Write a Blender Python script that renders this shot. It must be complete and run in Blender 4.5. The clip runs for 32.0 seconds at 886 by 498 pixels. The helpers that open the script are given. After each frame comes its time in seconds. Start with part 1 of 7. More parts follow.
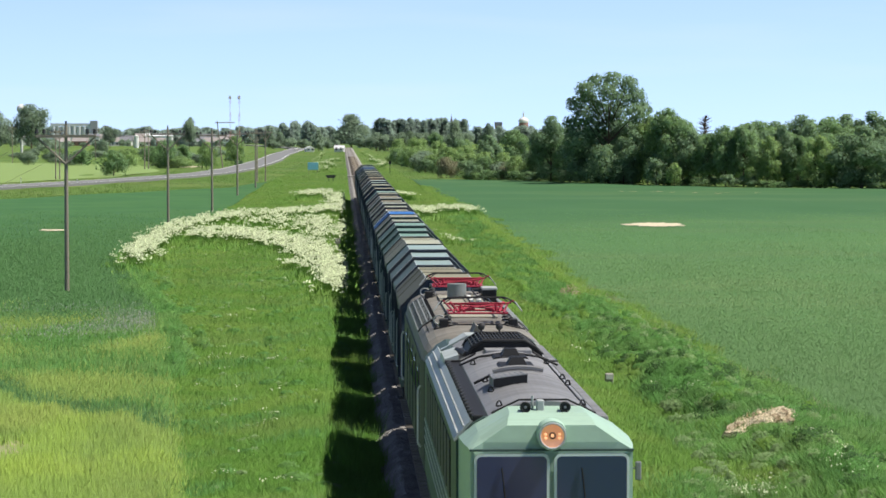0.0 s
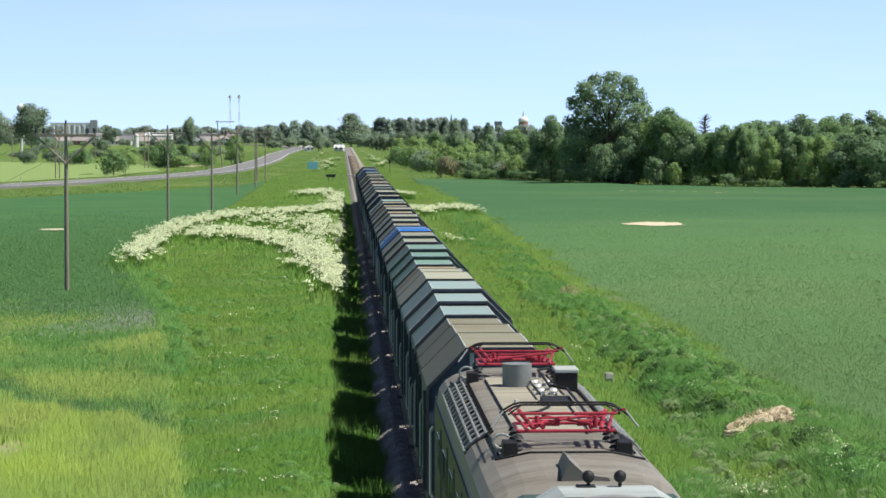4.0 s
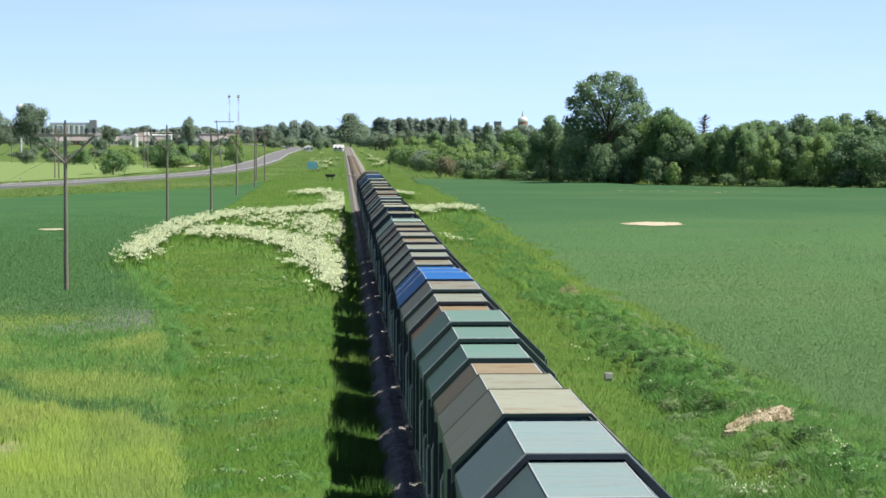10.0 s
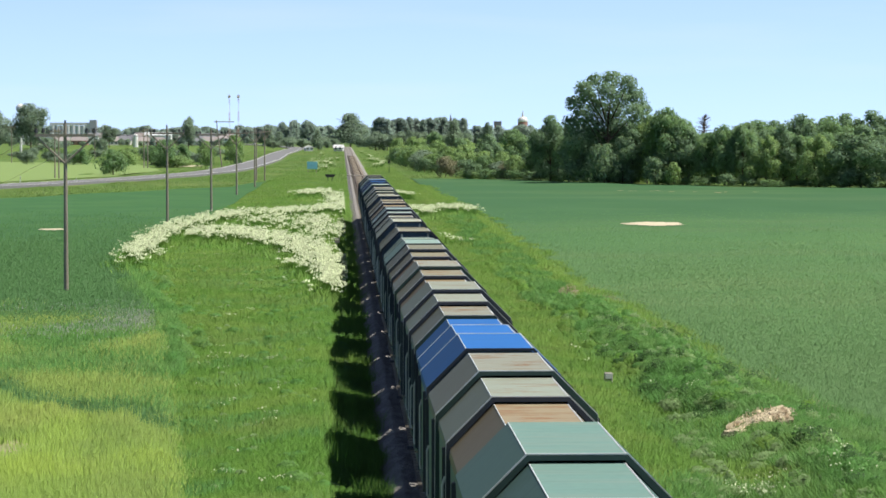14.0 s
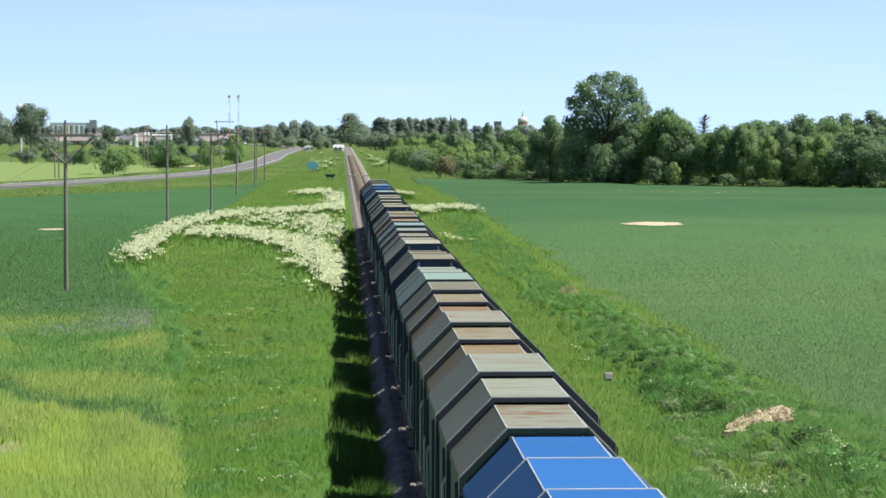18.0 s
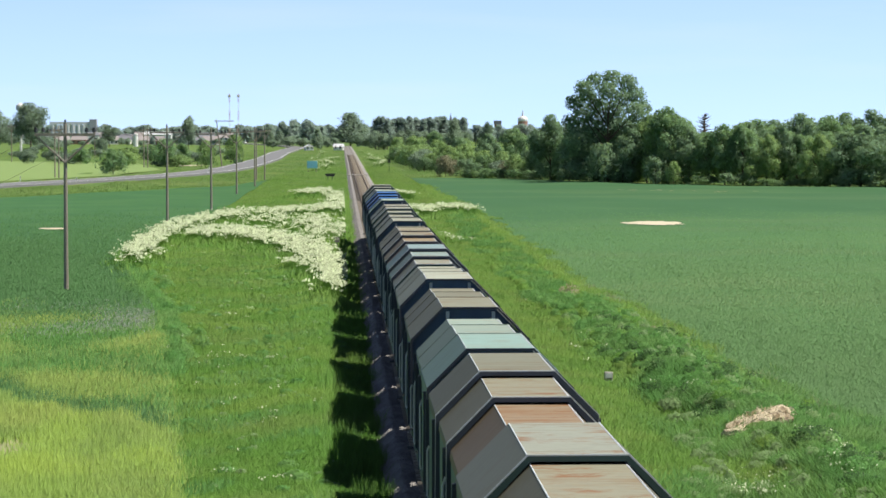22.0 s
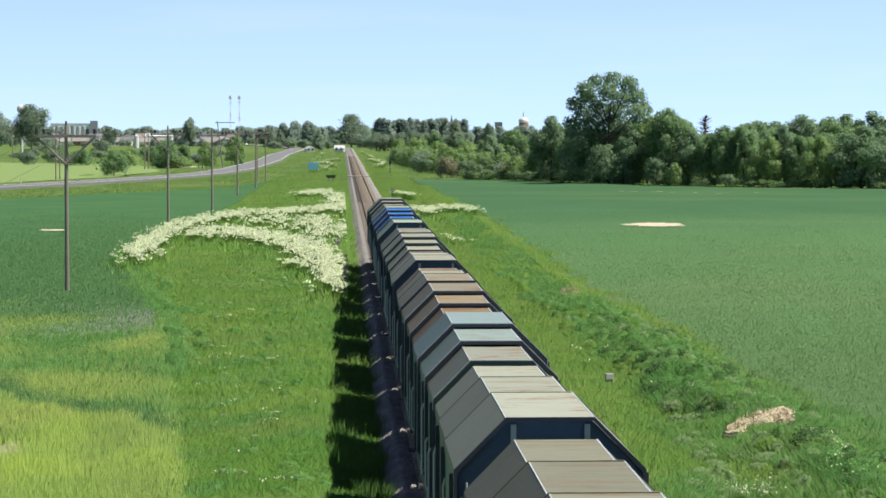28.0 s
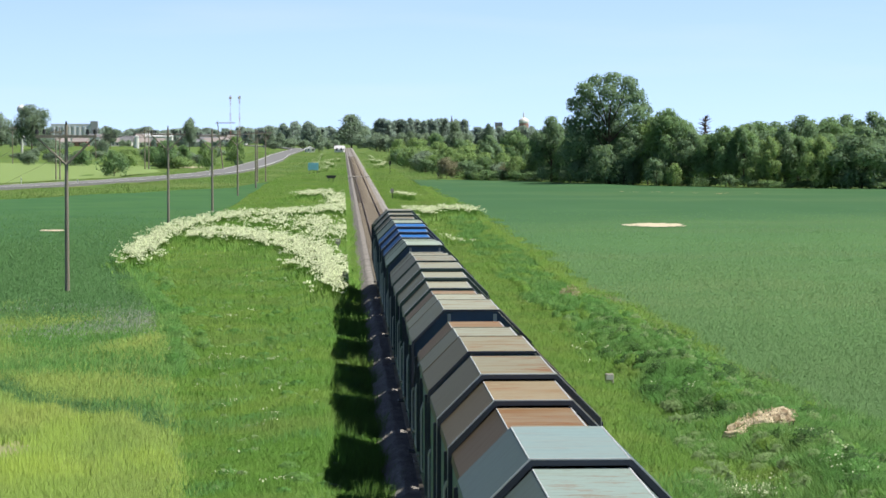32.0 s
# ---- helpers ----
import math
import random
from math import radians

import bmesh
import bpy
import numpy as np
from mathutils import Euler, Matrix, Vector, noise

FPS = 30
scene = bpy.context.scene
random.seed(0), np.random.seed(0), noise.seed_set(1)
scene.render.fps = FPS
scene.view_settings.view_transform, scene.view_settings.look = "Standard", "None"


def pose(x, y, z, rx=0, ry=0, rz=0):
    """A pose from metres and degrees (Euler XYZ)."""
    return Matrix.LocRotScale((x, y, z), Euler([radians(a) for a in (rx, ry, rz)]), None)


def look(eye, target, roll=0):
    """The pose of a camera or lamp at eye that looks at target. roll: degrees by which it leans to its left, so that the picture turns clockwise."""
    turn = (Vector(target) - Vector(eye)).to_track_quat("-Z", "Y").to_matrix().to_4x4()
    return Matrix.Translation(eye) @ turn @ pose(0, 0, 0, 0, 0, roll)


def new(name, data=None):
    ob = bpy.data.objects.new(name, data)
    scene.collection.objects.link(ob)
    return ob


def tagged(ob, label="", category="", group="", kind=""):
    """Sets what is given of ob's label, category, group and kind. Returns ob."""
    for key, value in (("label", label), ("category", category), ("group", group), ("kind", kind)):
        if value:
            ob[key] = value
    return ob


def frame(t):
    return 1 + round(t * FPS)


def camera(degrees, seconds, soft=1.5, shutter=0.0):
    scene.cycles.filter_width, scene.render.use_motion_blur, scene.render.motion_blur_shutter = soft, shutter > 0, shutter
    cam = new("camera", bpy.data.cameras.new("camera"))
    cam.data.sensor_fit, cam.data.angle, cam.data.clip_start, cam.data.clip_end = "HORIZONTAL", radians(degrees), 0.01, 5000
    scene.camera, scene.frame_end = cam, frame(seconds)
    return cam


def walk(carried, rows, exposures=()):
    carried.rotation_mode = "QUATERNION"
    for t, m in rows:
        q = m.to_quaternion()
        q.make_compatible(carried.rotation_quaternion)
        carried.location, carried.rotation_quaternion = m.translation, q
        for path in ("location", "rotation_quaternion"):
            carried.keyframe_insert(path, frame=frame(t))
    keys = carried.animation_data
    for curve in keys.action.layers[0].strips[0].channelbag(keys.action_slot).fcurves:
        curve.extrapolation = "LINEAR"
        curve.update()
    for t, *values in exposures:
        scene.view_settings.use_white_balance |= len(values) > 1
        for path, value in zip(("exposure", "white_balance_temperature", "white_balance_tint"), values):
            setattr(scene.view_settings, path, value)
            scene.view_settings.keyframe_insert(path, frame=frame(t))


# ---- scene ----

# ---- camera: it stands on a bridge rail beside the track's axis ----
# World: the track runs along +y, rail heads at z = 0, track centre at x = 0.
SECONDS = 32.0
cam = camera(20.17, SECONDS, soft=1.6)
EYE = (-3.22, 0.0, 8.8)
PITCH, YAW = 2.702, 2.310          # degrees down, degrees to the right of the track


def aim(dx, dy):
    """The camera's pose with a small sway, in half-thousandths of a radian."""
    return pose(*EYE, 90 - PITCH + dy * 0.0286, 0, -YAW + dx * 0.0286)


SWAY = [(0, 0, 0), (3, 0, 0), (3.5, 0, -.5), (5.5, -.6, -.6), (6, -.6, -.6), (6.7, 0, -.6), (7.5, -.6, -.6),
        (19, -.6, -.6), (20, .2, -.5), (21, .1, -1.8), (22, -.6, -1.2), (23.5, -.4, -1.6), (24, -.1, -1.8), (25, .5, -.1),
        (25.5, 0, 0), (28, .1, 0), (29, -.8, -.4), (29.5, -.5, .8), (30, .1, .3), (30.5, .8, 0), (31, -.1, .5),
        (31.5, .1, .5), (32, .2, .3)]
walk(cam, [(t, aim(a, b)) for t, a, b in SWAY])

# ---- light: clear early-summer noon, sun from the right and a little behind the camera ----
SUN_WAY = Vector((-0.605, 0.11, -1.0)).normalized()
world = bpy.data.worlds.new("sky")
scene.world = world
world.use_nodes = True
wt = world.node_tree
sky = wt.nodes.new("ShaderNodeTexSky")
sky.sky_type = "NISHITA"
sky.sun_disc = False
sky.sun_elevation = math.asin(-SUN_WAY.z)
sky.sun_rotation = math.atan2(-SUN_WAY.x, -SUN_WAY.y)
sky.air_density, sky.dust_density, sky.ozone_density = 1.0, 0.2, 3.5
wt.nodes["Background"].inputs["Strength"].default_value = 0.15
tint = wt.nodes.new("ShaderNodeMix")
tint.data_type, tint.blend_type = "RGBA", "MULTIPLY"
tint.inputs["Factor"].default_value = 1.0
tint.inputs["B"].default_value = (1.09, 1.0, 1.04, 1)
way = wt.nodes.new("ShaderNodeTexCoord")
lift = wt.nodes.new("ShaderNodeVectorMath")      # reads the sky from higher up, so it stays blue down to the horizon
lift.operation = "ADD"
lift.inputs[1].default_value = (0, 0, 0.13)
wt.links.new(way.outputs["Generated"], lift.inputs[0])
wt.links.new(lift.outputs["Vector"], sky.inputs["Vector"])
wt.links.new(sky.outputs["Color"], tint.inputs["A"])
up = wt.nodes.new("ShaderNodeSeparateXYZ")
wt.links.new(way.outputs["Generated"], up.inputs["Vector"])
haze = wt.nodes.new("ShaderNodeMapRange")          # kept bright low down where it is seen, dimmed overhead to cut fill light
haze.interpolation_type = "SMOOTHSTEP"
haze.inputs["From Min"].default_value, haze.inputs["From Max"].default_value = 0.0, 0.4
haze.inputs["To Min"].default_value, haze.inputs["To Max"].default_value = 1.42, 0.28
wt.links.new(up.outputs["Z"], haze.inputs["Value"])
deep = wt.nodes.new("ShaderNodeVectorMath")
deep.operation = "SCALE"
wt.links.new(tint.outputs["Result"], deep.inputs[0])
wt.links.new(haze.outputs["Result"], deep.inputs["Scale"])
stretch = wt.nodes.new("ShaderNodeMapping")          # thin cirrus, drawn out in streaks
stretch.inputs["Scale"].default_value = (5, 5, 42)
stretch.inputs["Rotation"].default_value = (0.04, 0.03, 0)
wt.links.new(way.outputs["Generated"], stretch.inputs["Vector"])
wisp = wt.nodes.new("ShaderNodeTexNoise")
wisp.inputs["Scale"].default_value, wisp.inputs["Detail"].default_value = 1.3, 6
wt.links.new(stretch.outputs["Vector"], wisp.inputs["Vector"])
thin = wt.nodes.new("ShaderNodeMapRange")
thin.inputs["From Min"].default_value, thin.inputs["From Max"].default_value, thin.inputs["To Max"].default_value = 0.5, 0.8, 0.16
wt.links.new(wisp.outputs["Fac"], thin.inputs["Value"])
cirrus = wt.nodes.new("ShaderNodeMix")
cirrus.data_type = "RGBA"
cirrus.inputs["B"].default_value = (6.2, 6.5, 6.7, 1)
wt.links.new(thin.outputs["Result"], cirrus.inputs["Factor"])
wt.links.new(deep.outputs["Vector"], cirrus.inputs["A"])
wt.links.new(cirrus.outputs["Result"], wt.nodes["Background"].inputs["Color"])
sun = new("sun", bpy.data.lights.new("sun", "SUN"))
sun.data.energy, sun.data.angle, sun.data.color = 6.1, radians(0.53), (1.0, 0.955, 0.87)
sun.matrix_world = look((60, -40, 120), Vector((60, -40, 120)) + SUN_WAY)
scene.view_settings.exposure = 0.0


# ---- materials ----
def material(name, colour, rough=0.7, metal=0.0, spread=0.15, scale=1.0, bump=0.0, second=None, by="position",
             speck=None, island=0.0, spec=0.5, grade=None, streak=None):
    """A surface with colour variation at two scales, and optional relief and worn second colour."""
    m = bpy.data.materials.new(name)
    m.use_nodes = True
    t = m.node_tree
    n, l = t.nodes, t.links
    b = n["Principled BSDF"]
    b.inputs["Roughness"].default_value = rough
    b.inputs["Metallic"].default_value = metal
    b.inputs["Specular IOR Level"].default_value = spec
    if by == "position":
        src = n.new("ShaderNodeNewGeometry").outputs["Position"]
    else:
        src = n.new("ShaderNodeTexCoord").outputs["Object"]
    big = n.new("ShaderNodeTexNoise")
    big.inputs["Scale"].default_value = 0.35 * scale
    big.inputs["Detail"].default_value = 4
    fine = n.new("ShaderNodeTexNoise")
    fine.inputs["Scale"].default_value = 6.0 * scale
    fine.inputs["Detail"].default_value = 5
    for x in (big, fine):
        l.new(src, x.inputs["Vector"])
    c = Vector(colour)
    mix = n.new("ShaderNodeMix")
    mix.data_type = "RGBA"
    mix.inputs["A"].default_value = (*(c * (1 - spread)), 1)
    mix.inputs["B"].default_value = (*(c * (1 + spread)), 1)
    l.new(fine.outputs["Fac"], mix.inputs["Factor"])
    out = mix.outputs["Result"]
    if second is not None:
        ramp = n.new("ShaderNodeMapRange")
        ramp.inputs["From Min"].default_value, ramp.inputs["From Max"].default_value = second[1], second[2]
        l.new(big.outputs["Fac"], ramp.inputs["Value"])
        two = n.new("ShaderNodeMix")
        two.data_type = "RGBA"
        l.new(ramp.outputs["Result"], two.inputs["Factor"])
        l.new(out, two.inputs["A"])
        two.inputs["B"].default_value = (*second[0], 1)
        out = two.outputs["Result"]
    if speck is not None:
        sp = n.new("ShaderNodeTexNoise")
        sp.inputs["Scale"].default_value = speck[3] if len(speck) > 3 else 2.5 * scale
        sp.inputs["Detail"].default_value = 8
        sp.inputs["Roughness"].default_value = 0.7
        l.new(src, sp.inputs["Vector"])
        rr = n.new("ShaderNodeMapRange")
        rr.inputs["From Min"].default_value, rr.inputs["From Max"].default_value = speck[1], speck[2]
        l.new(sp.outputs["Fac"], rr.inputs["Value"])
        th = n.new("ShaderNodeMix")
        th.data_type = "RGBA"
        l.new(rr.outputs["Result"], th.inputs["Factor"])
        l.new(out, th.inputs["A"])
        th.inputs["B"].default_value = (*speck[0], 1)
        out = th.outputs["Result"]
    if grade is not None:                              # the stand changes from one end of the field to the other
        cut = n.new("ShaderNodeSeparateXYZ")
        l.new(src, cut.inputs["Vector"])
        wave = n.new("ShaderNodeTexNoise")
        wave.inputs["Scale"].default_value, wave.inputs["Detail"].default_value = 0.03, 5
        l.new(src, wave.inputs["Vector"])
        sway = n.new("ShaderNodeMath")
        sway.operation = "MULTIPLY_ADD"
        sway.inputs[1].default_value = 160.0
        l.new(wave.outputs["Fac"], sway.inputs[0])
        l.new(cut.outputs["Y"], sway.inputs[2])
        gr = n.new("ShaderNodeMapRange")
        gr.interpolation_type = "SMOOTHSTEP"
        gr.inputs["From Min"].default_value, gr.inputs["From Max"].default_value = grade[1] + 80, grade[2] + 80
        l.new(sway.outputs["Value"], gr.inputs["Value"])
        gm = n.new("ShaderNodeMix")
        gm.data_type = "RGBA"
        l.new(gr.outputs["Result"], gm.inputs["Factor"])
        l.new(out, gm.inputs["A"])
        gm.inputs["B"].default_value = (*grade[0], 1)
        out = gm.outputs["Result"]
    if streak is not None:                             # drill lines and thin patches, drawn out along x
        mp = n.new("ShaderNodeMapping")
        mp.inputs["Scale"].default_value = (*streak[3], 1)
        l.new(src, mp.inputs["Vector"])
        sn = n.new("ShaderNodeTexNoise")
        sn.inputs["Scale"].default_value, sn.inputs["Detail"].default_value, sn.inputs["Roughness"].default_value = 1.0, 6, 0.6
        l.new(mp.outputs["Vector"], sn.inputs["Vector"])
        sr = n.new("ShaderNodeMapRange")
        sr.inputs["From Min"].default_value, sr.inputs["From Max"].default_value = streak[1], streak[2]
        sr.inputs["To Max"].default_value = 0.8
        l.new(sn.outputs["Fac"], sr.inputs["Value"])
        sm_ = n.new("ShaderNodeMix")
        sm_.data_type = "RGBA"
        l.new(sr.outputs["Result"], sm_.inputs["Factor"])
        l.new(out, sm_.inputs["A"])
        sm_.inputs["B"].default_value = (*streak[0], 1)
        out = sm_.outputs["Result"]
    if island:
        geo = n.new("ShaderNodeNewGeometry")
        mr = n.new("ShaderNodeMapRange")
        mr.inputs["To Min"].default_value, mr.inputs["To Max"].default_value = 1 - island, 1 + island
        l.new(geo.outputs["Random Per Island"], mr.inputs["Value"])
        mul = n.new("ShaderNodeVectorMath")
        mul.operation = "SCALE"
        l.new(out, mul.inputs[0])
        l.new(mr.outputs["Result"], mul.inputs["Scale"])
        out = mul.outputs["Vector"]
    l.new(out, b.inputs["Base Color"])
    if bump:
        bp = n.new("ShaderNodeBump")
        bp.inputs["Strength"].default_value = bump
        bp.inputs["Distance"].default_value = 0.05
        l.new(fine.outputs["Fac"], bp.inputs["Height"])
        l.new(bp.outputs["Normal"], b.inputs["Normal"])
    return m


def leafy(name, colour, through_colour, island=0.35, second=None, scale=1.0, through_share=0.3, **more):
    """Foliage: a matt leaf that lets some light through, varied from leaf to leaf."""
    m = material(name, colour, 0.6, spread=0.2, scale=scale, second=second, island=island, spec=0.25, **more)
    t = m.node_tree
    n, l = t.nodes, t.links
    b = n["Principled BSDF"]
    tr = n.new("ShaderNodeBsdfTranslucent")
    tr.inputs["Color"].default_value = (*through_colour, 1)
    mx = n.new("ShaderNodeMixShader")
    mx.inputs["Fac"].default_value = through_share
    l.new(b.outputs["BSDF"], mx.inputs[1])
    l.new(tr.outputs["BSDF"], mx.inputs[2])
    l.new(mx.outputs["Shader"], n["Material Output"].inputs["Surface"])
    return m


M = {}
M["earth"] = material("earth_under_grass", (0.105, 0.185, 0.048), 0.95, spread=0.45, scale=0.6, second=((0.17, 0.23, 0.06), .45, .62), spec=0.1, speck=((0.07, 0.12, 0.03), .52, .62, 0.11))
M["crop"] = material("young_cereal", (0.098, 0.205, 0.074), 0.9, spread=0.22, scale=0.4, spec=0.1, grade=((0.056, 0.136, 0.058), 150, 330), streak=((0.108, 0.182, 0.076), .50, .74, (0.011, 0.04)))
M["crop_far"] = material("dark_cereal", (0.052, 0.138, 0.052), 0.9, spread=0.2, scale=0.3, second=((0.065, 0.155, 0.055), .4, .6), spec=0.1, streak=((0.075, 0.165, 0.055), .52, .74, (0.02, 0.09)))
M["meadow"] = material("light_cereal", (0.16, 0.25, 0.065), 0.9, spread=0.3, scale=0.7, second=((0.22, 0.27, 0.09), .42, .6), bump=0.4, spec=0.1)
M["mid_strip"] = material("mottled_cereal", (0.105, 0.205, 0.055), 0.9, spread=0.3, scale=0.5, second=((0.15, 0.24, 0.06), .42, .6), bump=0.4, spec=0.1)
M["pale_field"] = material("pale_field", (0.22, 0.31, 0.11), 0.9, spread=0.2, scale=0.3, spec=0.1)
M["sand"] = material("bare_sandy_soil", (0.60, 0.53, 0.38), 0.95, spread=0.25, scale=2.0, bump=0.3)
M["dry_soil"] = material("dry_tan_soil", (0.36, 0.31, 0.19), 0.95, spread=0.35, scale=2.0, bump=0.4, second=((0.25, 0.27, 0.12), .45, .6))
M["ballast"] = material("ballast", (0.238, 0.224, 0.212), 0.95, spread=0.6, scale=4.0, bump=0.9, second=((0.33, 0.31, 0.29), .4, .65), spec=0.2)
M["rail"] = material("rusty_rail", (0.10, 0.06, 0.04), 0.6, 0.3, spread=0.3, scale=3)
M["rail_top"] = material("worn_rail_head", (0.17, 0.125, 0.095), 0.55, 0.3, spread=0.2, scale=3)
M["sleeper"] = material("weathered_sleeper", (0.20, 0.17, 0.13), 0.9, spread=0.3, scale=4, by="object")
M["asphalt"] = material("asphalt", (0.19, 0.19, 0.195), 0.85, spread=0.15, scale=0.8)
M["concrete"] = material("weathered_concrete", (0.36, 0.34, 0.30), 0.9, spread=0.25, scale=3, bump=0.3)
M["white"] = material("white_paint", (0.75, 0.75, 0.73), 0.6, spread=0.08, scale=1)
M["dark_steel"] = material("dark_dirty_steel", (0.035, 0.038, 0.042), 0.7, 0.2, spread=0.4, scale=3, by="object")
M["wheel"] = material("wheel_steel", (0.06, 0.05, 0.045), 0.55, 0.6, spread=0.3, scale=3, by="object")
M["bark"] = material("bark", (0.10, 0.075, 0.05), 0.95, spread=0.4, scale=3, by="object", bump=0.6)
M["pole_wood"] = material("pole_wood", (0.27, 0.235, 0.19), 0.9, spread=0.5, scale=4, by="object", bump=0.4)
M["porcelain"] = material("porcelain", (0.7, 0.7, 0.68), 0.25, spread=0.05)
# Mid and dark leaves are lifted and blued for haze over the wood.
M["leaf"] = leafy("leaf_mid", (0.215, 0.350, 0.172), (0.26, 0.40, 0.15), second=((0.175, 0.29, 0.15), .45, .6), scale=0.6, through_share=0.5)
M["leaf_dark"] = leafy("leaf_dark", (0.195, 0.305, 0.182), (0.245, 0.37, 0.16), scale=0.6, through_share=0.5)
M["leaf_light"] = leafy("leaf_light", (0.265, 0.400, 0.170), (0.31, 0.44, 0.14), scale=0.6, through_share=0.5)
M["leaf_brown"] = leafy("brownish_faded_blossom", (0.27, 0.27, 0.17), (0.26, 0.26, 0.14), island=0.3, scale=0.6, through_share=0.4)
# These two leaf colours have distance haze painted in: paler and bluer.
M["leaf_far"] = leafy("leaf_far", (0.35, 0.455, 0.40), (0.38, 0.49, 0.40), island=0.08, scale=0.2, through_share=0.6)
M["leaf_oval"] = leafy("leaf_hazed_grey_green", (0.25, 0.345, 0.25), (0.29, 0.39, 0.245), island=0.2, scale=0.2, through_share=0.5)
M["grass"] = leafy("grass_blades", (0.122, 0.275, 0.042), (0.16, 0.32, 0.03), island=0.28, second=((0.185, 0.325, 0.055), .44, .64), scale=0.45, through_share=0.3, speck=((0.180, 0.290, 0.066), .47, .66, 0.12))
M["grass_olive"] = leafy("dry_olive_grass", (0.138, 0.280, 0.046), (0.17, 0.31, 0.04), island=0.26, second=((0.195, 0.318, 0.060), .44, .62), scale=0.5, through_share=0.3, speck=((0.225, 0.285, 0.08), .52, .70, 0.2))
M["grass_rank"] = leafy("rank_grass", (0.105, 0.265, 0.062), (0.15, 0.30, 0.05), island=0.45, second=((0.15, 0.30, 0.08), .46, .62), scale=0.8, through_share=0.35)
M["lush"] = leafy("lush_grass_blades", (0.115, 0.270, 0.055), (0.16, 0.31, 0.045), island=0.35, second=((0.16, 0.31, 0.085), .46, .62), scale=0.8, through_share=0.3)
M["rough"] = leafy("rough_roadside_grass", (0.135, 0.250, 0.058), (0.16, 0.27, 0.05), island=0.2, second=((0.195, 0.285, 0.085), .45, .62), scale=0.06, through_share=0.3)
M["crop_blade"] = leafy("cereal_blades", (0.164, 0.308, 0.122), (0.18, 0.32, 0.10), island=0.16, scale=0.5, through_share=0.4, grade=((0.125, 0.270, 0.108), 130, 300), streak=((0.235, 0.335, 0.152), .48, .74, (0.011, 0.05)))
M["meadow_blade"] = leafy("light_cereal_blades", (0.295, 0.425, 0.070), (0.27, 0.38, 0.04), island=0.25, second=((0.23, 0.36, 0.07), .42, .60), scale=0.45, through_share=0.2)
M["mid_blade"] = leafy("mid_cereal_blades", (0.215, 0.335, 0.075), (0.21, 0.31, 0.06), island=0.25, second=((0.28, 0.37, 0.085), .46, .64), scale=0.35, through_share=0.25)
M["dark_blade"] = leafy("dark_cereal_blades", (0.080, 0.195, 0.062), (0.09, 0.20, 0.05), island=0.15, scale=0.35, through_share=0.25)
M["violet"] = leafy("grey_violet_bloom", (0.26, 0.29, 0.255), (0.22, 0.25, 0.20), island=0.3, scale=0.5, through_share=0.25)
M["dead_grass"] = leafy("dead_grass", (0.235, 0.235, 0.125), (0.2, 0.21, 0.09), island=0.4, scale=0.8, through_share=0.2)
M["umbel"] = leafy("white_umbels", (0.56, 0.63, 0.40), (0.50, 0.58, 0.32), island=0.45, scale=0.6, through_share=0.3)


# ---- small mesh helpers ----
def part(name, bm, mat, parent=None, label=""):
    """Links a bmesh as one mesh object, under a thing or part if one is given."""
    me = bpy.data.meshes.new(name)
    bm.to_mesh(me)
    bm.free()
    me.materials.append(mat)
    ob = new(name, me)
    if parent is not None:
        ob.parent = parent
    if label:
        ob["label"] = label
    return ob


def box(bm, x0, x1, y0, y1, z0, z1, bevel=0.0):
    vs = bmesh.ops.create_cube(bm, size=1)["verts"]
    bmesh.ops.transform(bm, verts=vs, matrix=Matrix.LocRotScale(((x0 + x1) / 2, (y0 + y1) / 2, (z0 + z1) / 2), None,
                                                                (x1 - x0, y1 - y0, z1 - z0)))
    if bevel:
        es = list({e for v in vs for e in v.link_edges})
        bmesh.ops.bevel(bm, geom=es, offset=bevel, segments=2, affect="EDGES", profile=0.5)
    return bm


def boxed(*a, **k):
    return box(bmesh.new(), *a, **k)


def rod(bm, a, b, r0, r1=None, sides=8, caps=True):
    """A round bar from a to b."""
    a, b = Vector(a), Vector(b)
    d = b - a
    m = Matrix.Translation((a + b) / 2) @ d.to_track_quat("Z", "Y").to_matrix().to_4x4()
    bmesh.ops.create_cone(bm, cap_ends=caps, segments=sides, radius1=r0, radius2=r0 if r1 is None else r1, depth=d.length, matrix=m)
    return bm


def rods(points, r, sides=8, closed=False):
    bm = bmesh.new()
    for a, b in zip(points, points[1:] + points[:1] if closed else points[1:]):
        rod(bm, a, b, r, sides=sides)
    return bm


def prism(profile, y0, y1, bm=None):
    """A solid with that x-z outline, from y0 to y1."""
    bm = bm or bmesh.new()
    a = [bm.verts.new((x, y0, z)) for x, z in profile]
    b = [bm.verts.new((x, y1, z)) for x, z in profile]
    k = len(profile)
    bm.faces.new(a)
    bm.faces.new(b[::-1])
    for i in range(k):
        bm.faces.new((a[i], b[i], b[(i + 1) % k], a[(i + 1) % k]))
    bmesh.ops.recalc_face_normals(bm, faces=bm.faces)
    return bm


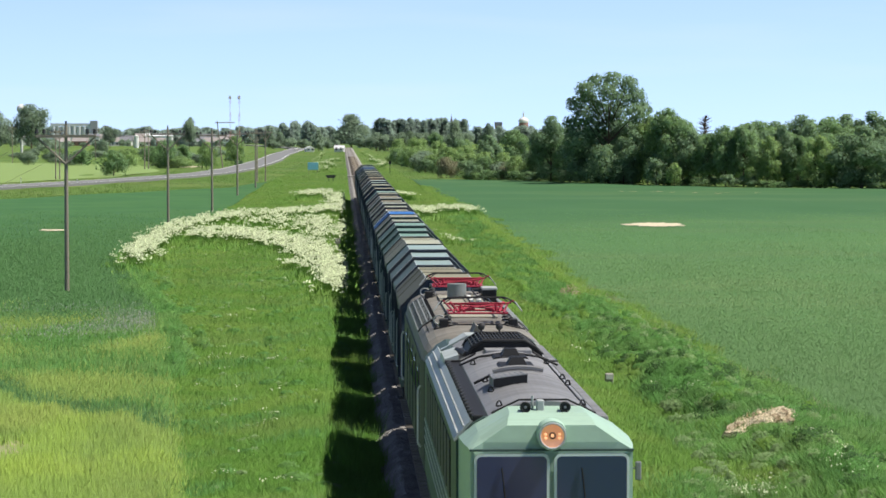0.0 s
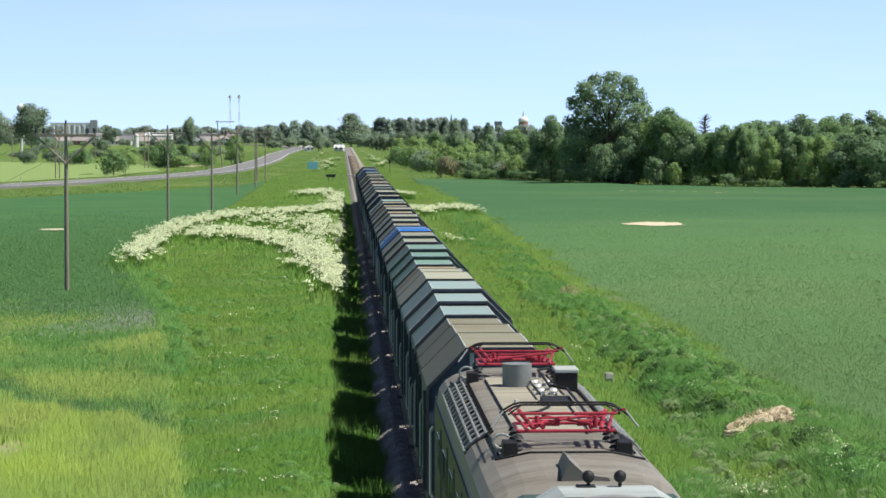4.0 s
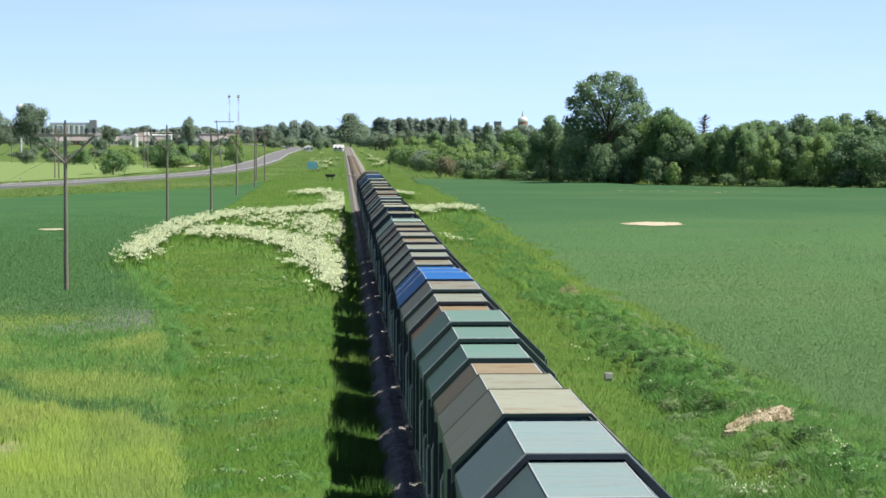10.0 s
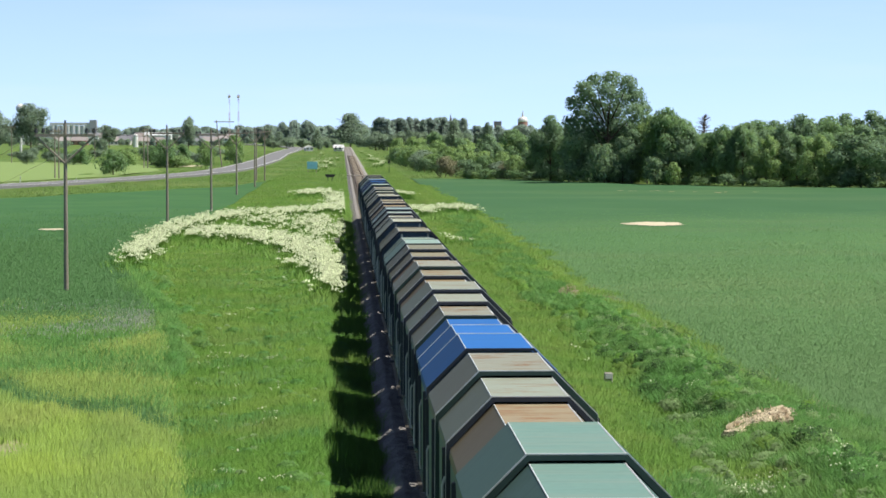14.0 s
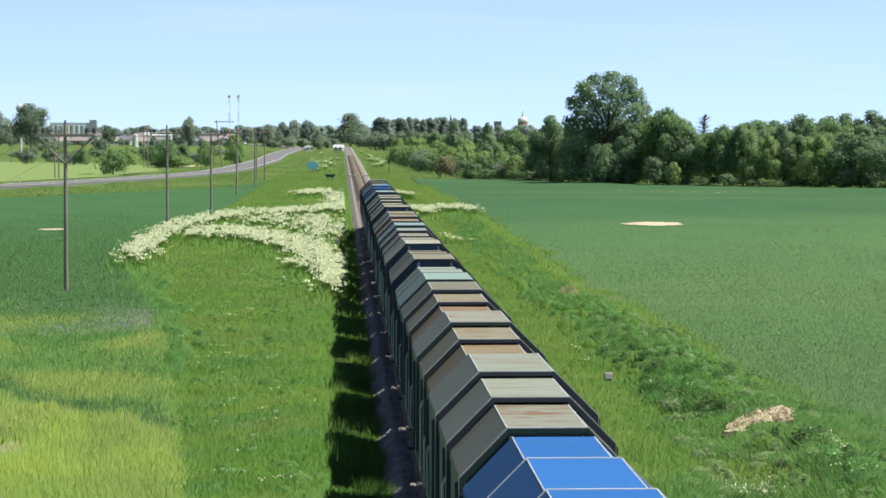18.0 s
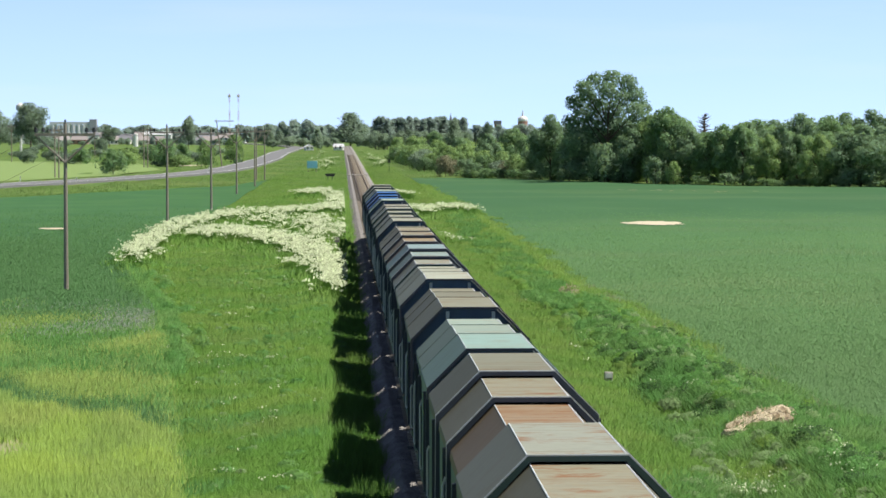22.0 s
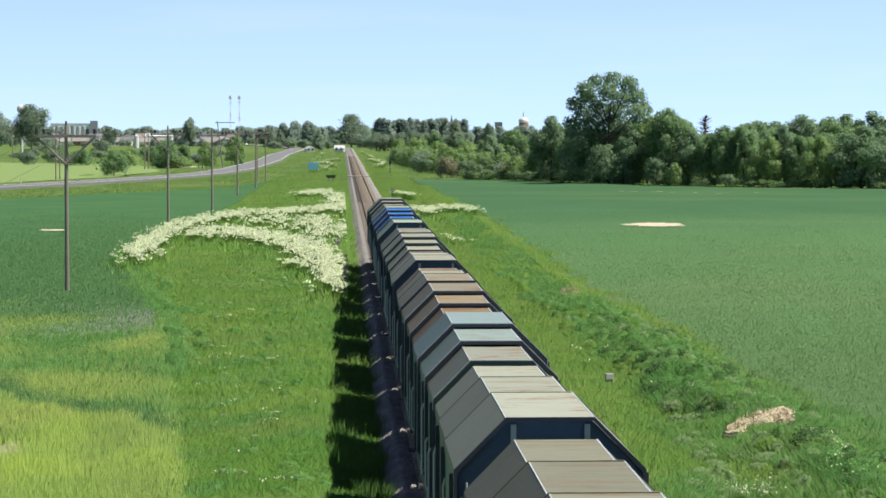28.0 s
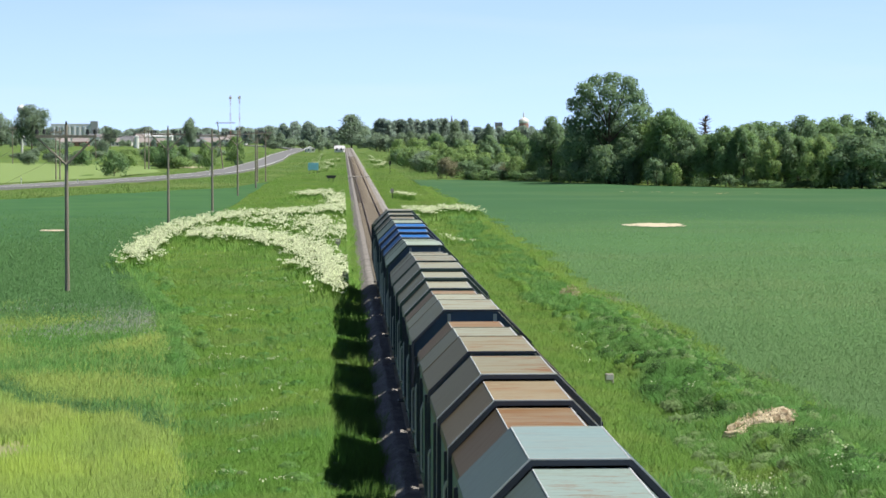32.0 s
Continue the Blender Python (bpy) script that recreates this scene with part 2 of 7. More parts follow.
def raw_mesh(name, verts, faces, mat, normals=None):
    """A mesh from arrays: faces all of one size. normals: soft normals, one a corner point."""
    me = bpy.data.meshes.new(name)
    k = faces.shape[1]
    me.vertices.add(len(verts))
    me.vertices.foreach_set("co", verts.astype(np.float32).ravel())
    me.loops.add(faces.size)
    me.loops.foreach_set("vertex_index", faces.astype(np.int32).ravel())
    me.polygons.add(len(faces))
    me.polygons.foreach_set("loop_start", np.arange(0, faces.size, k, dtype=np.int32))
    me.update(calc_edges=True)
    if normals is not None:
        me.polygons.foreach_set("use_smooth", np.ones(len(faces), bool))
        me.normals_split_custom_set_from_vertices(normals.astype(np.float32).tolist())
    me.materials.append(mat)
    return me


def empty(name, m, label, category, group=""):
    ob = new(name)
    ob.matrix_basis = m
    ob.empty_display_size = 0.3
    return tagged(ob, label, category, group)


# ---- ground ----
def ground_height(x, y):
    """Height of the land: verges, a ditch bank on the right, gentle unevenness."""
    z = np.full_like(x, -0.62)
    z = z + 0.10 * np.sin(x * 0.31 + 1.3) * np.sin(y * 0.09) * np.clip((np.abs(x) - 3.5) / 4, 0, 1) * (np.abs(x) < 60)
    bank = np.exp(-((x - 9.8) / 1.4) ** 2) * 0.55 - np.exp(-((x - 7.2) / 1.2) ** 2) * 0.25
    lumps = np.sin(x * 1.9 + 0.7 * np.sin(y * 0.23)) * np.sin(y * 0.61 + x * 0.4) + 0.6 * np.sin(y * 1.13 + 1.7 * x)
    bank = bank + 0.13 * lumps * np.exp(-((x - 9.0) / 1.5) ** 2)
    z = z + 0.26 * np.exp(-((x + 4.4) / 1.5) ** 2) * np.clip((x + 7.5) / 1.5, 0, 1) * np.clip((-2.3 - x) / 0.5, 0, 1) * np.clip((330 - y) / 80, 0, 1)
    z = z + bank * np.clip((140 - y) / 50, 0, 1) * (y > -60)
    return z


def ground_sheet():
    xs = np.unique(np.concatenate([np.linspace(-2600, -60, 24), np.linspace(-60, 60, 161), np.linspace(5.5, 12, 27), np.linspace(60, 2600, 24)]))
    ys = np.unique(np.concatenate([np.linspace(-400, -20, 12), np.linspace(-20, 520, 181), np.linspace(52, 172, 121), np.linspace(520, 4600, 36)]))
    X, Y = np.meshgrid(xs, ys)
    Z = ground_height(X, Y)
    v = np.stack([X.ravel(), Y.ravel(), Z.ravel()], 1)
    i = np.arange(len(ys) - 1)[:, None] * len(xs) + np.arange(len(xs) - 1)[None]
    f = np.stack([i, i + 1, i + 1 + len(xs), i + len(xs)], -1).reshape(-1, 4)
    ob = new("ground", raw_mesh("ground", v, f, M["earth"]))
    return tagged(ob, "grassy level farmland with rough green verges", "ground", kind="structure")


ground = ground_sheet()


def sheet(name, outline, mat, label, category, lift=0.03, step=4.0):
    """A thin sheet on the land, inside an outline of corners in order."""
    bm = bmesh.new()
    bm.faces.new([bm.verts.new((x, y, 0)) for x, y in outline])
    x0, x1 = min(p[0] for p in outline), max(p[0] for p in outline)
    y0, y1 = min(p[1] for p in outline), max(p[1] for p in outline)
    for axis, a, b in ((0, x0, x1), (1, y0, y1)):
        k = min(90, int((b - a) / step))
        for i in range(1, k):
            c = a + (b - a) * i / k
            co = (c, 0, 0) if axis == 0 else (0, c, 0)
            bmesh.ops.bisect_plane(bm, geom=bm.verts[:] + bm.edges[:] + bm.faces[:], plane_co=co,
                                   plane_no=(1, 0, 0) if axis == 0 else (0, 1, 0))
    xs = np.array([v.co.x for v in bm.verts])
    ys = np.array([v.co.y for v in bm.verts])
    for v, z in zip(bm.verts, ground_height(xs, ys)):
        v.co.z = z + lift
    for f in bm.faces:
        f.normal_update()
        if f.normal.z < 0:
            f.normal_flip()
    return tagged(part(name, bm, mat), label, category, kind="structure")


sheet("field", [(14.0, -20), (190, -20), (190, 402), (86, 402), (62, 412), (38, 458), (20, 484), (10, 486), (12.2, 291), (11.6, 190),
                (11.5, 139), (12.4, 98), (13.2, 74)], M["crop"], "wide green field of young cereal beyond the verge", "field", 0.10)
sheet("field", [(-150, 131), (-13.0, 131), (-20.2, 187), (-17.2, 283), (-17.0, 466), (-21.5, 416), (-50, 345), (-150, 180)], M["crop_far"],
      "dark green cereal field below the road", "field", 0.10)
sheet("field", [(-80, -20), (-3.0, -20), (-7.7, 64), (-8.8, 78), (-80, 96)], M["meadow"],
      "yellow-green patchy strip of young cereal", "field", 0.08)
sheet("field", [(-80, 96.1), (-8.81, 78.1), (-12.8, 129), (-12.9, 130.9), (-80, 130.9)], M["mid_strip"],
      "mottled mid-green strip of young cereal", "field", 0.08)
sheet("field", [(-420, 560), (-110, 390), (-66, 452), (-50, 520), (-46, 590), (-60, 700), (-110, 760), (-420, 760)], M["pale_field"],
      "pale mown field beyond the road", "field", 0.08, 12)


def blot(cx, cy, rx, ry, mat, label, seed, lift=0.16, lumps=0.0):
    """A ragged bare patch."""
    rng = random.Random(seed)
    bm = bmesh.new()
    top = bm.verts.new((cx, cy, float(ground_height(np.array(cx), np.array(cy))) + lift + 0.04))
    ring = []
    for k in range(40):
        a = k * math.tau / 40
        r = 0.75 + 0.35 * rng.random()
        x, y = cx + rx * r * math.cos(a), cy + ry * r * math.sin(a)
        ring.append(bm.verts.new((x, y, float(ground_height(np.array(x), np.array(y))) + lift)))
    for a, b in zip(ring, ring[1:] + ring[:1]):
        bm.faces.new((top, a, b))
    return tagged(part("bare_patch", bm, mat), label, "bare soil", kind="structure")


blot(27.8, 247, 3.3, 4.6, M["sand"], "bare sandy patch in the cereal field", 3)
for k, (x, y, r) in enumerate(((40.0, 385, 0.5), (41.5, 382, 0.8), (44.2, 380, 0.4), (45.6, 383, 0.7), (47.0, 378, 0.5), (50.5, 378, 0.4), (53.5, 374, 0.7), (55.0, 376, 0.4), (59.0, 372, 0.6))):
    blot(x, y, r, 0.5, M["dry_soil"], "thin bare streak along the far edge of the field", 30 + k)
blot(-42.5, 655, 3.2, 16, M["sand"], "pale sandy heap of soil beside the road", 6)
blot(-30.6, 237, 1.3, 1.8, M["sand"], "small bare sandy patch in the dark field", 4)
blot(-13.4, 72.6, 1.5, 2.8, M["dry_soil"], "thin bare spot in the yellow-green strip", 5, 0.12)


def ribbon(name, line, width, mat, label, category, lift, depth=0.6):
    bm = bmesh.new()
    rows = []
    for i, p in enumerate(line):
        a, b = Vector(line[max(i - 1, 0)]), Vector(line[min(i + 1, len(line) - 1)])
        d = (b - a).normalized()
        nrm = Vector((d.y, -d.x))
        c = Vector(p)
        l, r = c - nrm * width / 2, c + nrm * width / 2
        rows.append([bm.verts.new((l.x, l.y, lift)), bm.verts.new((r.x, r.y, lift)),
                     bm.verts.new((r.x, r.y, lift - depth)), bm.verts.new((l.x, l.y, lift - depth))])
    for a, b in zip(rows, rows[1:]):
        for k in range(4):
            bm.faces.new((a[k], a[(k + 1) % 4], b[(k + 1) % 4], b[k]))
    bmesh.ops.recalc_face_normals(bm, faces=bm.faces)
    return tagged(part(name, bm, mat), label, category, kind="structure")


ROAD = [(-260, 160), (-150, 265), (-100, 330), (-75, 376), (-59.8, 415), (-46.2, 466), (-37.5, 510), (-32, 552), (-28.8, 610), (-27.4, 700), (-26.6, 800), (-28, 990), (-27.0, 1190), (-26, 1300), (-34, 1420), (-50, 1560), (-70, 1700)]
ribbon("road", ROAD, 8.0, M["asphalt"], "grey two-lane asphalt road curving beside the railway", "road", -0.22)
for side, name in ((-3.6, "edge_line"), (3.6, "edge_line")):
    line = []
    for i, p in enumerate(ROAD):
        a, b = Vector(ROAD[max(i - 1, 0)]), Vector(ROAD[min(i + 1, len(ROAD) - 1)])
        d = (b - a).normalized()
        line.append((p[0] + d.y * side, p[1] - d.x * side))
    ribbon(name, line, 0.25, M["white"], "white edge line painted on the road", "road marking", -0.214, 0.004)

# ---- track ----
bm = prism([(-2.42, -0.80), (-2.24, -0.66), (-1.66, -0.24), (1.72, -0.24), (2.45, -0.64), (2.6, -0.8)], -30, 1400)
tagged(part("ballast_bed", bm, M["ballast"]), "brown-grey stone ballast bed under the rails", "ballast", kind="structure")
RAILHEAD = [(-.036, 0), (.036, 0), (.036, -.035), (.009, -.05), (.009, -.14), (.07, -.155), (.07, -.172), (-.07, -.172),
            (-.07, -.155), (-.009, -.14), (-.009, -.05), (-.036, -.035)]
for sx in (-1, 1):
    bm = prism([(x + sx * 0.7535, z) for x, z in RAILHEAD], -30, 1400)
    ob = part("rail", bm, M["rail"])
    ob.data.materials.append(M["rail_top"])
    for p in ob.data.polygons:
        if p.normal.z > 0.9 and p.center.z > -0.01:
            p.material_index = 1
    tagged(ob, "long rusty steel rail with a worn bright head", "rail", kind="structure")
bm = bmesh.new()
for k in range(3):
    box(bm, -2.2, 2.2, 494 + k * 1.1, 495 + k * 1.1, -0.16, -0.02, 0.02)
tagged(part("track_crossing", bm, M["concrete"]), "pale concrete slabs of a foot crossing over the rails", "crossing", kind="structure")

# ---- train ----
SPEED = 6.0432
HEAD = 75.40                       # where the first wagon's cover begins at the start
LENGTH = 12.04
TRAIN = []
ROLLING = []


def paint(name, colour, second, lo=.45, hi=.62, rough=0.6, spec=0.10, spots=0.0, slope_shade=0.0):
    """Weathered paint: faded patches, rust or soot bleeding across the roof in streaks; shade is painted on sloping
    sheets.
    """
    m = material(name, colour, rough, 0.0, spread=0.10, scale=1.2, by="object", spec=spec)
    t = m.node_tree
    n, l = t.nodes, t.links
    b = n["Principled BSDF"]
    src = b.inputs["Base Color"].links[0].from_socket
    info = n.new("ShaderNodeObjectInfo")
    co = n.new("ShaderNodeTexCoord")
    mp = n.new("ShaderNodeMapping")
    mp.inputs["Scale"].default_value = (0.38, 2.6, 0.38)
    off = n.new("ShaderNodeVectorMath")
    off.operation = "ADD"
    mul = n.new("ShaderNodeVectorMath")
    mul.operation = "SCALE"
    mul.inputs["Scale"].default_value = 40.0
    l.new(info.outputs["Random"], mul.inputs[0])
    l.new(co.outputs["Object"], off.inputs[0])
    l.new(mul.outputs["Vector"], off.inputs[1])
    l.new(off.outputs["Vector"], mp.inputs["Vector"])
    no = n.new("ShaderNodeTexNoise")
    no.inputs["Scale"].default_value = 1.0
    no.inputs["Detail"].default_value = 7
    no.inputs["Roughness"].default_value = 0.65
    l.new(mp.outputs["Vector"], no.inputs["Vector"])
    r = n.new("ShaderNodeMapRange")
    r.inputs["From Min"].default_value, r.inputs["From Max"].default_value = lo, hi
    l.new(no.outputs["Fac"], r.inputs["Value"])
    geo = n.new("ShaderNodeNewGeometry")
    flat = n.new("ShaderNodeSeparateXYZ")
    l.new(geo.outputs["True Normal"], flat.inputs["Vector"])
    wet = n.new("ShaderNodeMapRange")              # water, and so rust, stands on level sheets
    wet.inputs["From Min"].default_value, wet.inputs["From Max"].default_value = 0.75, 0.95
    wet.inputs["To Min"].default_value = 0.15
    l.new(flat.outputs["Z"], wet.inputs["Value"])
    both = n.new("ShaderNodeMath")
    both.operation = "MULTIPLY"
    l.new(r.outputs["Result"], both.inputs[0])
    l.new(wet.outputs["Result"], both.inputs[1])
    mx = n.new("ShaderNodeMix")
    mx.data_type = "RGBA"
    l.new(both.outputs["Value"], mx.inputs["Factor"])
    l.new(src, mx.inputs["A"])
    mx.inputs["B"].default_value = (*second, 1)
    # fine soot lines across the roof
    mp2 = n.new("ShaderNodeMapping")
    mp2.inputs["Scale"].default_value = (0.8, 9.0, 0.8)
    l.new(off.outputs["Vector"], mp2.inputs["Vector"])
    so = n.new("ShaderNodeTexNoise")
    so.inputs["Scale"].default_value = 1.0
    so.inputs["Detail"].default_value = 6
    l.new(mp2.outputs["Vector"], so.inputs["Vector"])
    sr = n.new("ShaderNodeMapRange")
    sr.inputs["From Min"].default_value, sr.inputs["From Max"].default_value = 0.52, 0.72
    sr.inputs["To Max"].default_value = 0.30
    l.new(so.outputs["Fac"], sr.inputs["Value"])
    mz = n.new("ShaderNodeMix")
    mz.data_type = "RGBA"
    l.new(sr.outputs["Result"], mz.inputs["Factor"])
    l.new(mx.outputs["Result"], mz.inputs["A"])
    mz.inputs["B"].default_value = (*(Vector(second) * 0.6), 1)
    # rust breaking through in patches, more on some hoods than on others
    mp3 = n.new("ShaderNodeMapping")
    mp3.inputs["Scale"].default_value = (0.9, 2.2, 0.9)
    l.new(off.outputs["Vector"], mp3.inputs["Vector"])
    ru = n.new("ShaderNodeTexNoise")
    ru.inputs["Scale"].default_value, ru.inputs["Detail"].default_value, ru.inputs["Roughness"].default_value = 0.85, 10, 0.78
    l.new(mp3.outputs["Vector"], ru.inputs["Vector"])
    rr = n.new("ShaderNodeMapRange")
    rr.inputs["From Min"].default_value, rr.inputs["From Max"].default_value, rr.inputs["To Max"].default_value = 0.525, 0.60, spots
    l.new(ru.outputs["Fac"], rr.inputs["Value"])
    lay = n.new("ShaderNodeMath")
    lay.operation = "MULTIPLY"
    l.new(rr.outputs["Result"], lay.inputs[0])
    l.new(wet.outputs["Result"], lay.inputs[1])
    mq = n.new("ShaderNodeMix")
    mq.data_type = "RGBA"
    l.new(lay.outputs["Value"], mq.inputs["Factor"])
    l.new(mz.outputs["Result"], mq.inputs["A"])
    mq.inputs["B"].default_value = (0.235, 0.115, 0.052, 1)
    # each hood a little lighter or darker
    mr = n.new("ShaderNodeMapRange")
    mr.inputs["To Min"].default_value, mr.inputs["To Max"].default_value = 0.88, 1.10
    l.new(info.outputs["Random"], mr.inputs["Value"])
    sc = n.new("ShaderNodeVectorMath")
    sc.operation = "SCALE"
    l.new(mq.outputs["Result"], sc.inputs[0])
    l.new(mr.outputs["Result"], sc.inputs["Scale"])
    pale = n.new("ShaderNodeMapRange")             # shade put into the colour: sloping sheets are painted darker than level ones
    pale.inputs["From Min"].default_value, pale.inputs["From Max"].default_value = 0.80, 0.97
    pale.inputs["To Min"].default_value = 1 - slope_shade
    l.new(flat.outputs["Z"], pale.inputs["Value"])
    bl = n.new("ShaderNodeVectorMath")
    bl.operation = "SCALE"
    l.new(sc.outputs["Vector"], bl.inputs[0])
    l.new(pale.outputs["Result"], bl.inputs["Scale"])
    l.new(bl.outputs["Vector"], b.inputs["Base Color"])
    return m


C = {
    "greybrown": paint("grey_brown_paint", (0.243, 0.247, 0.183), (0.195, 0.156, 0.098), .52, .68, spots=0.35, slope_shade=0.51),
    "steelblue": paint("pale_blue_paint", (0.270, 0.378, 0.387), (0.297, 0.373, 0.365), spots=0.12, slope_shade=0.51),
    "bluegrey": paint("blue_grey_paint", (0.276, 0.363, 0.340), (0.262, 0.207, 0.129), .58, .72, spots=0.5, slope_shade=0.51),
    "cream": paint("cream_paint", (0.355, 0.373, 0.295), (0.264, 0.207, 0.123), .58, .74, spots=0.5, slope_shade=0.51),
    "green": paint("dull_green_paint", (0.184, 0.320, 0.279), (0.225, 0.324, 0.279), slope_shade=0.51),
    "grey": paint("grey_paint", (0.304, 0.321, 0.264), (0.233, 0.176, 0.104), .56, .72, spots=0.9, slope_shade=0.51),
    "blue": paint("bright_blue_paint", (0.036, 0.164, 0.480), (0.044, 0.172, 0.456), slope_shade=0.51),
    "mint": paint("mint_paint", (0.304, 0.396, 0.336), (0.350, 0.396, 0.322), .45, .6, spots=0.25, slope_shade=0.51),
    "brown": paint("brownish_paint", (0.278, 0.270, 0.197), (0.231, 0.151, 0.076), .52, .70, spots=0.9, slope_shade=0.51),
    "rust": paint("rusty_brown_paint", (0.284, 0.219, 0.146), (0.237, 0.133, 0.062), .46, .66, spots=1.0, slope_shade=0.51),
    "white": paint("dirty_white_paint", (0.372, 0.395, 0.317), (0.282, 0.216, 0.128), .56, .73, spots=0.6, slope_shade=0.51),
    "tan": paint("tan_brown_paint", (0.305, 0.254, 0.168), (0.249, 0.159, 0.079), .52, .70, spots=0.7, slope_shade=0.51),
    "sage": paint("grey_green_paint", (0.285, 0.322, 0.267), (0.230, 0.189, 0.120), .58, .74, spots=0.4, slope_shade=0.51),
    "aqua": paint("faded_turquoise_paint", (0.281, 0.414, 0.368), (0.304, 0.340, 0.285), .52, .70, spots=0.35, slope_shade=0.51),
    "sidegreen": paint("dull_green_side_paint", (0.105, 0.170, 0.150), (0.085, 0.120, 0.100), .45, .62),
    "endblue": paint("dull_blue_paint", (0.085, 0.125, 0.185), (0.07, 0.085, 0.11)),
    "teal": paint("dark_teal_paint", (0.045, 0.075, 0.070), (0.038, 0.050, 0.044)),
    "navy": paint("dark_navy_paint", (0.048, 0.056, 0.074), (0.040, 0.042, 0.050)),
    "edge": paint("worn_highlight_edge", (0.62, 0.66, 0.68), (0.54, 0.56, 0.57)),
    "pale_steel": paint("pale_steel", (0.44, 0.47, 0.48), (0.36, 0.36, 0.34)),
}


def hood_profile(grow=0.0, base=1.25):
    """Half-open outline of a roof hood; grow: how much larger than the smallest hood."""
    w, e, zt, ze = 0.64 + grow * 0.27, 1.41 + grow * 0.5, 4.06 + grow, 3.27 + grow * 0.85
    return [(-e - 0.01, base), (-e, ze), (-w, zt), (w, zt), (e, ze), (e + 0.01, base)]


def shell(y0, y1, grow=0.0, base=1.25, thick=0.04):
    """An open hood: sides, slopes and roof with thickness."""
    outer = hood_profile(grow, base)
    inner = [(x * (1 - thick / 1.4), z - thick if z > base else z) for x, z in outer]
    bm = bmesh.new()
    rings = []
    for y in (y0, y1):
        rings.append([bm.verts.new((x, y, z)) for x, z in outer] + [bm.verts.new((x, y, z)) for x, z in inner[::-1]])
    k = len(rings[0])
    for i in range(k):
        j = (i + 1) % k
        bm.faces.new((rings[0][i], rings[0][j], rings[1][j], rings[1][i]))
    h = k // 2
    for r in rings:
        for i in range(h - 1):
            bm.faces.new((r[i], r[i + 1], r[k - 2 - i], r[k - 1 - i]))
    bmesh.ops.recalc_face_normals(bm, faces=bm.faces)
    bmesh.ops.bevel(bm, geom=[e for e in bm.edges if abs(e.verts[0].co.y - e.verts[1].co.y) > 0.2 and e.verts[0].co.z > 2.5],
                    offset=0.010, segments=1, affect="EDGES")
    return bm


def wheelset(parent, y, r=0.46):
    bm = bmesh.new()
    for sx in (-0.75, 0.75):
        rod(bm, (sx - 0.06, 0, 0), (sx + 0.06, 0, 0), r, sides=24)
        rod(bm, (sx * 0.9 - 0.015, 0, 0), (sx * 0.9 + 0.015, 0, 0), r + 0.03, sides=24)
    rod(bm, (-1.0, 0, 0), (1.0, 0, 0), 0.085, sides=10)
    ob = part("wheelset", bm, M["wheel"], parent)
    ob.matrix_basis = pose(0, y, 0)
    ROLLING.append((ob, y, r))
    return ob


def bogie(parent, y, half=0.9, r=0.46):
    bm = bmesh.new()
    for sx in (-1.02, 1.02):
        box(bm, sx - 0.06, sx + 0.06, -half - 0.45, half + 0.45, 0.02, 0.22, 0.02)
        for k in (-half, half):
            box(bm, sx - 0.1, sx + 0.1, k - 0.16, k + 0.16, -0.14, 0.16, 0.03)
        for k in (-0.2, 0.0, 0.2):
            rod(bm, (sx, k, -0.2), (sx, k, 0.05), 0.07)
    box(bm, -1.0, 1.0, -0.2, 0.2, 0.05, 0.35, 0.03)
    ob = part("bogie", bm, M["dark_steel"], parent)
    ob.matrix_basis = pose(0, y, r)
    for k in (-half, half):
        wheelset(ob, k, r)
    return ob


def buffers(root, y, way):
    for sx in (-0.875, 0.875):
        bm = bmesh.new()
        rod(bm, (sx, y, 1.06), (sx, y + way * 0.35, 1.06), 0.09, sides=12)
        rod(bm, (sx, y + way * 0.35, 1.06), (sx, y + way * 0.42, 1.06), 0.2, 0.22, sides=16)
        part("buffer", bm, M["dark_steel"], root)


SHARED = {}


def shared(key, name, build, mat, parent, label=""):
    """One mesh for each key; every call makes an object of its own on it."""
    if (key, mat.name) not in SHARED:
        ob = part(name, build(), mat, parent, label)
        SHARED[(key, mat.name)] = ob.data
        return ob
    ob = new(name, SHARED[(key, mat.name)])
    ob.parent = parent
    if label:
        ob["label"] = label
    return ob


def ladder():
    bm = bmesh.new()
    for x in (-1.32, -1.0):
        rod(bm, (x, 0.50, 1.25), (x, 0.50, 3.25), 0.022, sides=6)
    for k in range(7):
        rod(bm, (-1.32, 0.50, 1.4 + k * 0.28), (-1.0, 0.50, 1.4 + k * 0.28), 0.016, sides=6)
    return bm


def handrail(y):
    return rods([(-1.52, y, 1.35), (-1.56, y, 1.45), (-1.56, y, 2.35), (-1.52, y, 2.45)], 0.022, 6)


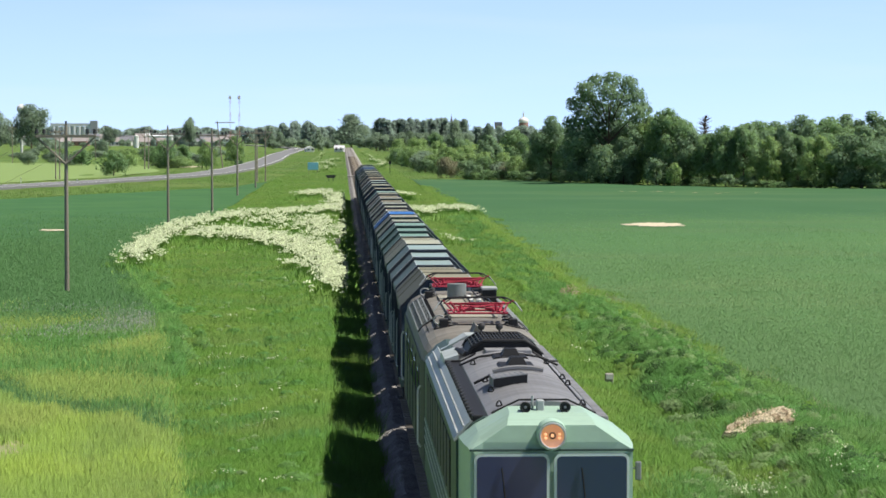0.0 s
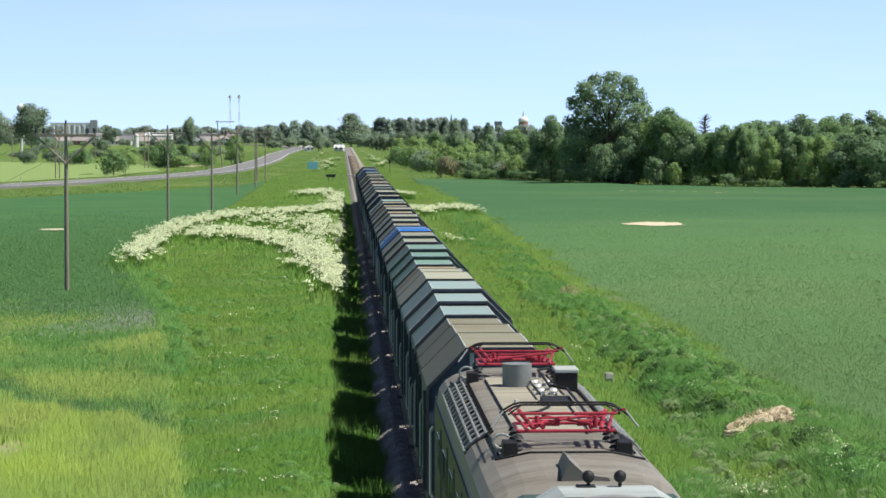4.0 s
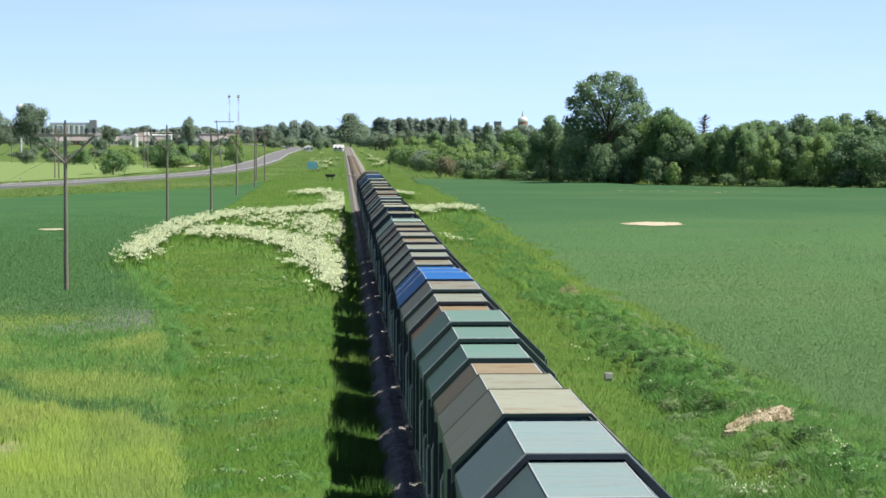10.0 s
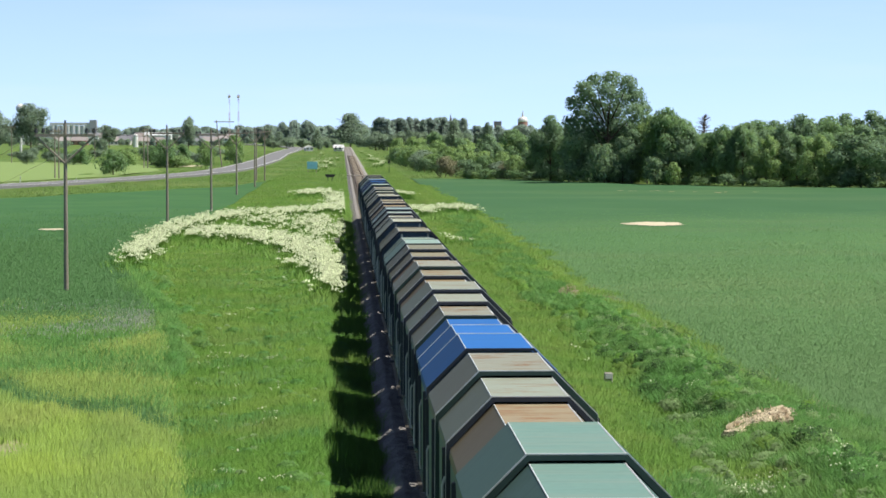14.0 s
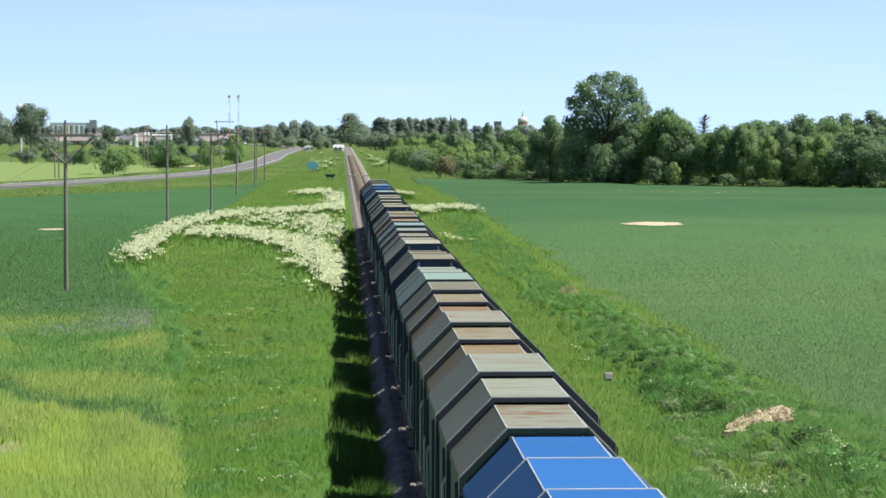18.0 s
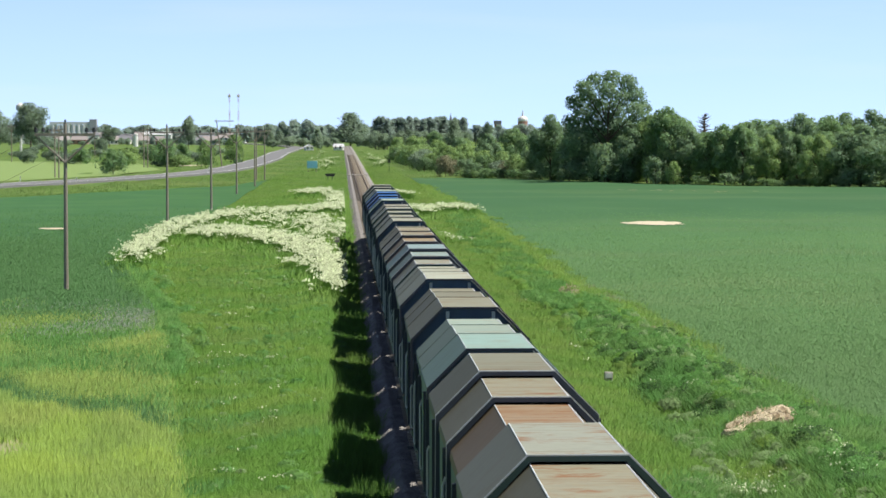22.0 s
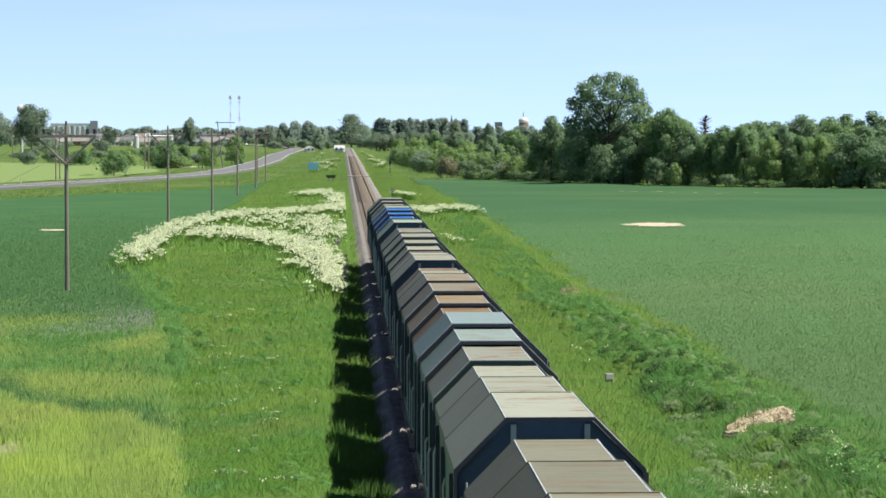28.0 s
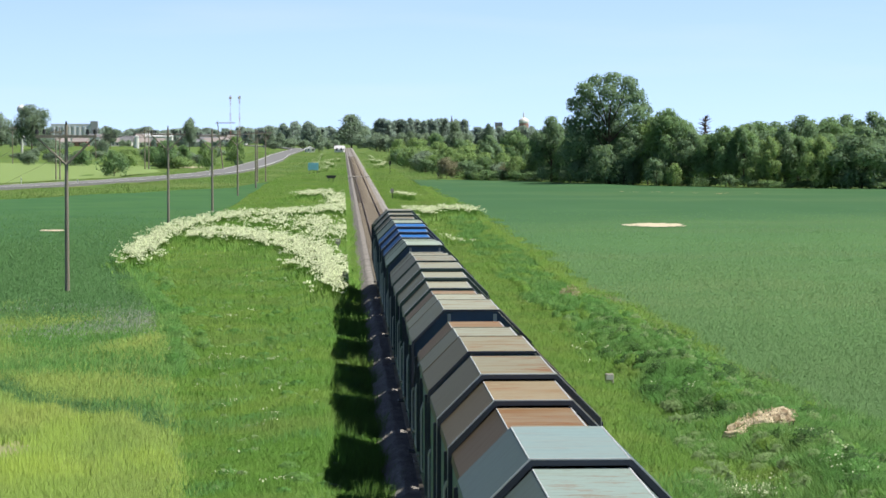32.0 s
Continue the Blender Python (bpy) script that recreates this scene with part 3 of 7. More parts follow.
def wagon(i, kind, cols, label):
    """A wagon under three telescoping hoods; S: the largest hood towards the front of the train, R: towards its rear."""
    root = empty("covered_wagon", pose(0.05, HEAD + i * LENGTH, 0), label, "freight wagon", "wagons of the train")
    shared("frame", "underframe", lambda: box(boxed(-1.3, 1.3, 0.35, 11.6, 0.92, 1.22, 0.02), -1.42, 1.42, 0.45, 11.5, 1.16, 1.26, 0.01),
           M["dark_steel"], root)
    shared("rail_l", "side_sill", lambda: boxed(-1.50, -1.40, 0.3, 11.4, 1.0, 1.24, 0.01), C["teal"], root)
    shared("rail_r", "side_sill", lambda: boxed(1.40, 1.50, 0.3, 11.4, 1.0, 1.24, 0.01), C["teal"], root)
    for y in (2.2, 9.5):
        bogie(root, y)
    buffers(root, 0.35, -1)
    buffers(root, 11.6, 1)
    # end walls, each with two pale posts
    for y0, y1 in ((0.56, 0.62), (11.32, 11.38)):
        big = 0.20 if (y0 < 5) == (kind == "S") else -0.02
        inset = [(x * 0.975, z - 0.035 if z > 2 else z) for x, z in hood_profile(big, 1.2)]
        shared("wall%.1f%.2f" % (y0, big), "end_wall", lambda: prism(inset, y0, y1), C["endblue"], root, "dark blue end wall")
        for x in (-0.62, 0.55):
            yy = y0 - 0.06 if y0 < 5 else y1
            shared("post%.1f%.1f%.2f" % (y0, x, big), "end_post", lambda: boxed(x, x + 0.09, yy, yy + 0.06, 1.25, 3.97 + big, 0.008), C["pale_steel"], root)
    if kind == "S":
        ys, grows = [0.45, 4.3, 8.05, 11.5], [0.22, 0.12, 0.0]
    else:
        ys, grows = [0.45, 4.0, 7.5, 11.5], [0.0, 0.11, 0.22]
    for k in range(3):
        a, b = ys[k], ys[k + 1]
        if k and kind == "S":
            a -= 0.25
        if k < 2 and kind == "R":
            b += 0.25
        col = cols[k] if isinstance(cols, tuple) else cols
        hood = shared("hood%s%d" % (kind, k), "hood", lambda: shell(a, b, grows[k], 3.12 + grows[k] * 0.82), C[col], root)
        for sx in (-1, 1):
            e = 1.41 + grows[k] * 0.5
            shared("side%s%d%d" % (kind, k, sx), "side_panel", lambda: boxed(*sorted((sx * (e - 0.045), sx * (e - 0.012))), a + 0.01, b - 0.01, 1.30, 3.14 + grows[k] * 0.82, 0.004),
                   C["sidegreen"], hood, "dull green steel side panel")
        # worn pale edges along the two ridges, painted in as highlights, thicker sunward
        for sx in (-1, 1):
            w, top = 0.64 + 0.27 * grows[k], 4.06 + grows[k]
            shared("ridge%s%d%d" % (kind, k, sx), "ridge_edge", lambda: rod(bmesh.new(), (sx * w, a + 0.02, top - 0.006), (sx * w, b - 0.02, top - 0.006), 0.016 if sx > 0 else 0.011, sides=6),
                   C["edge"], hood, "pale worn edge along the ridge, painted as a highlight")
        # rims: a dark flange on the edge that stands proud of the next hood, pale bead behind it
        if kind == "R" or k == 0:
            shared("rim%s%d" % (kind, k), "rim", lambda: shell(a - 0.035, a + 0.005, grows[k] + 0.012, 1.30, 0.075 if kind == "R" else 0.05),
                   C["teal"] if col in ("green", "grey", "mint", "cream") else C["navy"], hood, "dark edge flange of the hood")
        if kind == "R":
            shared("lip%d" % k, "bead", lambda: shell(a - 0.034, a + 0.03, grows[k] + 0.032, 1.30, 0.018), C["pale_steel"], hood)
        if kind == "S" and k < 2:
            shared("bead%d" % k, "bead", lambda: shell(b - 0.045, b, grows[k] + 0.016, 1.30, 0.028), C["edge"] if col == "blue" else C[col], hood)
        # side stanchions under the eaves
        for q in (0.06, 0.94):
            y = a + (b - a) * q
            e = 1.41 + grows[k] * 0.5
            for sx in (-1, 1):
                shared("st%s%d%.2f%d" % (kind, k, q, sx), "stanchion",
                       lambda: boxed(min(sx * (e + .005), sx * (e + 0.07)), max(sx * (e + .005), sx * (e + 0.07)), y - 0.05, y + 0.05, 1.28, 3.2 + grows[k] * 0.8),
                       C["navy"], hood)
    shared("ladder", "ladder", ladder, C["pale_steel"], root, "pale steel corner ladder")
    for y in (0.8, 11.1):
        shared("hand%.1f" % y, "handrail", lambda: handrail(y), C["pale_steel"], root, "pale grab rail")
    # locking gear along the sides: upright pale bars with a hand lever, a brake pipe below
    for k, y in enumerate((ys[1] - 0.3, ys[2] + 0.3)):
        for sx in (-1, 1):
            shared("bar%s%d%d" % (kind, k, sx), "lock_bar", lambda: rods([(sx * 1.53, y, 1.3), (sx * 1.55, y, 1.4), (sx * 1.55, y, 2.7), (sx * 1.50, y, 2.85)], 0.024, 6), C["pale_steel"], root)
            shared("lev%s%d%d" % (kind, k, sx), "hand_lever", lambda: rods([(sx * 1.55, y, 1.7), (sx * 1.62, y + 0.35, 1.62), (sx * 1.62, y + 0.5, 1.62)], 0.02, 6), M["rail"], root)
    for sx in (-1, 1):
        shared("pipe%d" % sx, "brake_pipe", lambda: rods([(sx * 1.47, 0.6, 0.96), (sx * 1.47, 11.1, 0.96)], 0.028, 6), M["rail"], root)
        shared("chute%d" % sx, "step_board", lambda: box(boxed(*sorted((sx * 1.40, sx * 1.60)), 0.55, 1.0, 0.62, 0.66, 0.005), *sorted((sx * 1.40, sx * 1.44)), 0.55, 1.0, 0.62, 0.95, 0.005), M["dark_steel"], root)
    TRAIN.append((root, HEAD + i * LENGTH))
    return root


WAGONS = [
    ("S", "greybrown", "freight wagon under grey-brown telescoping steel hoods"),
    ("R", "steelblue", "freight wagon under pale blue telescoping steel hoods"),
    ("S", ("cream", "cream", "tan"), "freight wagon under dirty cream steel hoods"),
    ("R", "green", "freight wagon under dull green stepped steel hoods"),
    ("R", ("tan", "sage", "grey"), "freight wagon under stained grey stepped hoods"),
    ("S", "blue", "freight wagon under bright blue steel hoods"),
    ("R", ("grey", "sage", "sage"), "freight wagon under weathered grey-green stepped hoods"),
    ("R", ("tan", "brown", "grey"), "freight wagon under brown-stained stepped hoods"),
    ("R", ("rust", "brown", "greybrown"), "freight wagon under dull brown stepped hoods"),
    ("S", ("aqua", "mint", "mint"), "freight wagon under faded mint green hoods"),
    ("S", "greybrown", "freight wagon under dusty grey-brown hoods"),
    ("S", ("white", "white", "cream"), "freight wagon under dirty white hoods"),
    ("R", ("grey", "bluegrey", "steelblue"), "freight wagon under stained blue-grey stepped hoods"),
    ("R", ("rust", "tan", "brown"), "freight wagon under rusty brown stepped hoods"),
    ("S", ("brown", "cream", "rust"), "freight wagon under heavily rusted brown hoods"),
    ("S", ("white", "white", "rust"), "freight wagon under off-white stained hoods"),
    ("R", "cream", "freight wagon under cream rust-streaked stepped hoods"),
    ("S", "grey", "freight wagon under plain grey hoods"),
    ("S", "mint", "freight wagon under pale mint grey hoods"),
    ("R", "blue", "freight wagon under bright blue stepped hoods"),
    ("S", "mint", "freight wagon under faded green-grey hoods"),
    ("R", "grey", "last freight wagon under light grey stepped hoods"),
]
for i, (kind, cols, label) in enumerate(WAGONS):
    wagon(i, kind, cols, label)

# ---- locomotives ----
G = {
    "mint_green": paint("light_green_paint", (0.385, 0.55, 0.435), (0.42, 0.58, 0.47), .45, .65, 0.4),
    "loco_green": paint("mid_green_paint", (0.060, 0.098, 0.085), (0.05, 0.078, 0.066), .45, .65, 0.45),
    "roof_grey": paint("sooty_roof", (0.266, 0.267, 0.277), (0.190, 0.188, 0.194), .42, .62, 0.5),
    "roof_dust": paint("dusty_roof", (0.225, 0.212, 0.188), (0.150, 0.138, 0.120), .42, .62, 0.6),
    "roof_beige": paint("beige_roof_sheet", (0.40, 0.38, 0.31), (0.29, 0.27, 0.215), .42, .62, 0.6),
    "dark_green": paint("sooty_green_paint", (0.052, 0.055, 0.052), (0.044, 0.046, 0.043), .45, .65, 0.5),
    "frame_green": paint("pale_green_frame", (0.66, 0.76, 0.71), (0.52, 0.60, 0.55), .50, .70, 0.4),
    "black": material("black_iron", (0.018, 0.018, 0.02), 0.6, 0.3, spread=0.3, scale=3, by="object"),
    "red": paint("red_pantograph_paint", (0.40, 0.05, 0.08), (0.30, 0.045, 0.055), .45, .65, 0.4),
    "can": paint("grey_enamel", (0.24, 0.26, 0.26), (0.20, 0.20, 0.19), .45, .65, 0.5),
    "silver": paint("pale_sheet", (0.42, 0.46, 0.45), (0.33, 0.36, 0.34), .45, .65, 0.4),
}
glass = bpy.data.materials.new("cab_glass")
glass.use_nodes = True
gb = glass.node_tree.nodes["Principled BSDF"]
# blue base colour stands in for part of the sky's reflection
gb.inputs["Base Color"].default_value = (0.032, 0.050, 0.120, 1)
gb.inputs["Roughness"].default_value = 0.08
gb.inputs["Specular IOR Level"].default_value = 0.7
lamp_mat = bpy.data.materials.new("lit_headlamp")
lamp_mat.use_nodes = True
lb = lamp_mat.node_tree.nodes["Principled BSDF"]
lb.inputs["Base Color"].default_value = (0.85, 0.42, 0.24, 1)
lb.inputs["Roughness"].default_value = 0.18
lb.inputs["Metallic"].default_value = 0.3
lb.inputs["Emission Color"].default_value = (1.0, 0.38, 0.18, 1)
lb.inputs["Emission Strength"].default_value = 0.30
bulb_mat = bpy.data.materials.new("lit_bulb_and_glint")
bulb_mat.use_nodes = True
bb = bulb_mat.node_tree.nodes["Principled BSDF"]
bb.inputs["Base Color"].default_value = (0.9, 0.5, 0.3, 1)
bb.inputs["Emission Color"].default_value = (1.0, 0.48, 0.22, 1)
bb.inputs["Emission Strength"].default_value = 0.8


def disc(bm, c, axis, r0, r1, depth, sides=24):
    c, axis = Vector(c), Vector(axis).normalized()
    return rod(bm, c - axis * depth / 2, c + axis * depth / 2, r0, r1, sides)


def loft(rings, closed=True, caps=True):
    """Skins a row of outlines with the same count of corners."""
    bm = bmesh.new()
    rs = [[bm.verts.new(p) for p in r] for r in rings]
    k = len(rs[0])
    for a, b in zip(rs, rs[1:]):
        for i in range(k if closed else k - 1):
            bm.faces.new((a[i], a[(i + 1) % k], b[(i + 1) % k], b[i]))
    if caps:
        bm.faces.new(rs[0][::-1])
        bm.faces.new(rs[-1])
    bmesh.ops.recalc_face_normals(bm, faces=bm.faces)
    return bm


def pane(x0, x1, z0, z1, y0, y1, r):
    """An upright sheet with rounded corners."""
    ring = []
    for cx, cz, turn in ((x1 - r, z1 - r, 0), (x0 + r, z1 - r, 90), (x0 + r, z0 + r, 180), (x1 - r, z0 + r, 270)):
        ring += [(cx + r * math.cos(radians(turn + q)), cz + r * math.sin(radians(turn + q))) for q in (0, 22, 45, 68, 90)]
    return loft([[(x, y, z) for x, z in ring] for y in (y0, y1)])


def diesel_locomotive():
    """The leading engine: high cab with two windscreens, sooty roof with fan grille, hatches and exhausts."""
    y0 = 39.0
    root = empty("diesel_locomotive", pose(0.07, y0, 0), "light green diesel locomotive with a sooty grey roof and lit headlamp", "locomotive")
    L = 17.0
    part("body", prism([(-1.44, 1.15), (-1.44, 3.72), (-1.18, 4.00), (-0.98, 4.12), (0.98, 4.12), (1.10, 4.00), (1.38, 3.72), (1.38, 1.15)], 1.6, L),
         G["loco_green"], root)
    # cab: a lofted nose that narrows forwards, brow above the windscreens
    def ring(y, w, zs, m, zm, n, zt, back=0.0):
        return [(-w, y, 1.15), (-w, y, zs), (-m, y + back * 0.6, zm), (-n, y + back, zt), (n, y + back, zt), (m, y + back * 0.6, zm), (w, y, zs), (w, y, 1.15)]
    cab = loft([ring(0.0, 1.285, 3.78, 1.08, 3.90, 0.70, 4.16, 0.10), ring(0.30, 1.32, 3.80, 1.12, 3.95, 0.66, 4.25, 0.12), ring(0.70, 1.36, 3.80, 1.13, 3.99, 0.62, 4.29),
                ring(1.62, 1.40, 3.80, 1.13, 4.02, 0.60, 4.30)])
    part("cab", cab, G["mint_green"], root, "light green driver's cab")
    part("brow", boxed(-1.30, 1.30, -0.05, 0.01, 3.765, 3.80, 0.008), G["loco_green"], root, "thin dark rain strip above the windscreens")
    for sx in (-1, 1):
        a, b = (sx * 0.05, sx * 1.215) if sx > 0 else (sx * 1.215, sx * 0.05)
        fr = part("window_frame", pane(a - 0.012, b + 0.012, 2.87, 3.725, -0.045, 0.0, 0.10), G["frame_green"], root, "pale green rounded window frame")
        part("windscreen", pane(a + 0.030, b - 0.030, 2.91, 3.685, -0.055, -0.040, 0.075), glass, fr, "dark reflecting windscreen")
        wp = rods([((a + b) / 2 - 0.1, -0.09, 2.95), ((a + b) / 2 - 0.16, -0.075, 3.50)], 0.012, 6)
        part("wiper", wp, G["black"], fr)
    part("headlamp_rim", disc(bmesh.new(), (0.0, 0.02, 4.02), (0, 1, 0), 0.235, 0.25, 0.30, 28), G["mint_green"], root)
    bowl = loft([[(r * math.cos(a), y, 4.02 + r * math.sin(a)) for a in np.linspace(0, math.tau, 29)[:-1]] for r, y in ((0.195, -0.152), (0.165, -0.146), (0.11, -0.140), (0.03, -0.136))], caps=False)
    part("headlamp", bowl, lamp_mat, root, "round lit amber headlamp")
    part("lamp_glass_rim", rods([(0.2 * math.cos(a), -0.152, 4.02 + 0.2 * math.sin(a)) for a in np.linspace(0, math.tau, 25)[:-1]], 0.016, 6, True), C["pale_steel"], root)
    # glowing discs paint bright glints on the reflector
    for a in (15, 165, 200, 340):
        part("lamp_glint", disc(bmesh.new(), (0.115 * math.cos(radians(a)), -0.150, 4.02 + 0.10 * math.sin(radians(a))), (0, -1, 0), 0.026, 0.018, 0.012, 10), bulb_mat, root)
    part("lamp_ring", disc(bmesh.new(), (0.0, -0.145, 4.025), (0, -1, 0), 0.055, 0.055, 0.02, 20), M["rail"], root)
    part("bulb", disc(bmesh.new(), (0.0, -0.158, 4.025), (0, -1, 0), 0.030, 0.026, 0.02, 14), bulb_mat, root)
    for x in (-0.36, 0.28):
        bm = rod(bmesh.new(), (x, 1.0, 4.22), (x, 1.0, 4.36), 0.025)
        disc(bm, (x, 0.95, 4.38), (0, 1, 0.05), 0.072, 0.036, 0.34, 18)
        horn = part("horn", bm, G["black"], root, "dark roof horn")
        part("horn_rim", rods([(x + 0.074 * math.cos(a), 0.775, 4.372 + 0.074 * math.sin(a)) for a in np.linspace(0, math.tau, 19)[:-1]], 0.018, 6, True), G["black"], horn)
        part("horn_core", disc(bmesh.new(), (x, 0.775, 4.372), (0, -1, 0), 0.03, 0.015, 0.03, 12), G["roof_grey"], horn)
    bm = bmesh.new()
    box(bm, -0.16, -0.04, 1.0, 1.2, 4.27, 4.46, 0.02)
    rod(bm, (-0.22, 1.15, 4.27), (-0.22, 1.15, 4.52), 0.02)
    part("roof_fitting", bm, C["pale_steel"], root)
    # mirror at the cab's side
    bm = rod(bmesh.new(), (1.34, 0.5, 3.42), (1.44, 0.45, 3.42), 0.014, sides=6)
    box(bm, 1.37, 1.47, 0.38, 0.44, 3.24, 3.54, 0.025)
    part("mirror", bm, G["can"], root, "grey side mirror")
    # roof: curved central sheet in sections, dark side gutters, light louvred shoulder on one side
    for a, b in ((1.62, 6.3), (6.34, 10.2), (10.24, L - 1.8)):
        arc = [(x, 4.13 + 0.25 * math.cos(x / 0.90 * math.pi / 2) ** 0.8 if abs(x) < 0.90 else 4.13) for x in np.linspace(-0.90, 0.90, 13)]
        bm = loft([[(x, y, z) for x, z in arc] + [(0.90, y, 4.08), (-0.90, y, 4.08)] for y in (a, b)])
        part("roof_section", bm, G["roof_grey"], root, "sooty grey curved roof sheet")
    part("roof_gutter", boxed(0.91, 1.07, 1.62, L - 1.8, 4.03, 4.13, 0.02), G["roof_grey"], root)
    part("cable_trough", boxed(-1.16, -0.91, 1.8, 14.1, 4.03, 4.13, 0.02), G["black"], root, "black roof-side trough")
    for k in range(24):
        shared("rung", "cleat", lambda: box(bmesh.new(), -1.21, -1.11, -0.05, 0.05, 4.07, 4.14, 0.02), M["dark_steel"], root).matrix_basis = pose(0, 2.1 + k * 0.5, 0)
    bm = prism([(-1.46, 3.70), (-1.475, 3.74), (-1.20, 4.06), (-1.17, 4.03)], 1.7, L - 1.2)
    part("shoulder_panel", bm, G["silver"], root, "pale green-grey sheet along the roof shoulder")
    for k in (0.25, 0.62):
        x, z = -1.475 + 0.275 * k, 3.74 + 0.32 * k
        part("seam", rods([(x, 1.8, z + 0.012), (x, L - 1.3, z + 0.012)], 0.018, 6), C["pale_steel"], root)
    # hatches and exhausts
    wedge = loft([[(-0.65, 4.6, 4.28), (-0.04, 4.6, 4.28), (-0.04, 4.6, 4.54), (-0.65, 4.6, 4.46)], [(-0.65, 5.7, 4.26), (-0.04, 5.7, 4.26), (-0.04, 5.7, 4.47), (-0.65, 5.7, 4.42)]])
    hood = part("exhaust_hood", wedge, G["roof_grey"], root, "wedge-shaped grey exhaust hood")
    # flat black plate; the wedge behind it is closed
    part("hood_mouth", loft([[(-0.64, 4.594, 4.30), (-0.05, 4.594, 4.30), (-0.05, 4.594, 4.525), (-0.64, 4.594, 4.448)], [(-0.64, 4.60, 4.30), (-0.05, 4.60, 4.30), (-0.05, 4.60, 4.525), (-0.64, 4.60, 4.448)]]),
         G["black"], hood, "black plate on the front of the hood")
    for k in range(6):
        x, z = -0.60 + k * 0.10, 4.468 + k * 0.0131
        part("hood_slat", rods([(x, 4.64, z), (x, 5.66, z - 0.04 - k * 0.004)], 0.011, 5), G["can"], hood)
    part("hood_hinge", rods([(-0.95, 5.3, 4.30), (-0.70, 5.3, 4.42), (-0.66, 5.6, 4.42)], 0.025, 6), G["black"], root)
    arc = [(x, 4.155 + 0.27 * math.cos(x / 0.98 * math.pi / 2) ** 0.8) for x in np.linspace(-0.52, 0.42, 9)]
    part("roof_rib", rods([(x, 6.9, z + 0.01) for x, z in arc], 0.045, 6), G["roof_grey"], root)
    for y in (7.8, 9.6):
        part("pipe_fairing", prism([(-0.36, 4.33), (-0.31, 4.39), (0.31, 4.39), (0.36, 4.33)], y - 0.1, y + 0.75), G["black"], root)
        bm = loft([[(-0.19, y, 4.38), (0.19, y, 4.38), (0.19, y + 0.45, 4.38), (-0.19, y + 0.45, 4.38)], [(-0.12, y + 0.05, 4.53), (0.12, y + 0.05, 4.53), (0.12, y + 0.36, 4.53), (-0.12, y + 0.36, 4.53)]])
        part("exhaust_pipe", bm, G["black"], root, "flared sooty exhaust pipe")
        part("pipe_mouth", boxed(-0.10, 0.10, y + 0.08, y + 0.33, 4.525, 4.54, 0.003), G["black"], root)
    # fan cowl: arched dark hood under a wire grille
    hump = [(-0.74, 4.22), (-0.66, 4.36), (-0.44, 4.50), (0.44, 4.50), (0.66, 4.36), (0.80, 4.22)]
    cowl = part("grille_frame", loft([[(x, y, z) for x, z in hump] for y in (11.75, 13.75)]), G["black"], root, "black radiator fan cowl")
    for y in (11.72, 13.77):
        part("grille_lip", rods([(x, y, z + 0.015) for x, z in hump], 0.035, 6), G["black"], cowl)
    for k in range(19):
        x = -0.63 + k * 0.070
        z = 4.525 if abs(x) < 0.44 else 4.525 - (abs(x) - 0.44) * 0.64
        part("grille_slat", boxed(x - 0.011, x + 0.011, 11.78, 13.74, z - 0.03, z + 0.012, 0.003), M["dark_steel"], cowl)
    for y in (12.2, 12.75, 13.3):
        part("grille_bar", rods([(x, y, z + 0.022) for x, z in hump[1:-1]], 0.008, 4), G["black"], cowl)
    part("fan_motor", disc(bmesh.new(), (-0.84, 12.3, 4.24), (0.12, -1, 0), 0.06, 0.06, 1.1, 14), G["black"], root)
    part("filter_box", boxed(-0.42, 0.52, 11.0, 11.55, 4.28, 4.40, 0.02), G["roof_grey"], root)
    part("roof_joint", rods([(-1.10, 11.25, 4.15), (-0.88, 11.25, 4.16), (-0.6, 11.25, 4.31)], 0.02, 6), G["black"], root)
    part("roof_joint", rods([(0.55, 11.25, 4.33), (0.9, 11.25, 4.15), (1.08, 11.25, 4.14)], 0.02, 6), G["black"], root)
    for x in (-0.21, 0.19):
        bm = bmesh.new()
        bmesh.ops.create_uvsphere(bm, u_segments=16, v_segments=10, radius=0.08, matrix=Matrix.Translation((x, 16.2, 4.46)))
        rod(bm, (x, 16.2, 4.26), (x, 16.2, 4.42), 0.022)
        part("rear_horn", bm, G["black"], root, "dark round horn on a short stem")
    part("horn_bracket", boxed(-0.36, -0.12, 16.1, 16.3, 4.32, 4.35, 0.01), G["black"], root)
    part("roof_joint", rods([(-0.98, 10.22, 4.16), (-0.6, 10.22, 4.33), (0, 10.22, 4.42), (0.6, 10.22, 4.33), (0.98, 10.22, 4.16)], 0.022, 6), G["black"], root)
    # rear cab roof, pale and chamfered
    tail = loft([ring(L, 1.27, 3.78, 1.06, 3.92, 0.68, 4.18, -0.10), ring(L - 0.30, 1.32, 3.80, 1.10, 3.97, 0.64, 4.27, -0.12), ring(L - 0.70, 1.36, 3.80, 1.12, 4.01, 0.60, 4.33),
                 ring(L - 1.75, 1.40, 3.80, 1.14, 4.04, 0.58, 4.34)])
    part("rear_cab", tail, G["silver"], root, "pale grey-green rear cab roof")
    for x, y in ((-0.7, 2.1), (-0.70, 4.4), (-0.70, 6.1), (-0.75, 9.5), (0.70, 2.2), (0.75, 5.5), (0.75, 6.6), (0.70, 9.6)):
        bm = rods([(x - 0.05, y, 4.25), (x - 0.02, y, 4.33), (x + 0.02, y, 4.33), (x + 0.05, y, 4.25)], 0.014, 6, True)
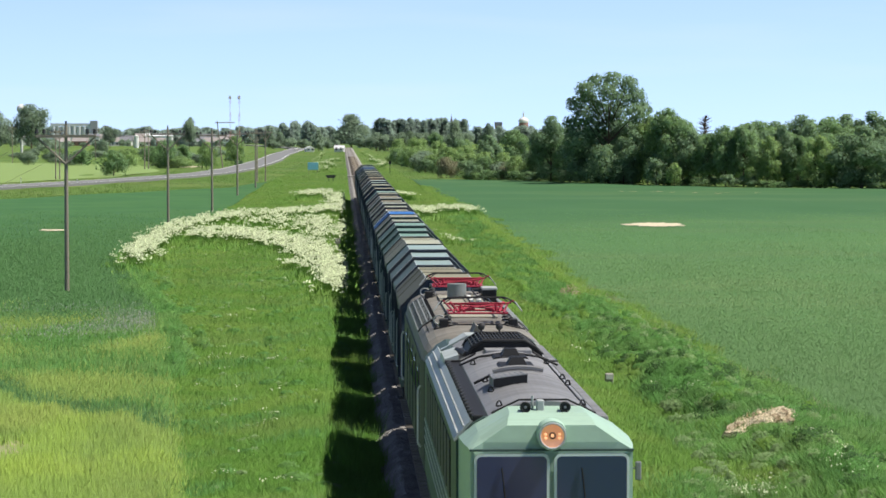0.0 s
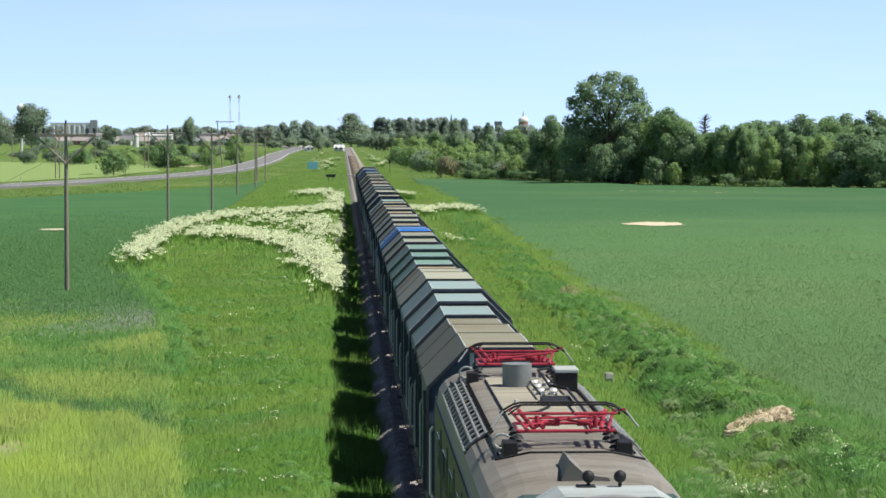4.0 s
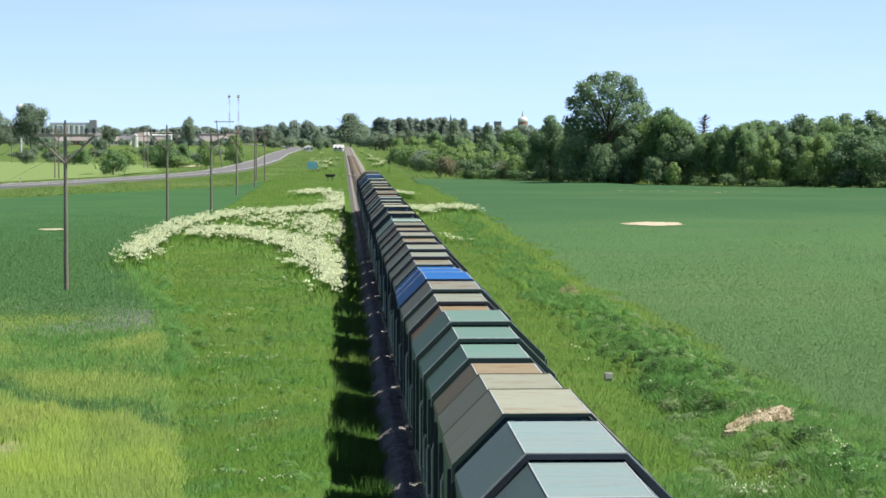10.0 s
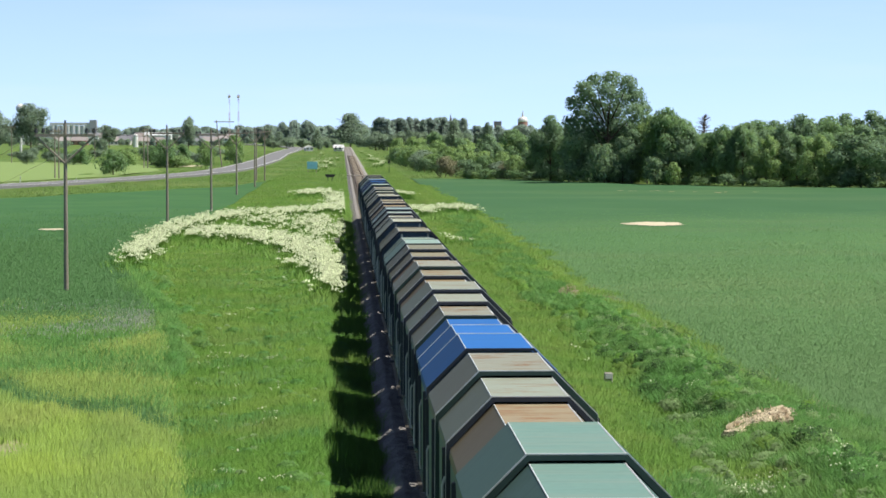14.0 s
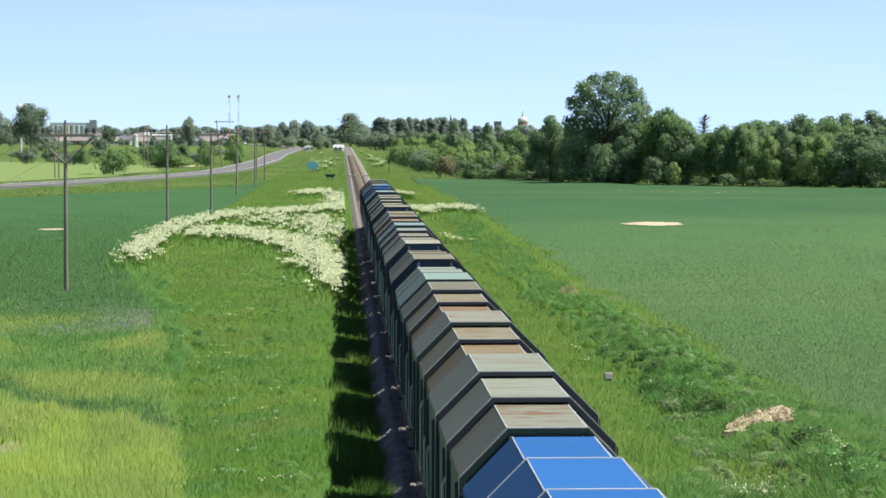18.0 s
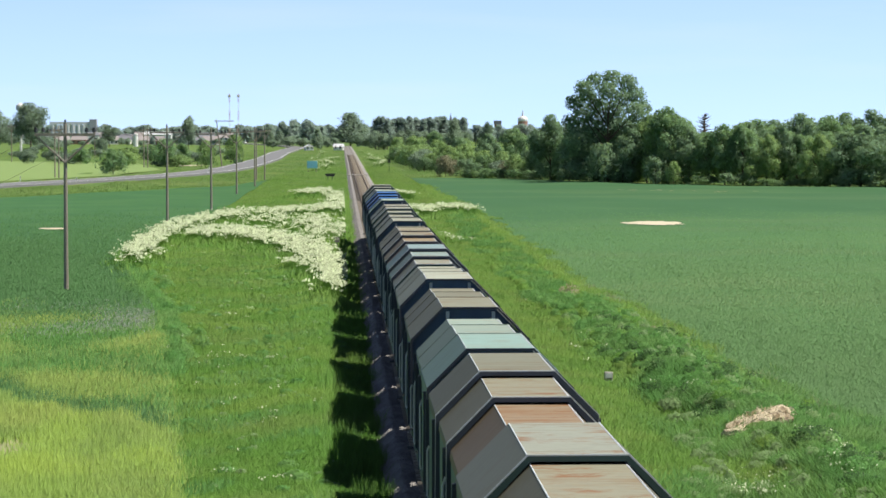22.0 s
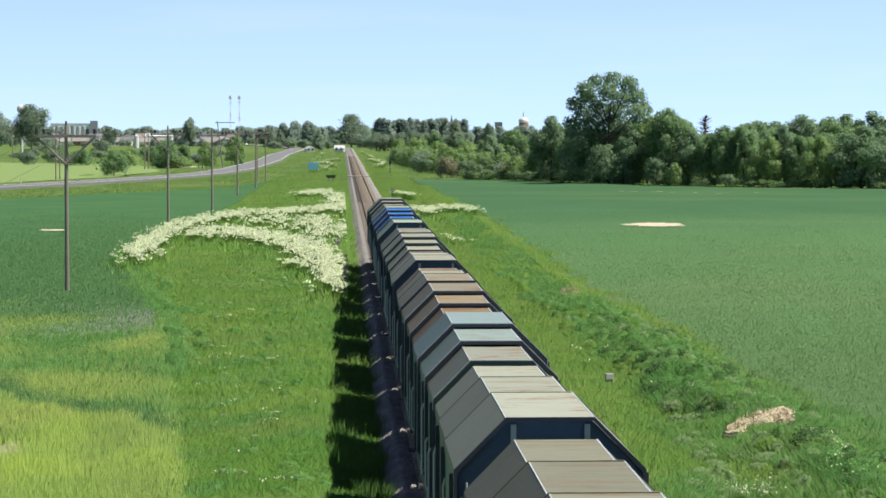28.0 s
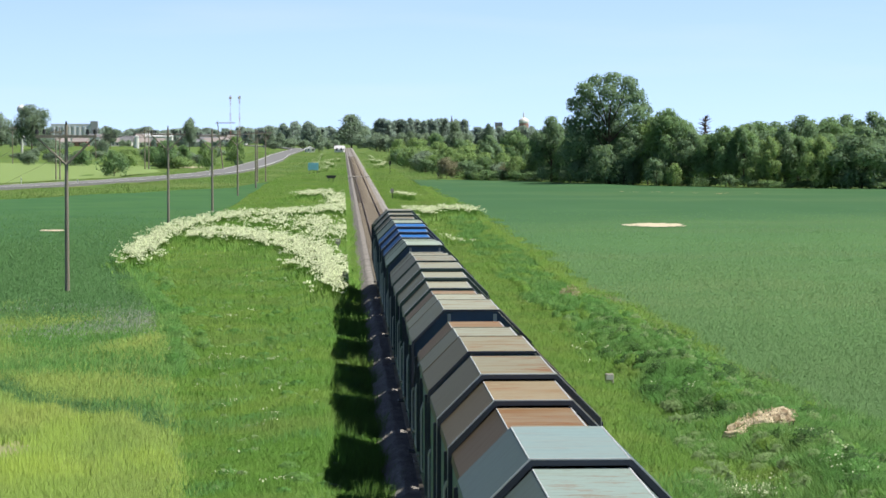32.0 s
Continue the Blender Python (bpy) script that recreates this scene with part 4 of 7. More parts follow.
        part("lifting_eye", bm, G["black"], root)
    part("roof_seam", rods([(0.74, 1.7, 4.228), (0.74, 11.2, 4.228)], 0.018, 6), G["black"], root)
    part("roof_rail", rods([(-0.86, 1.66, 4.18), (-0.4, 1.66, 4.40), (0.4, 1.66, 4.40), (0.86, 1.66, 4.18)], 0.016, 6), G["black"], root)
    part("shutter", prism([(-1.24, 4.05), (-1.22, 4.16), (-0.93, 4.25), (-0.92, 4.13)], 11.6, 13.4), G["silver"], root, "pale sheet shutter over the trough")
    # side: grilles, doors, handrails
    for k in range(9):
        for sx in (-1, 1):
            part("side_grille", boxed((1.39 if sx > 0 else -1.45) - 0.015, (1.39 if sx > 0 else -1.45) + 0.015, 3.6 + k * 1.35, 4.6 + k * 1.35, 2.5, 3.5, 0.01), G["black"], root)
    for z in (1.7, 1.9, 2.1, 2.3):
        for sx in (-1, 1):
            part("side_stripe", boxed((1.387 if sx > 0 else -1.447) - 0.008, (1.387 if sx > 0 else -1.447) + 0.008, 1.7, L - 0.1, z, z + 0.06, 0.003), C["pale_steel"], root)
    part("frame", boxed(-1.40, 1.40, 0.1, L, 0.85, 1.17, 0.02), M["dark_steel"], root)
    part("snow_plough", prism([(-1.25, 0.2), (-1.25, 0.85), (1.25, 0.85), (1.25, 0.2)], -0.05, 0.1), M["dark_steel"], root)
    for sx in (-0.9, 0.9):
        part("marker_lamp", disc(bmesh.new(), (sx, -0.02, 1.65), (0, -1, 0), 0.11, 0.11, 0.08, 16), C["pale_steel"], root)
    for y in (3.6, 13.2):
        bogie(root, y, 1.85, 0.52)
    buffers(root, 0.1, -1)
    buffers(root, L, 1)
    TRAIN.append((root, y0))


def pantograph(root, y, flip):
    """Folded collector in thin red tube over a base frame, with a dark curved collector head."""
    z = 4.10
    s = -1 if flip else 1
    pan = part("pantograph", rods([(-0.72, y - 0.45, z + 0.09), (0.72, y - 0.45, z + 0.09), (0.72, y + 0.55, z + 0.09), (-0.72, y + 0.55, z + 0.09)], 0.026, 8, True), G["red"], root,
               "red folded pantograph")
    tubes = [((-0.62, y - 0.30, z + 0.06), (0.66, y + 0.30 * s, z + 0.20), 0.020), ((-0.50, y, z + 0.07), (-0.08, y, z + 0.07), 0.045), ((0.18, y, z + 0.07), (0.55, y, z + 0.07), 0.045),
             ((-0.70, y + 0.35, z + 0.17), (0.70, y + 0.35, z + 0.17), 0.020), ((-0.78, y - 0.1, z + 0.22), (0.78, y - 0.1, z + 0.22), 0.018), ((-0.30, y + 0.5, z + 0.12), (0.35, y - 0.4, z + 0.10), 0.016),
             ((-0.55, y + 0.1, z + 0.13), (0.60, y + 0.1, z + 0.15), 0.016)]
    for sx in (-1, 1):
        tubes += [((sx * 0.50, y - 0.45, z + 0.03), (sx * 0.66, y + 0.5, z + 0.20), 0.030), ((sx * 0.60, y - 0.5, z + 0.02), (sx * 0.78, y + 0.45, z + 0.19), 0.022),
                  ((sx * 0.80, y + 0.5, z + 0.20), (sx * 0.86, y - 0.3, z + 0.30), 0.020), ((sx * 0.36, y - 0.35, z + 0.05), (sx * 0.40, y + 0.30, z + 0.08), 0.036),
                  ((sx * 0.44, y - 0.2, z + 0.02), (sx * 0.44, y - 0.2, z + 0.20), 0.030)]
    for a, b, q in tubes:
        up = Vector((0.02, 0, 0.09))
        part("tube", rod(bmesh.new(), Vector(a) + up, Vector(b) + up, q * 1.12), G["red"], pan)
    bm = bmesh.new()
    for d in (-0.16, 0.16):
        pts = [Vector((x, y + d, z + 0.45 - 0.24 * max(0, abs(x) - 0.66) ** 1.5 / 0.25)) for x in np.linspace(-0.96, 0.96, 19)]
        for p, q in zip(pts, pts[1:]):
            rod(bm, p, q, 0.016, sides=6, caps=False)
    for x in (-0.6, -0.2, 0.2, 0.6):
        rod(bm, (x, y - 0.16, z + 0.44), (x, y + 0.16, z + 0.44), 0.010, sides=5)
    for sx in (-1, 1):
        rod(bm, (sx * 0.84, y - 0.1, z + 0.30), (sx * 0.62, y, z + 0.44), 0.014, sides=5)
    part("collector_head", bm, G["black"], pan, "dark collector strips")
    for sx in (-1, 1):
        part("horn_tip", rods([(sx * 0.92, y - 0.16, z + 0.36), (sx * 1.10, y - 0.22, z + 0.12)], 0.016, 6), C["pale_steel"], pan)
        part("spring_box", boxed(*sorted((sx * 0.74, sx * 0.96)), y - 0.75, y - 0.35, 3.84, 4.06, 0.02), G["black"], pan)
        for d in (-0.45, 0.55):
            b2 = bmesh.new()
            for q in range(4):
                disc(b2, (sx * 0.72, y + d, 3.88 + q * 0.075), (0, 0, 1), 0.085, 0.05, 0.055, 12)
            part("insulator", b2, M["dark_steel"], pan)
    part("air_hose", rods([(-0.95 + 0.13 * math.cos(a), y - 0.3, 4.02 + 0.11 * math.sin(a)) for a in np.linspace(0.6, 5.4, 10)], 0.020, 6), C["pale_steel"], pan)


def electric_locomotive():
    """The second engine: rounded dusty roof with two folded pantographs and switchgear between them."""
    y0 = 57.7
    root = empty("electric_locomotive", pose(0.10, y0, 0), "dark green electric locomotive with dusty roof and red folded pantographs", "locomotive")
    L = 16.9

    def ring(y, w, zs, zt):
        pts = [(-w, y, 1.15), (-w, y, zs)]
        for a in np.linspace(180, 0, 13):
            c, s = math.cos(math.radians(a)), math.sin(math.radians(a))
            pts.append((w * 0.985 * math.copysign(abs(c) ** 0.75, c), y, zs + 0.04 + (zt - zs) * abs(s) ** 0.8))
        return pts + [(w, y, zs), (w, y, 1.15)]
    part("roof", loft([ring(y, w, 3.28, zt) for y, w, zt in ((0.0, 1.28, 3.52), (0.35, 1.40, 3.78), (1.0, 1.46, 3.90), (L - 1.0, 1.46, 3.90), (L - 0.35, 1.40, 3.78), (L, 1.28, 3.52))]),
         G["roof_dust"], root, "dusty grey-brown rounded roof")
    part("body", loft([[(-w, y, 1.1), (-w, y, 3.42), (w, y, 3.42), (w, y, 1.1)] for y, w in ((-0.02, 1.30), (0.35, 1.43), (1.0, 1.49), (L - 1.0, 1.49), (L - 0.35, 1.43), (L + 0.02, 1.30))]),
         G["dark_green"], root, "dark green steel body")
    for sx in (-1, 1):
        part("cab_window", boxed(*sorted((sx * 0.1, sx * 1.15)), -0.05, -0.02, 2.35, 3.1, 0.02), glass, root)
        for k in range(5):
            part("side_window", boxed(sx * 1.495 - 0.01, sx * 1.495 + 0.01, 2.4 + k * 2.7, 3.6 + k * 2.7, 2.35, 3.0, 0.01), glass, root)
            part("side_pillar", boxed(sx * 1.495 - 0.012, sx * 1.495 + 0.012, 1.7 + k * 2.7, 1.85 + k * 2.7, 1.2, 3.25, 0.005), G["black"], root)
    pantograph(root, 3.7, False)
    pantograph(root, 14.3, True)
    for x, y in ((-0.12, 12.0),):
        bm = rod(bmesh.new(), (x, y, 3.85), (x, y, 4.38), 0.27, sides=56)
        part("arrester_can", bm, G["can"], root, "upright grey sheet-metal can")
    part("switch_box", boxed(0.60, 1.0, 12.0, 12.7, 3.86, 4.2, 0.02), G["black"], root)
    part("box_lid", boxed(0.58, 1.02, 11.98, 12.72, 4.2, 4.27, 0.02), C["pale_steel"], root, "white box lid")
    for k in range(6):
        bm = bmesh.new()
        for q in range(3):
            disc(bm, (0.20 + 0.22 * (k % 2), 10.5 + (k // 2) * 0.75, 3.95 + q * 0.05), (0, 0, 1), 0.095, 0.06, 0.045, 14)
        part("roof_insulator", bm, M["porcelain"], root, "white porcelain insulator")
    part("resistor_box", boxed(0.10, 0.62, 8.6, 9.5, 3.9, 4.05, 0.02), G["black"], root)
    part("ladder_rail", rods([(0.12, 9.6, 4.06), (0.10, 13.0, 4.06)], 0.02, 6), G["black"], root)
    part("ladder_rail", rods([(0.52, 9.6, 4.06), (0.50, 13.0, 4.06)], 0.02, 6), G["black"], root)
    part("pipe", rods([(-0.6, 7.4, 3.96), (-0.1, 7.5, 4.0), (0.2, 8.4, 4.0)], 0.018, 6), G["black"], root)
    part("valve", disc(bmesh.new(), (-0.35, 9.0, 3.97), (0, 0, 1), 0.05, 0.03, 0.14, 10), C["pale_steel"], root)
    part("bus_bar", rods([(0.34, 10.2, 4.14), (0.36, 13.2, 4.14), (0.6, 13.6, 4.14)], 0.025, 8), G["black"], root)
    part("bus_bar", rods([(0.6, 5.0, 4.1), (0.62, 10.0, 4.12), (0.34, 10.4, 4.14)], 0.025, 8), G["black"], root)
    part("roof_walk", boxed(-0.62, 0.62, 5.2, 13.6, 3.93, 3.965, 0.01), G["roof_beige"], root, "pale dusty beige roof sheet")
    for sx in (-1, 1):
        for q, x in enumerate((1.02, 1.2)):
            z = 3.86 - q * 0.14
            part("cable_rail", rods([(sx * x, 3.2, z), (sx * x, 15.2, z)], 0.022, 6), G["black"], root)
        for k in range(22):
            shared("tie%d" % sx, "cable_tie", lambda: rods([(sx * 0.95, 0, 3.92), (sx * 1.3, 0, 3.66)], 0.03, 6), G["black"], root).matrix_basis = pose(0, 5.6 + k * 0.34, 0)
    # louvred shoulders: a solid black bed paints the dark openings under a pale lattice
    for sx in (-1, 1):
        part("louvre_bed", loft([[(sx * 1.03, y, 3.80), (sx * 1.03, y, 3.85), (sx * 1.24, y, 3.73), (sx * 1.41, y, 3.56), (sx * 1.39, y, 3.50)] for y in (5.6, 14.2)]), G["black"], root)
        for x, z in ((1.05, 3.865), (1.17, 3.80), (1.29, 3.715), (1.40, 3.585)):
            part("louvre", rods([(sx * x, 5.6, z), (sx * x, 14.2, z)], 0.024, 6), G["can"], root)
        for k in range(16):
            shared("slat%d" % sx, "louvre_slat", lambda: rods([(sx * 1.05, 0, 3.855), (sx * 1.17, 0, 3.79), (sx * 1.29, 0, 3.705), (sx * 1.40, 0, 3.575)], 0.030, 6),
                   G["can"], root).matrix_basis = pose(0, 5.8 + k * 0.55, 0)
    part("vent", prism([(-0.46, 3.50), (-0.20, 4.12), (0.02, 3.92), (0.34, 3.88), (0.46, 3.50)], 0.45, 1.5), G["roof_dust"], root)
    part("roof_cable", rods([(-1.1, 2.6, 3.85), (-0.6, 2.5, 3.97), (0.6, 2.5, 3.97), (1.1, 2.6, 3.85)], 0.018, 6), G["black"], root)
    for ob in root.children:                 # all roof gear stands on the raised roof
        if ob.name.split(".")[0] not in ("body", "side_window", "side_pillar", "cab_window"):
            ob.matrix_basis = Matrix.Translation((0, 0, 0.15)) @ ob.matrix_basis
    part("frame", boxed(-1.42, 1.42, 0.0, L, 0.85, 1.12, 0.02), M["dark_steel"], root)
    for sx in (-1, 1):
        for y in (0.5, L - 0.5):
            part("handrail", rods([(sx * 1.50, y, 1.4), (sx * 1.56, y, 1.5), (sx * 1.56, y, 2.75), (sx * 1.50, y, 2.85)], 0.03, 6), M["white"], root, "white grab rail")
    for y in (3.4, L - 3.4):
        bogie(root, y, 1.6, 0.6)
    buffers(root, 0.0, -1)
    buffers(root, L, 1)
    TRAIN.append((root, y0))


diesel_locomotive()
electric_locomotive()

# ---- grass and flowers ----
rng = np.random.default_rng(7)


def left_bound(y):
    return np.interp(y, [0, 64, 129, 187, 283, 466, 620, 1000], [-3.0, -7.7, -12.8, -20.2, -17.2, -17.0, -14, -14])


def right_bound(y):
    return np.interp(y, [0, 74, 98, 139, 190, 291, 486, 1000], [15.5, 13.2, 12.4, 11.5, 11.6, 12.2, 10.0, 10])


def spread_points(n, y0, y1, lo, hi, power):
    """Points between two edges, thinning out with distance."""
    u = rng.random(n)
    if power == 1:
        y = y0 * (y1 / y0) ** u
    else:
        k = 1 - power
        y = (y0 ** k + u * (y1 ** k - y0 ** k)) ** (1 / k)
    a, b = lo(y), hi(y)
    return a + (b - a) * rng.random(n), y


def blades(name, x, y, h, w, mat, label, category, lean=0.35, lift=0.0):
    """One triangle a blade, leaning at random; none on the bare heap."""
    k = ((x - 9.45) / 1.15) ** 2 + ((y - 75.0) / 1.6) ** 2 > 1
    x, y, h, w = x[k], y[k], h[k], (w + 0 * k)[k]
    n = len(x)
    z = ground_height(x, y) + lift
    yaw = rng.uniform(-1.2, 1.2, n)
    dx, dy = np.cos(yaw) * w / 2, np.sin(yaw) * w / 2
    lx, ly = rng.normal(0, lean, n) * h, rng.normal(0, lean, n) * h
    v = np.empty((n, 3, 3))
    v[:, 0] = np.stack([x - dx, y - dy, z - 0.03], 1)
    v[:, 1] = np.stack([x + dx, y + dy, z - 0.03], 1)
    v[:, 2] = np.stack([x + lx, y + ly, z + h], 1)
    soft = rng.normal(0, 0.32, (n, 3)) + np.array([0.0, -0.15, 1.0])
    soft /= np.linalg.norm(soft, axis=1)[:, None]
    ob = new(name, raw_mesh(name, v.reshape(-1, 3), np.arange(n * 3).reshape(-1, 3), mat, np.repeat(soft, 3, 0)))
    return tagged(ob, label, category, kind="stuff")


def patchy(x, y, scale, seed):
    """Smooth pseudo-random patches between 0 and 1."""
    r = np.random.default_rng(seed)
    v = np.zeros_like(x)
    for k in range(6):
        a, f = r.random() * math.tau, scale * (0.6 + r.random() * 1.8)
        v += np.sin((x * math.cos(a) + y * math.sin(a) * 0.45) * f + r.random() * 9)
    return 0.5 + v / 7


lo = lambda y: left_bound(y) + rng.normal(0, 0.30, len(y)) - 0.1
x, y = spread_points(330000, 58, 640, lo, lambda y: -2.16 + rng.normal(0, 0.13, len(y)), 1.8)
h = (0.07 + 0.15 * rng.random(len(x))) * (0.82 + 0.36 * patchy(x, y, 0.35, 1))
blades("verge_grass", x, y, h, 0.018 + 0.00015 * y, M["grass"], "uneven bright green verge grass beside the track", "grass", 0.6)
x, y = spread_points(300000, 55, 640, lambda y: 2.34 + rng.normal(0, 0.12, len(y)), lambda y: right_bound(y) - 0.2, 1.8)
h = (0.07 + 0.15 * rng.random(len(x))) * (0.82 + 0.36 * patchy(x, y, 0.35, 2))
blades("verge_grass", x, y, h, 0.018 + 0.00015 * y, M["grass_olive"], "uneven olive-green verge grass beside the field", "grass", 0.6)
# tall loose tufts along the ballast's foot, where the train's shadow ends
x, y = spread_points(34000, 56, 330, lambda y: np.full_like(y, -3.9), lambda y: np.full_like(y, -1.95), 1.7)
k = patchy(x * 1.3, y * 1.8, 1.4, 17) > 0.42 + 0.45 * rng.random(len(x))
x, y = x[k], y[k]
blades("tall_grass", x, y, 0.22 + 0.42 * rng.random(len(x)), 0.014 + 0.00010 * y, M["grass"], "tall loose grass tufts along the foot of the ballast", "grass", 0.28)
# rank tufts on the ditch bank
x, y = spread_points(230000, 55, 300, lambda y: right_bound(y) - 5.2, lambda y: right_bound(y) + 0.1, 2.2)
k = patchy(x, y, 1.6, 3) * np.clip(1.30 - np.abs(x - right_bound(y) + 2.6) / 2.9, 0, 1) > 0.46
x, y = x[k], y[k]
blades("rank_grass", x, y, 0.14 + 0.26 * rng.random(len(x)), 0.030 + 0.0001 * y, M["grass_rank"], "tall dark tufts of rank grass on the ditch bank", "grass", 0.75)
# lush growth that spreads below the bank near the bridge
def lush(y):
    return right_bound(y) - np.interp(y, [56, 62, 76, 91, 120], [9.4, 8.5, 6.4, 4.6, 4.4])


x, y = spread_points(120000, 54, 118, lambda y: lush(y) + rng.normal(0, 0.5, len(y)), lambda y: right_bound(y) - 0.2, 2.2)
k = patchy(x * 1.2, y * 0.8, 1.0, 37) > 0.30 + 0.25 * rng.random(len(x))
tone = patchy(x, y, 1.4, 38) + rng.normal(0, 0.14, len(x)) > 0.5
for pick, mat, words in ((k & tone, "grass_rank", "lush dark green growth at the foot of the bank"), (k & ~tone, "lush", "lush bright green growth at the foot of the bank")):
    blades("lush_grass", x[pick], y[pick], 0.14 + 0.24 * rng.random(pick.sum()), 0.026 + 0.0001 * y[pick], M[mat], words, "grass", 0.7)
x, y = spread_points(60000, 58, 220, lo, lambda y: np.full_like(y, -2.6), 2.0)
k = patchy(x, y, 0.9, 8) > 0.66
x, y = x[k], y[k]
blades("rank_grass", x, y, 0.12 + 0.22 * rng.random(len(x)), 0.028 + 0.0001 * y, M["grass_rank"], "darker clumps of coarse grass in the verge", "grass", 0.45)
x, y = spread_points(150000, 300, 1150, lambda y: -0.13 * y - 8, lambda y: 0.02 * y + 6, 1.3)
k = ((x < left_bound(y)) & (y > np.interp(x, [-150, -50, -21.5, -17], [182, 347, 418, 468])) | (y > 470)) & ((x < -2.4) | (x > 3.2))
k &= (x > -44) | (y < 420)
k &= np.abs(x - np.interp(y, [p[1] for p in ROAD], [p[0] for p in ROAD])) > 5.5
x, y = x[k], y[k]
blades("rough_grass", x, y, 0.12 + 0.30 * rng.random(len(x)) * patchy(x, y, 0.12, 4), 0.06 + 0.00022 * y, M["rough"], "rough mottled grass along the road and line", "grass", 0.4)
# cereal rows
x, y = spread_points(560000, 55, 300, lambda y: right_bound(y) + rng.normal(0, 0.25, len(y)), lambda y: np.maximum(right_bound(y) + 2.0, 0.226 * y - 1.0), 2.0)
k = rng.random(len(x)) < np.clip((300 - y) / 150, 0, 1)
x, y = x[k], y[k]
blades("cereal", x, y, 0.04 + 0.08 * rng.random(len(x)) ** 1.5, 0.024 + 0.00016 * y, M["crop_blade"], "dense young cereal plants in the wide field", "crop", 0.35, 0.10)
# uneven grass that runs over the edges of the fields
x, y = spread_points(60000, 58, 430, lambda y: right_bound(y) - 1.0, lambda y: right_bound(y) + 1.5, 1.7)
k = x - right_bound(y) < 1.7 * (patchy(x * 1.2, y * 0.9, 1.1, 23) - 0.30) + rng.normal(0, 0.25, len(x))
x, y = x[k], y[k]
near = y < 96 + rng.normal(0, 6, len(x))
for pick, mat, words in ((near, "grass_rank", "ragged dark grass along the wide field's edge"), (~near, "grass_olive", "ragged olive grass along the wide field's edge")):
    blades("edge_grass", x[pick], y[pick], 0.12 + 0.26 * rng.random(pick.sum()), 0.020 + 0.00012 * y[pick], M[mat], words, "grass", 0.5, 0.06)
x, y = spread_points(26000, 96, 300, lambda y: left_bound(y) - 1.6, lambda y: left_bound(y) + 1.0, 1.7)
k = left_bound(y) - x < 1.9 * (patchy(x * 1.2, y * 0.9, 1.0, 24) - 0.30) + rng.normal(0, 0.25, len(x))
x, y = x[k], y[k]
blades("edge_grass", x, y, 0.12 + 0.26 * rng.random(len(x)), 0.020 + 0.00012 * y, M["grass_rank"], "ragged dark grass along the dark field's edge", "grass", 0.5, 0.06)
# dead fringe between bank and cereal
x, y = spread_points(16000, 62, 150, lambda y: right_bound(y) - 0.9, lambda y: right_bound(y) + 0.5, 1.8)
k = patchy(x, y, 0.8, 71) > 0.50 + 0.30 * rng.random(len(x))
x, y = x[k], y[k]
blades("dead_grass", x, y, 0.10 + 0.22 * rng.random(len(x)), 0.02 + 0.0001 * y, M["dead_grass"], "thin brown dead grass along the field's edge", "grass", 0.5)


def furrow(x):
    """Where the tall near strip ends."""
    return np.interp(x, [-40, -15.2, -11.9, -8.9, -6], [118, 87.7, 82.5, 77.5, 74])


x, y = spread_points(230000, 52, 138, lambda y: -0.15 * y - 4, lambda y: left_bound(y) + 0.1 + rng.normal(0, 0.25, len(y)), 1.7)
h = (0.08 + 0.16 * rng.random(len(x))) * (0.6 + 0.7 * patchy(x, y, 0.35, 5))
k = y < 126 + rng.normal(0, 5.0, len(x)) + 8 * (patchy(x, y, 0.5, 61) - 0.5)
x, y, h = x[k], y[k], h[k]
back = y - furrow(x) + rng.normal(0, 0.9, len(x)) + 3.2 * (patchy(x, y, 1.1, 6) - 0.5)
bare = ((x + 13.3) / 1.9) ** 2 + ((y - 72.6) / 3.4) ** 2 < rng.random(len(x)) * 1.3
near = (back < 0) & ~bare
tone = patchy(x, y, 0.8, 44) + rng.normal(0, 0.16, len(x))
for k, mat, words in ((near & (tone > 0.47), "meadow_blade", "patchy yellow-green cereal plants"), (near & (tone <= 0.47), "mid_blade", "greener patches in the yellow-green cereal")):
    blades("pale_cereal", x[k], y[k], h[k] * 1.6, (0.024 + 0.00012 * y)[k], M[mat], words, "crop", 0.25, 0.09)
# dark blades stand in for a shadowed hollow; no furrow is dug
gap = (back >= 0) & (back < 4.2)
blades("furrow_weeds", x[gap], y[gap], h[gap] * 0.8, (0.03 + 0.00012 * y)[gap], M["dark_blade"], "low blue-green weeds, dark to stand in for a shaded hollow between two strips", "weeds", 0.4, 0.09)
far = back >= 3.6
tone = patchy(x, y, 0.42, 33) + rng.normal(0, 0.12, len(x))
k = far & (tone > 0.42)
blades("mid_cereal", x[k], y[k], h[k], (0.026 + 0.00012 * y)[k], M["mid_blade"], "mottled yellow-green cereal plants", "crop", 0.3, 0.09)
k = far & (tone <= 0.42)
blades("mid_cereal", x[k], y[k], h[k], (0.026 + 0.00012 * y)[k], M["grass_rank"], "darker green patches in the cereal strip", "crop", 0.3, 0.09)
x, y = spread_points(44000, 108, 140, lambda y: -0.21 * y - 4, lambda y: left_bound(y) - 0.1, 1.2)
k = (rng.random(len(x)) < np.exp(-((y - 124) / 6.5) ** 2)) & (patchy(x, y, 0.35, 91) + 0.03 * (x + 16) > 0.15 + 0.4 * rng.random(len(x)))
x, y = x[k], y[k]
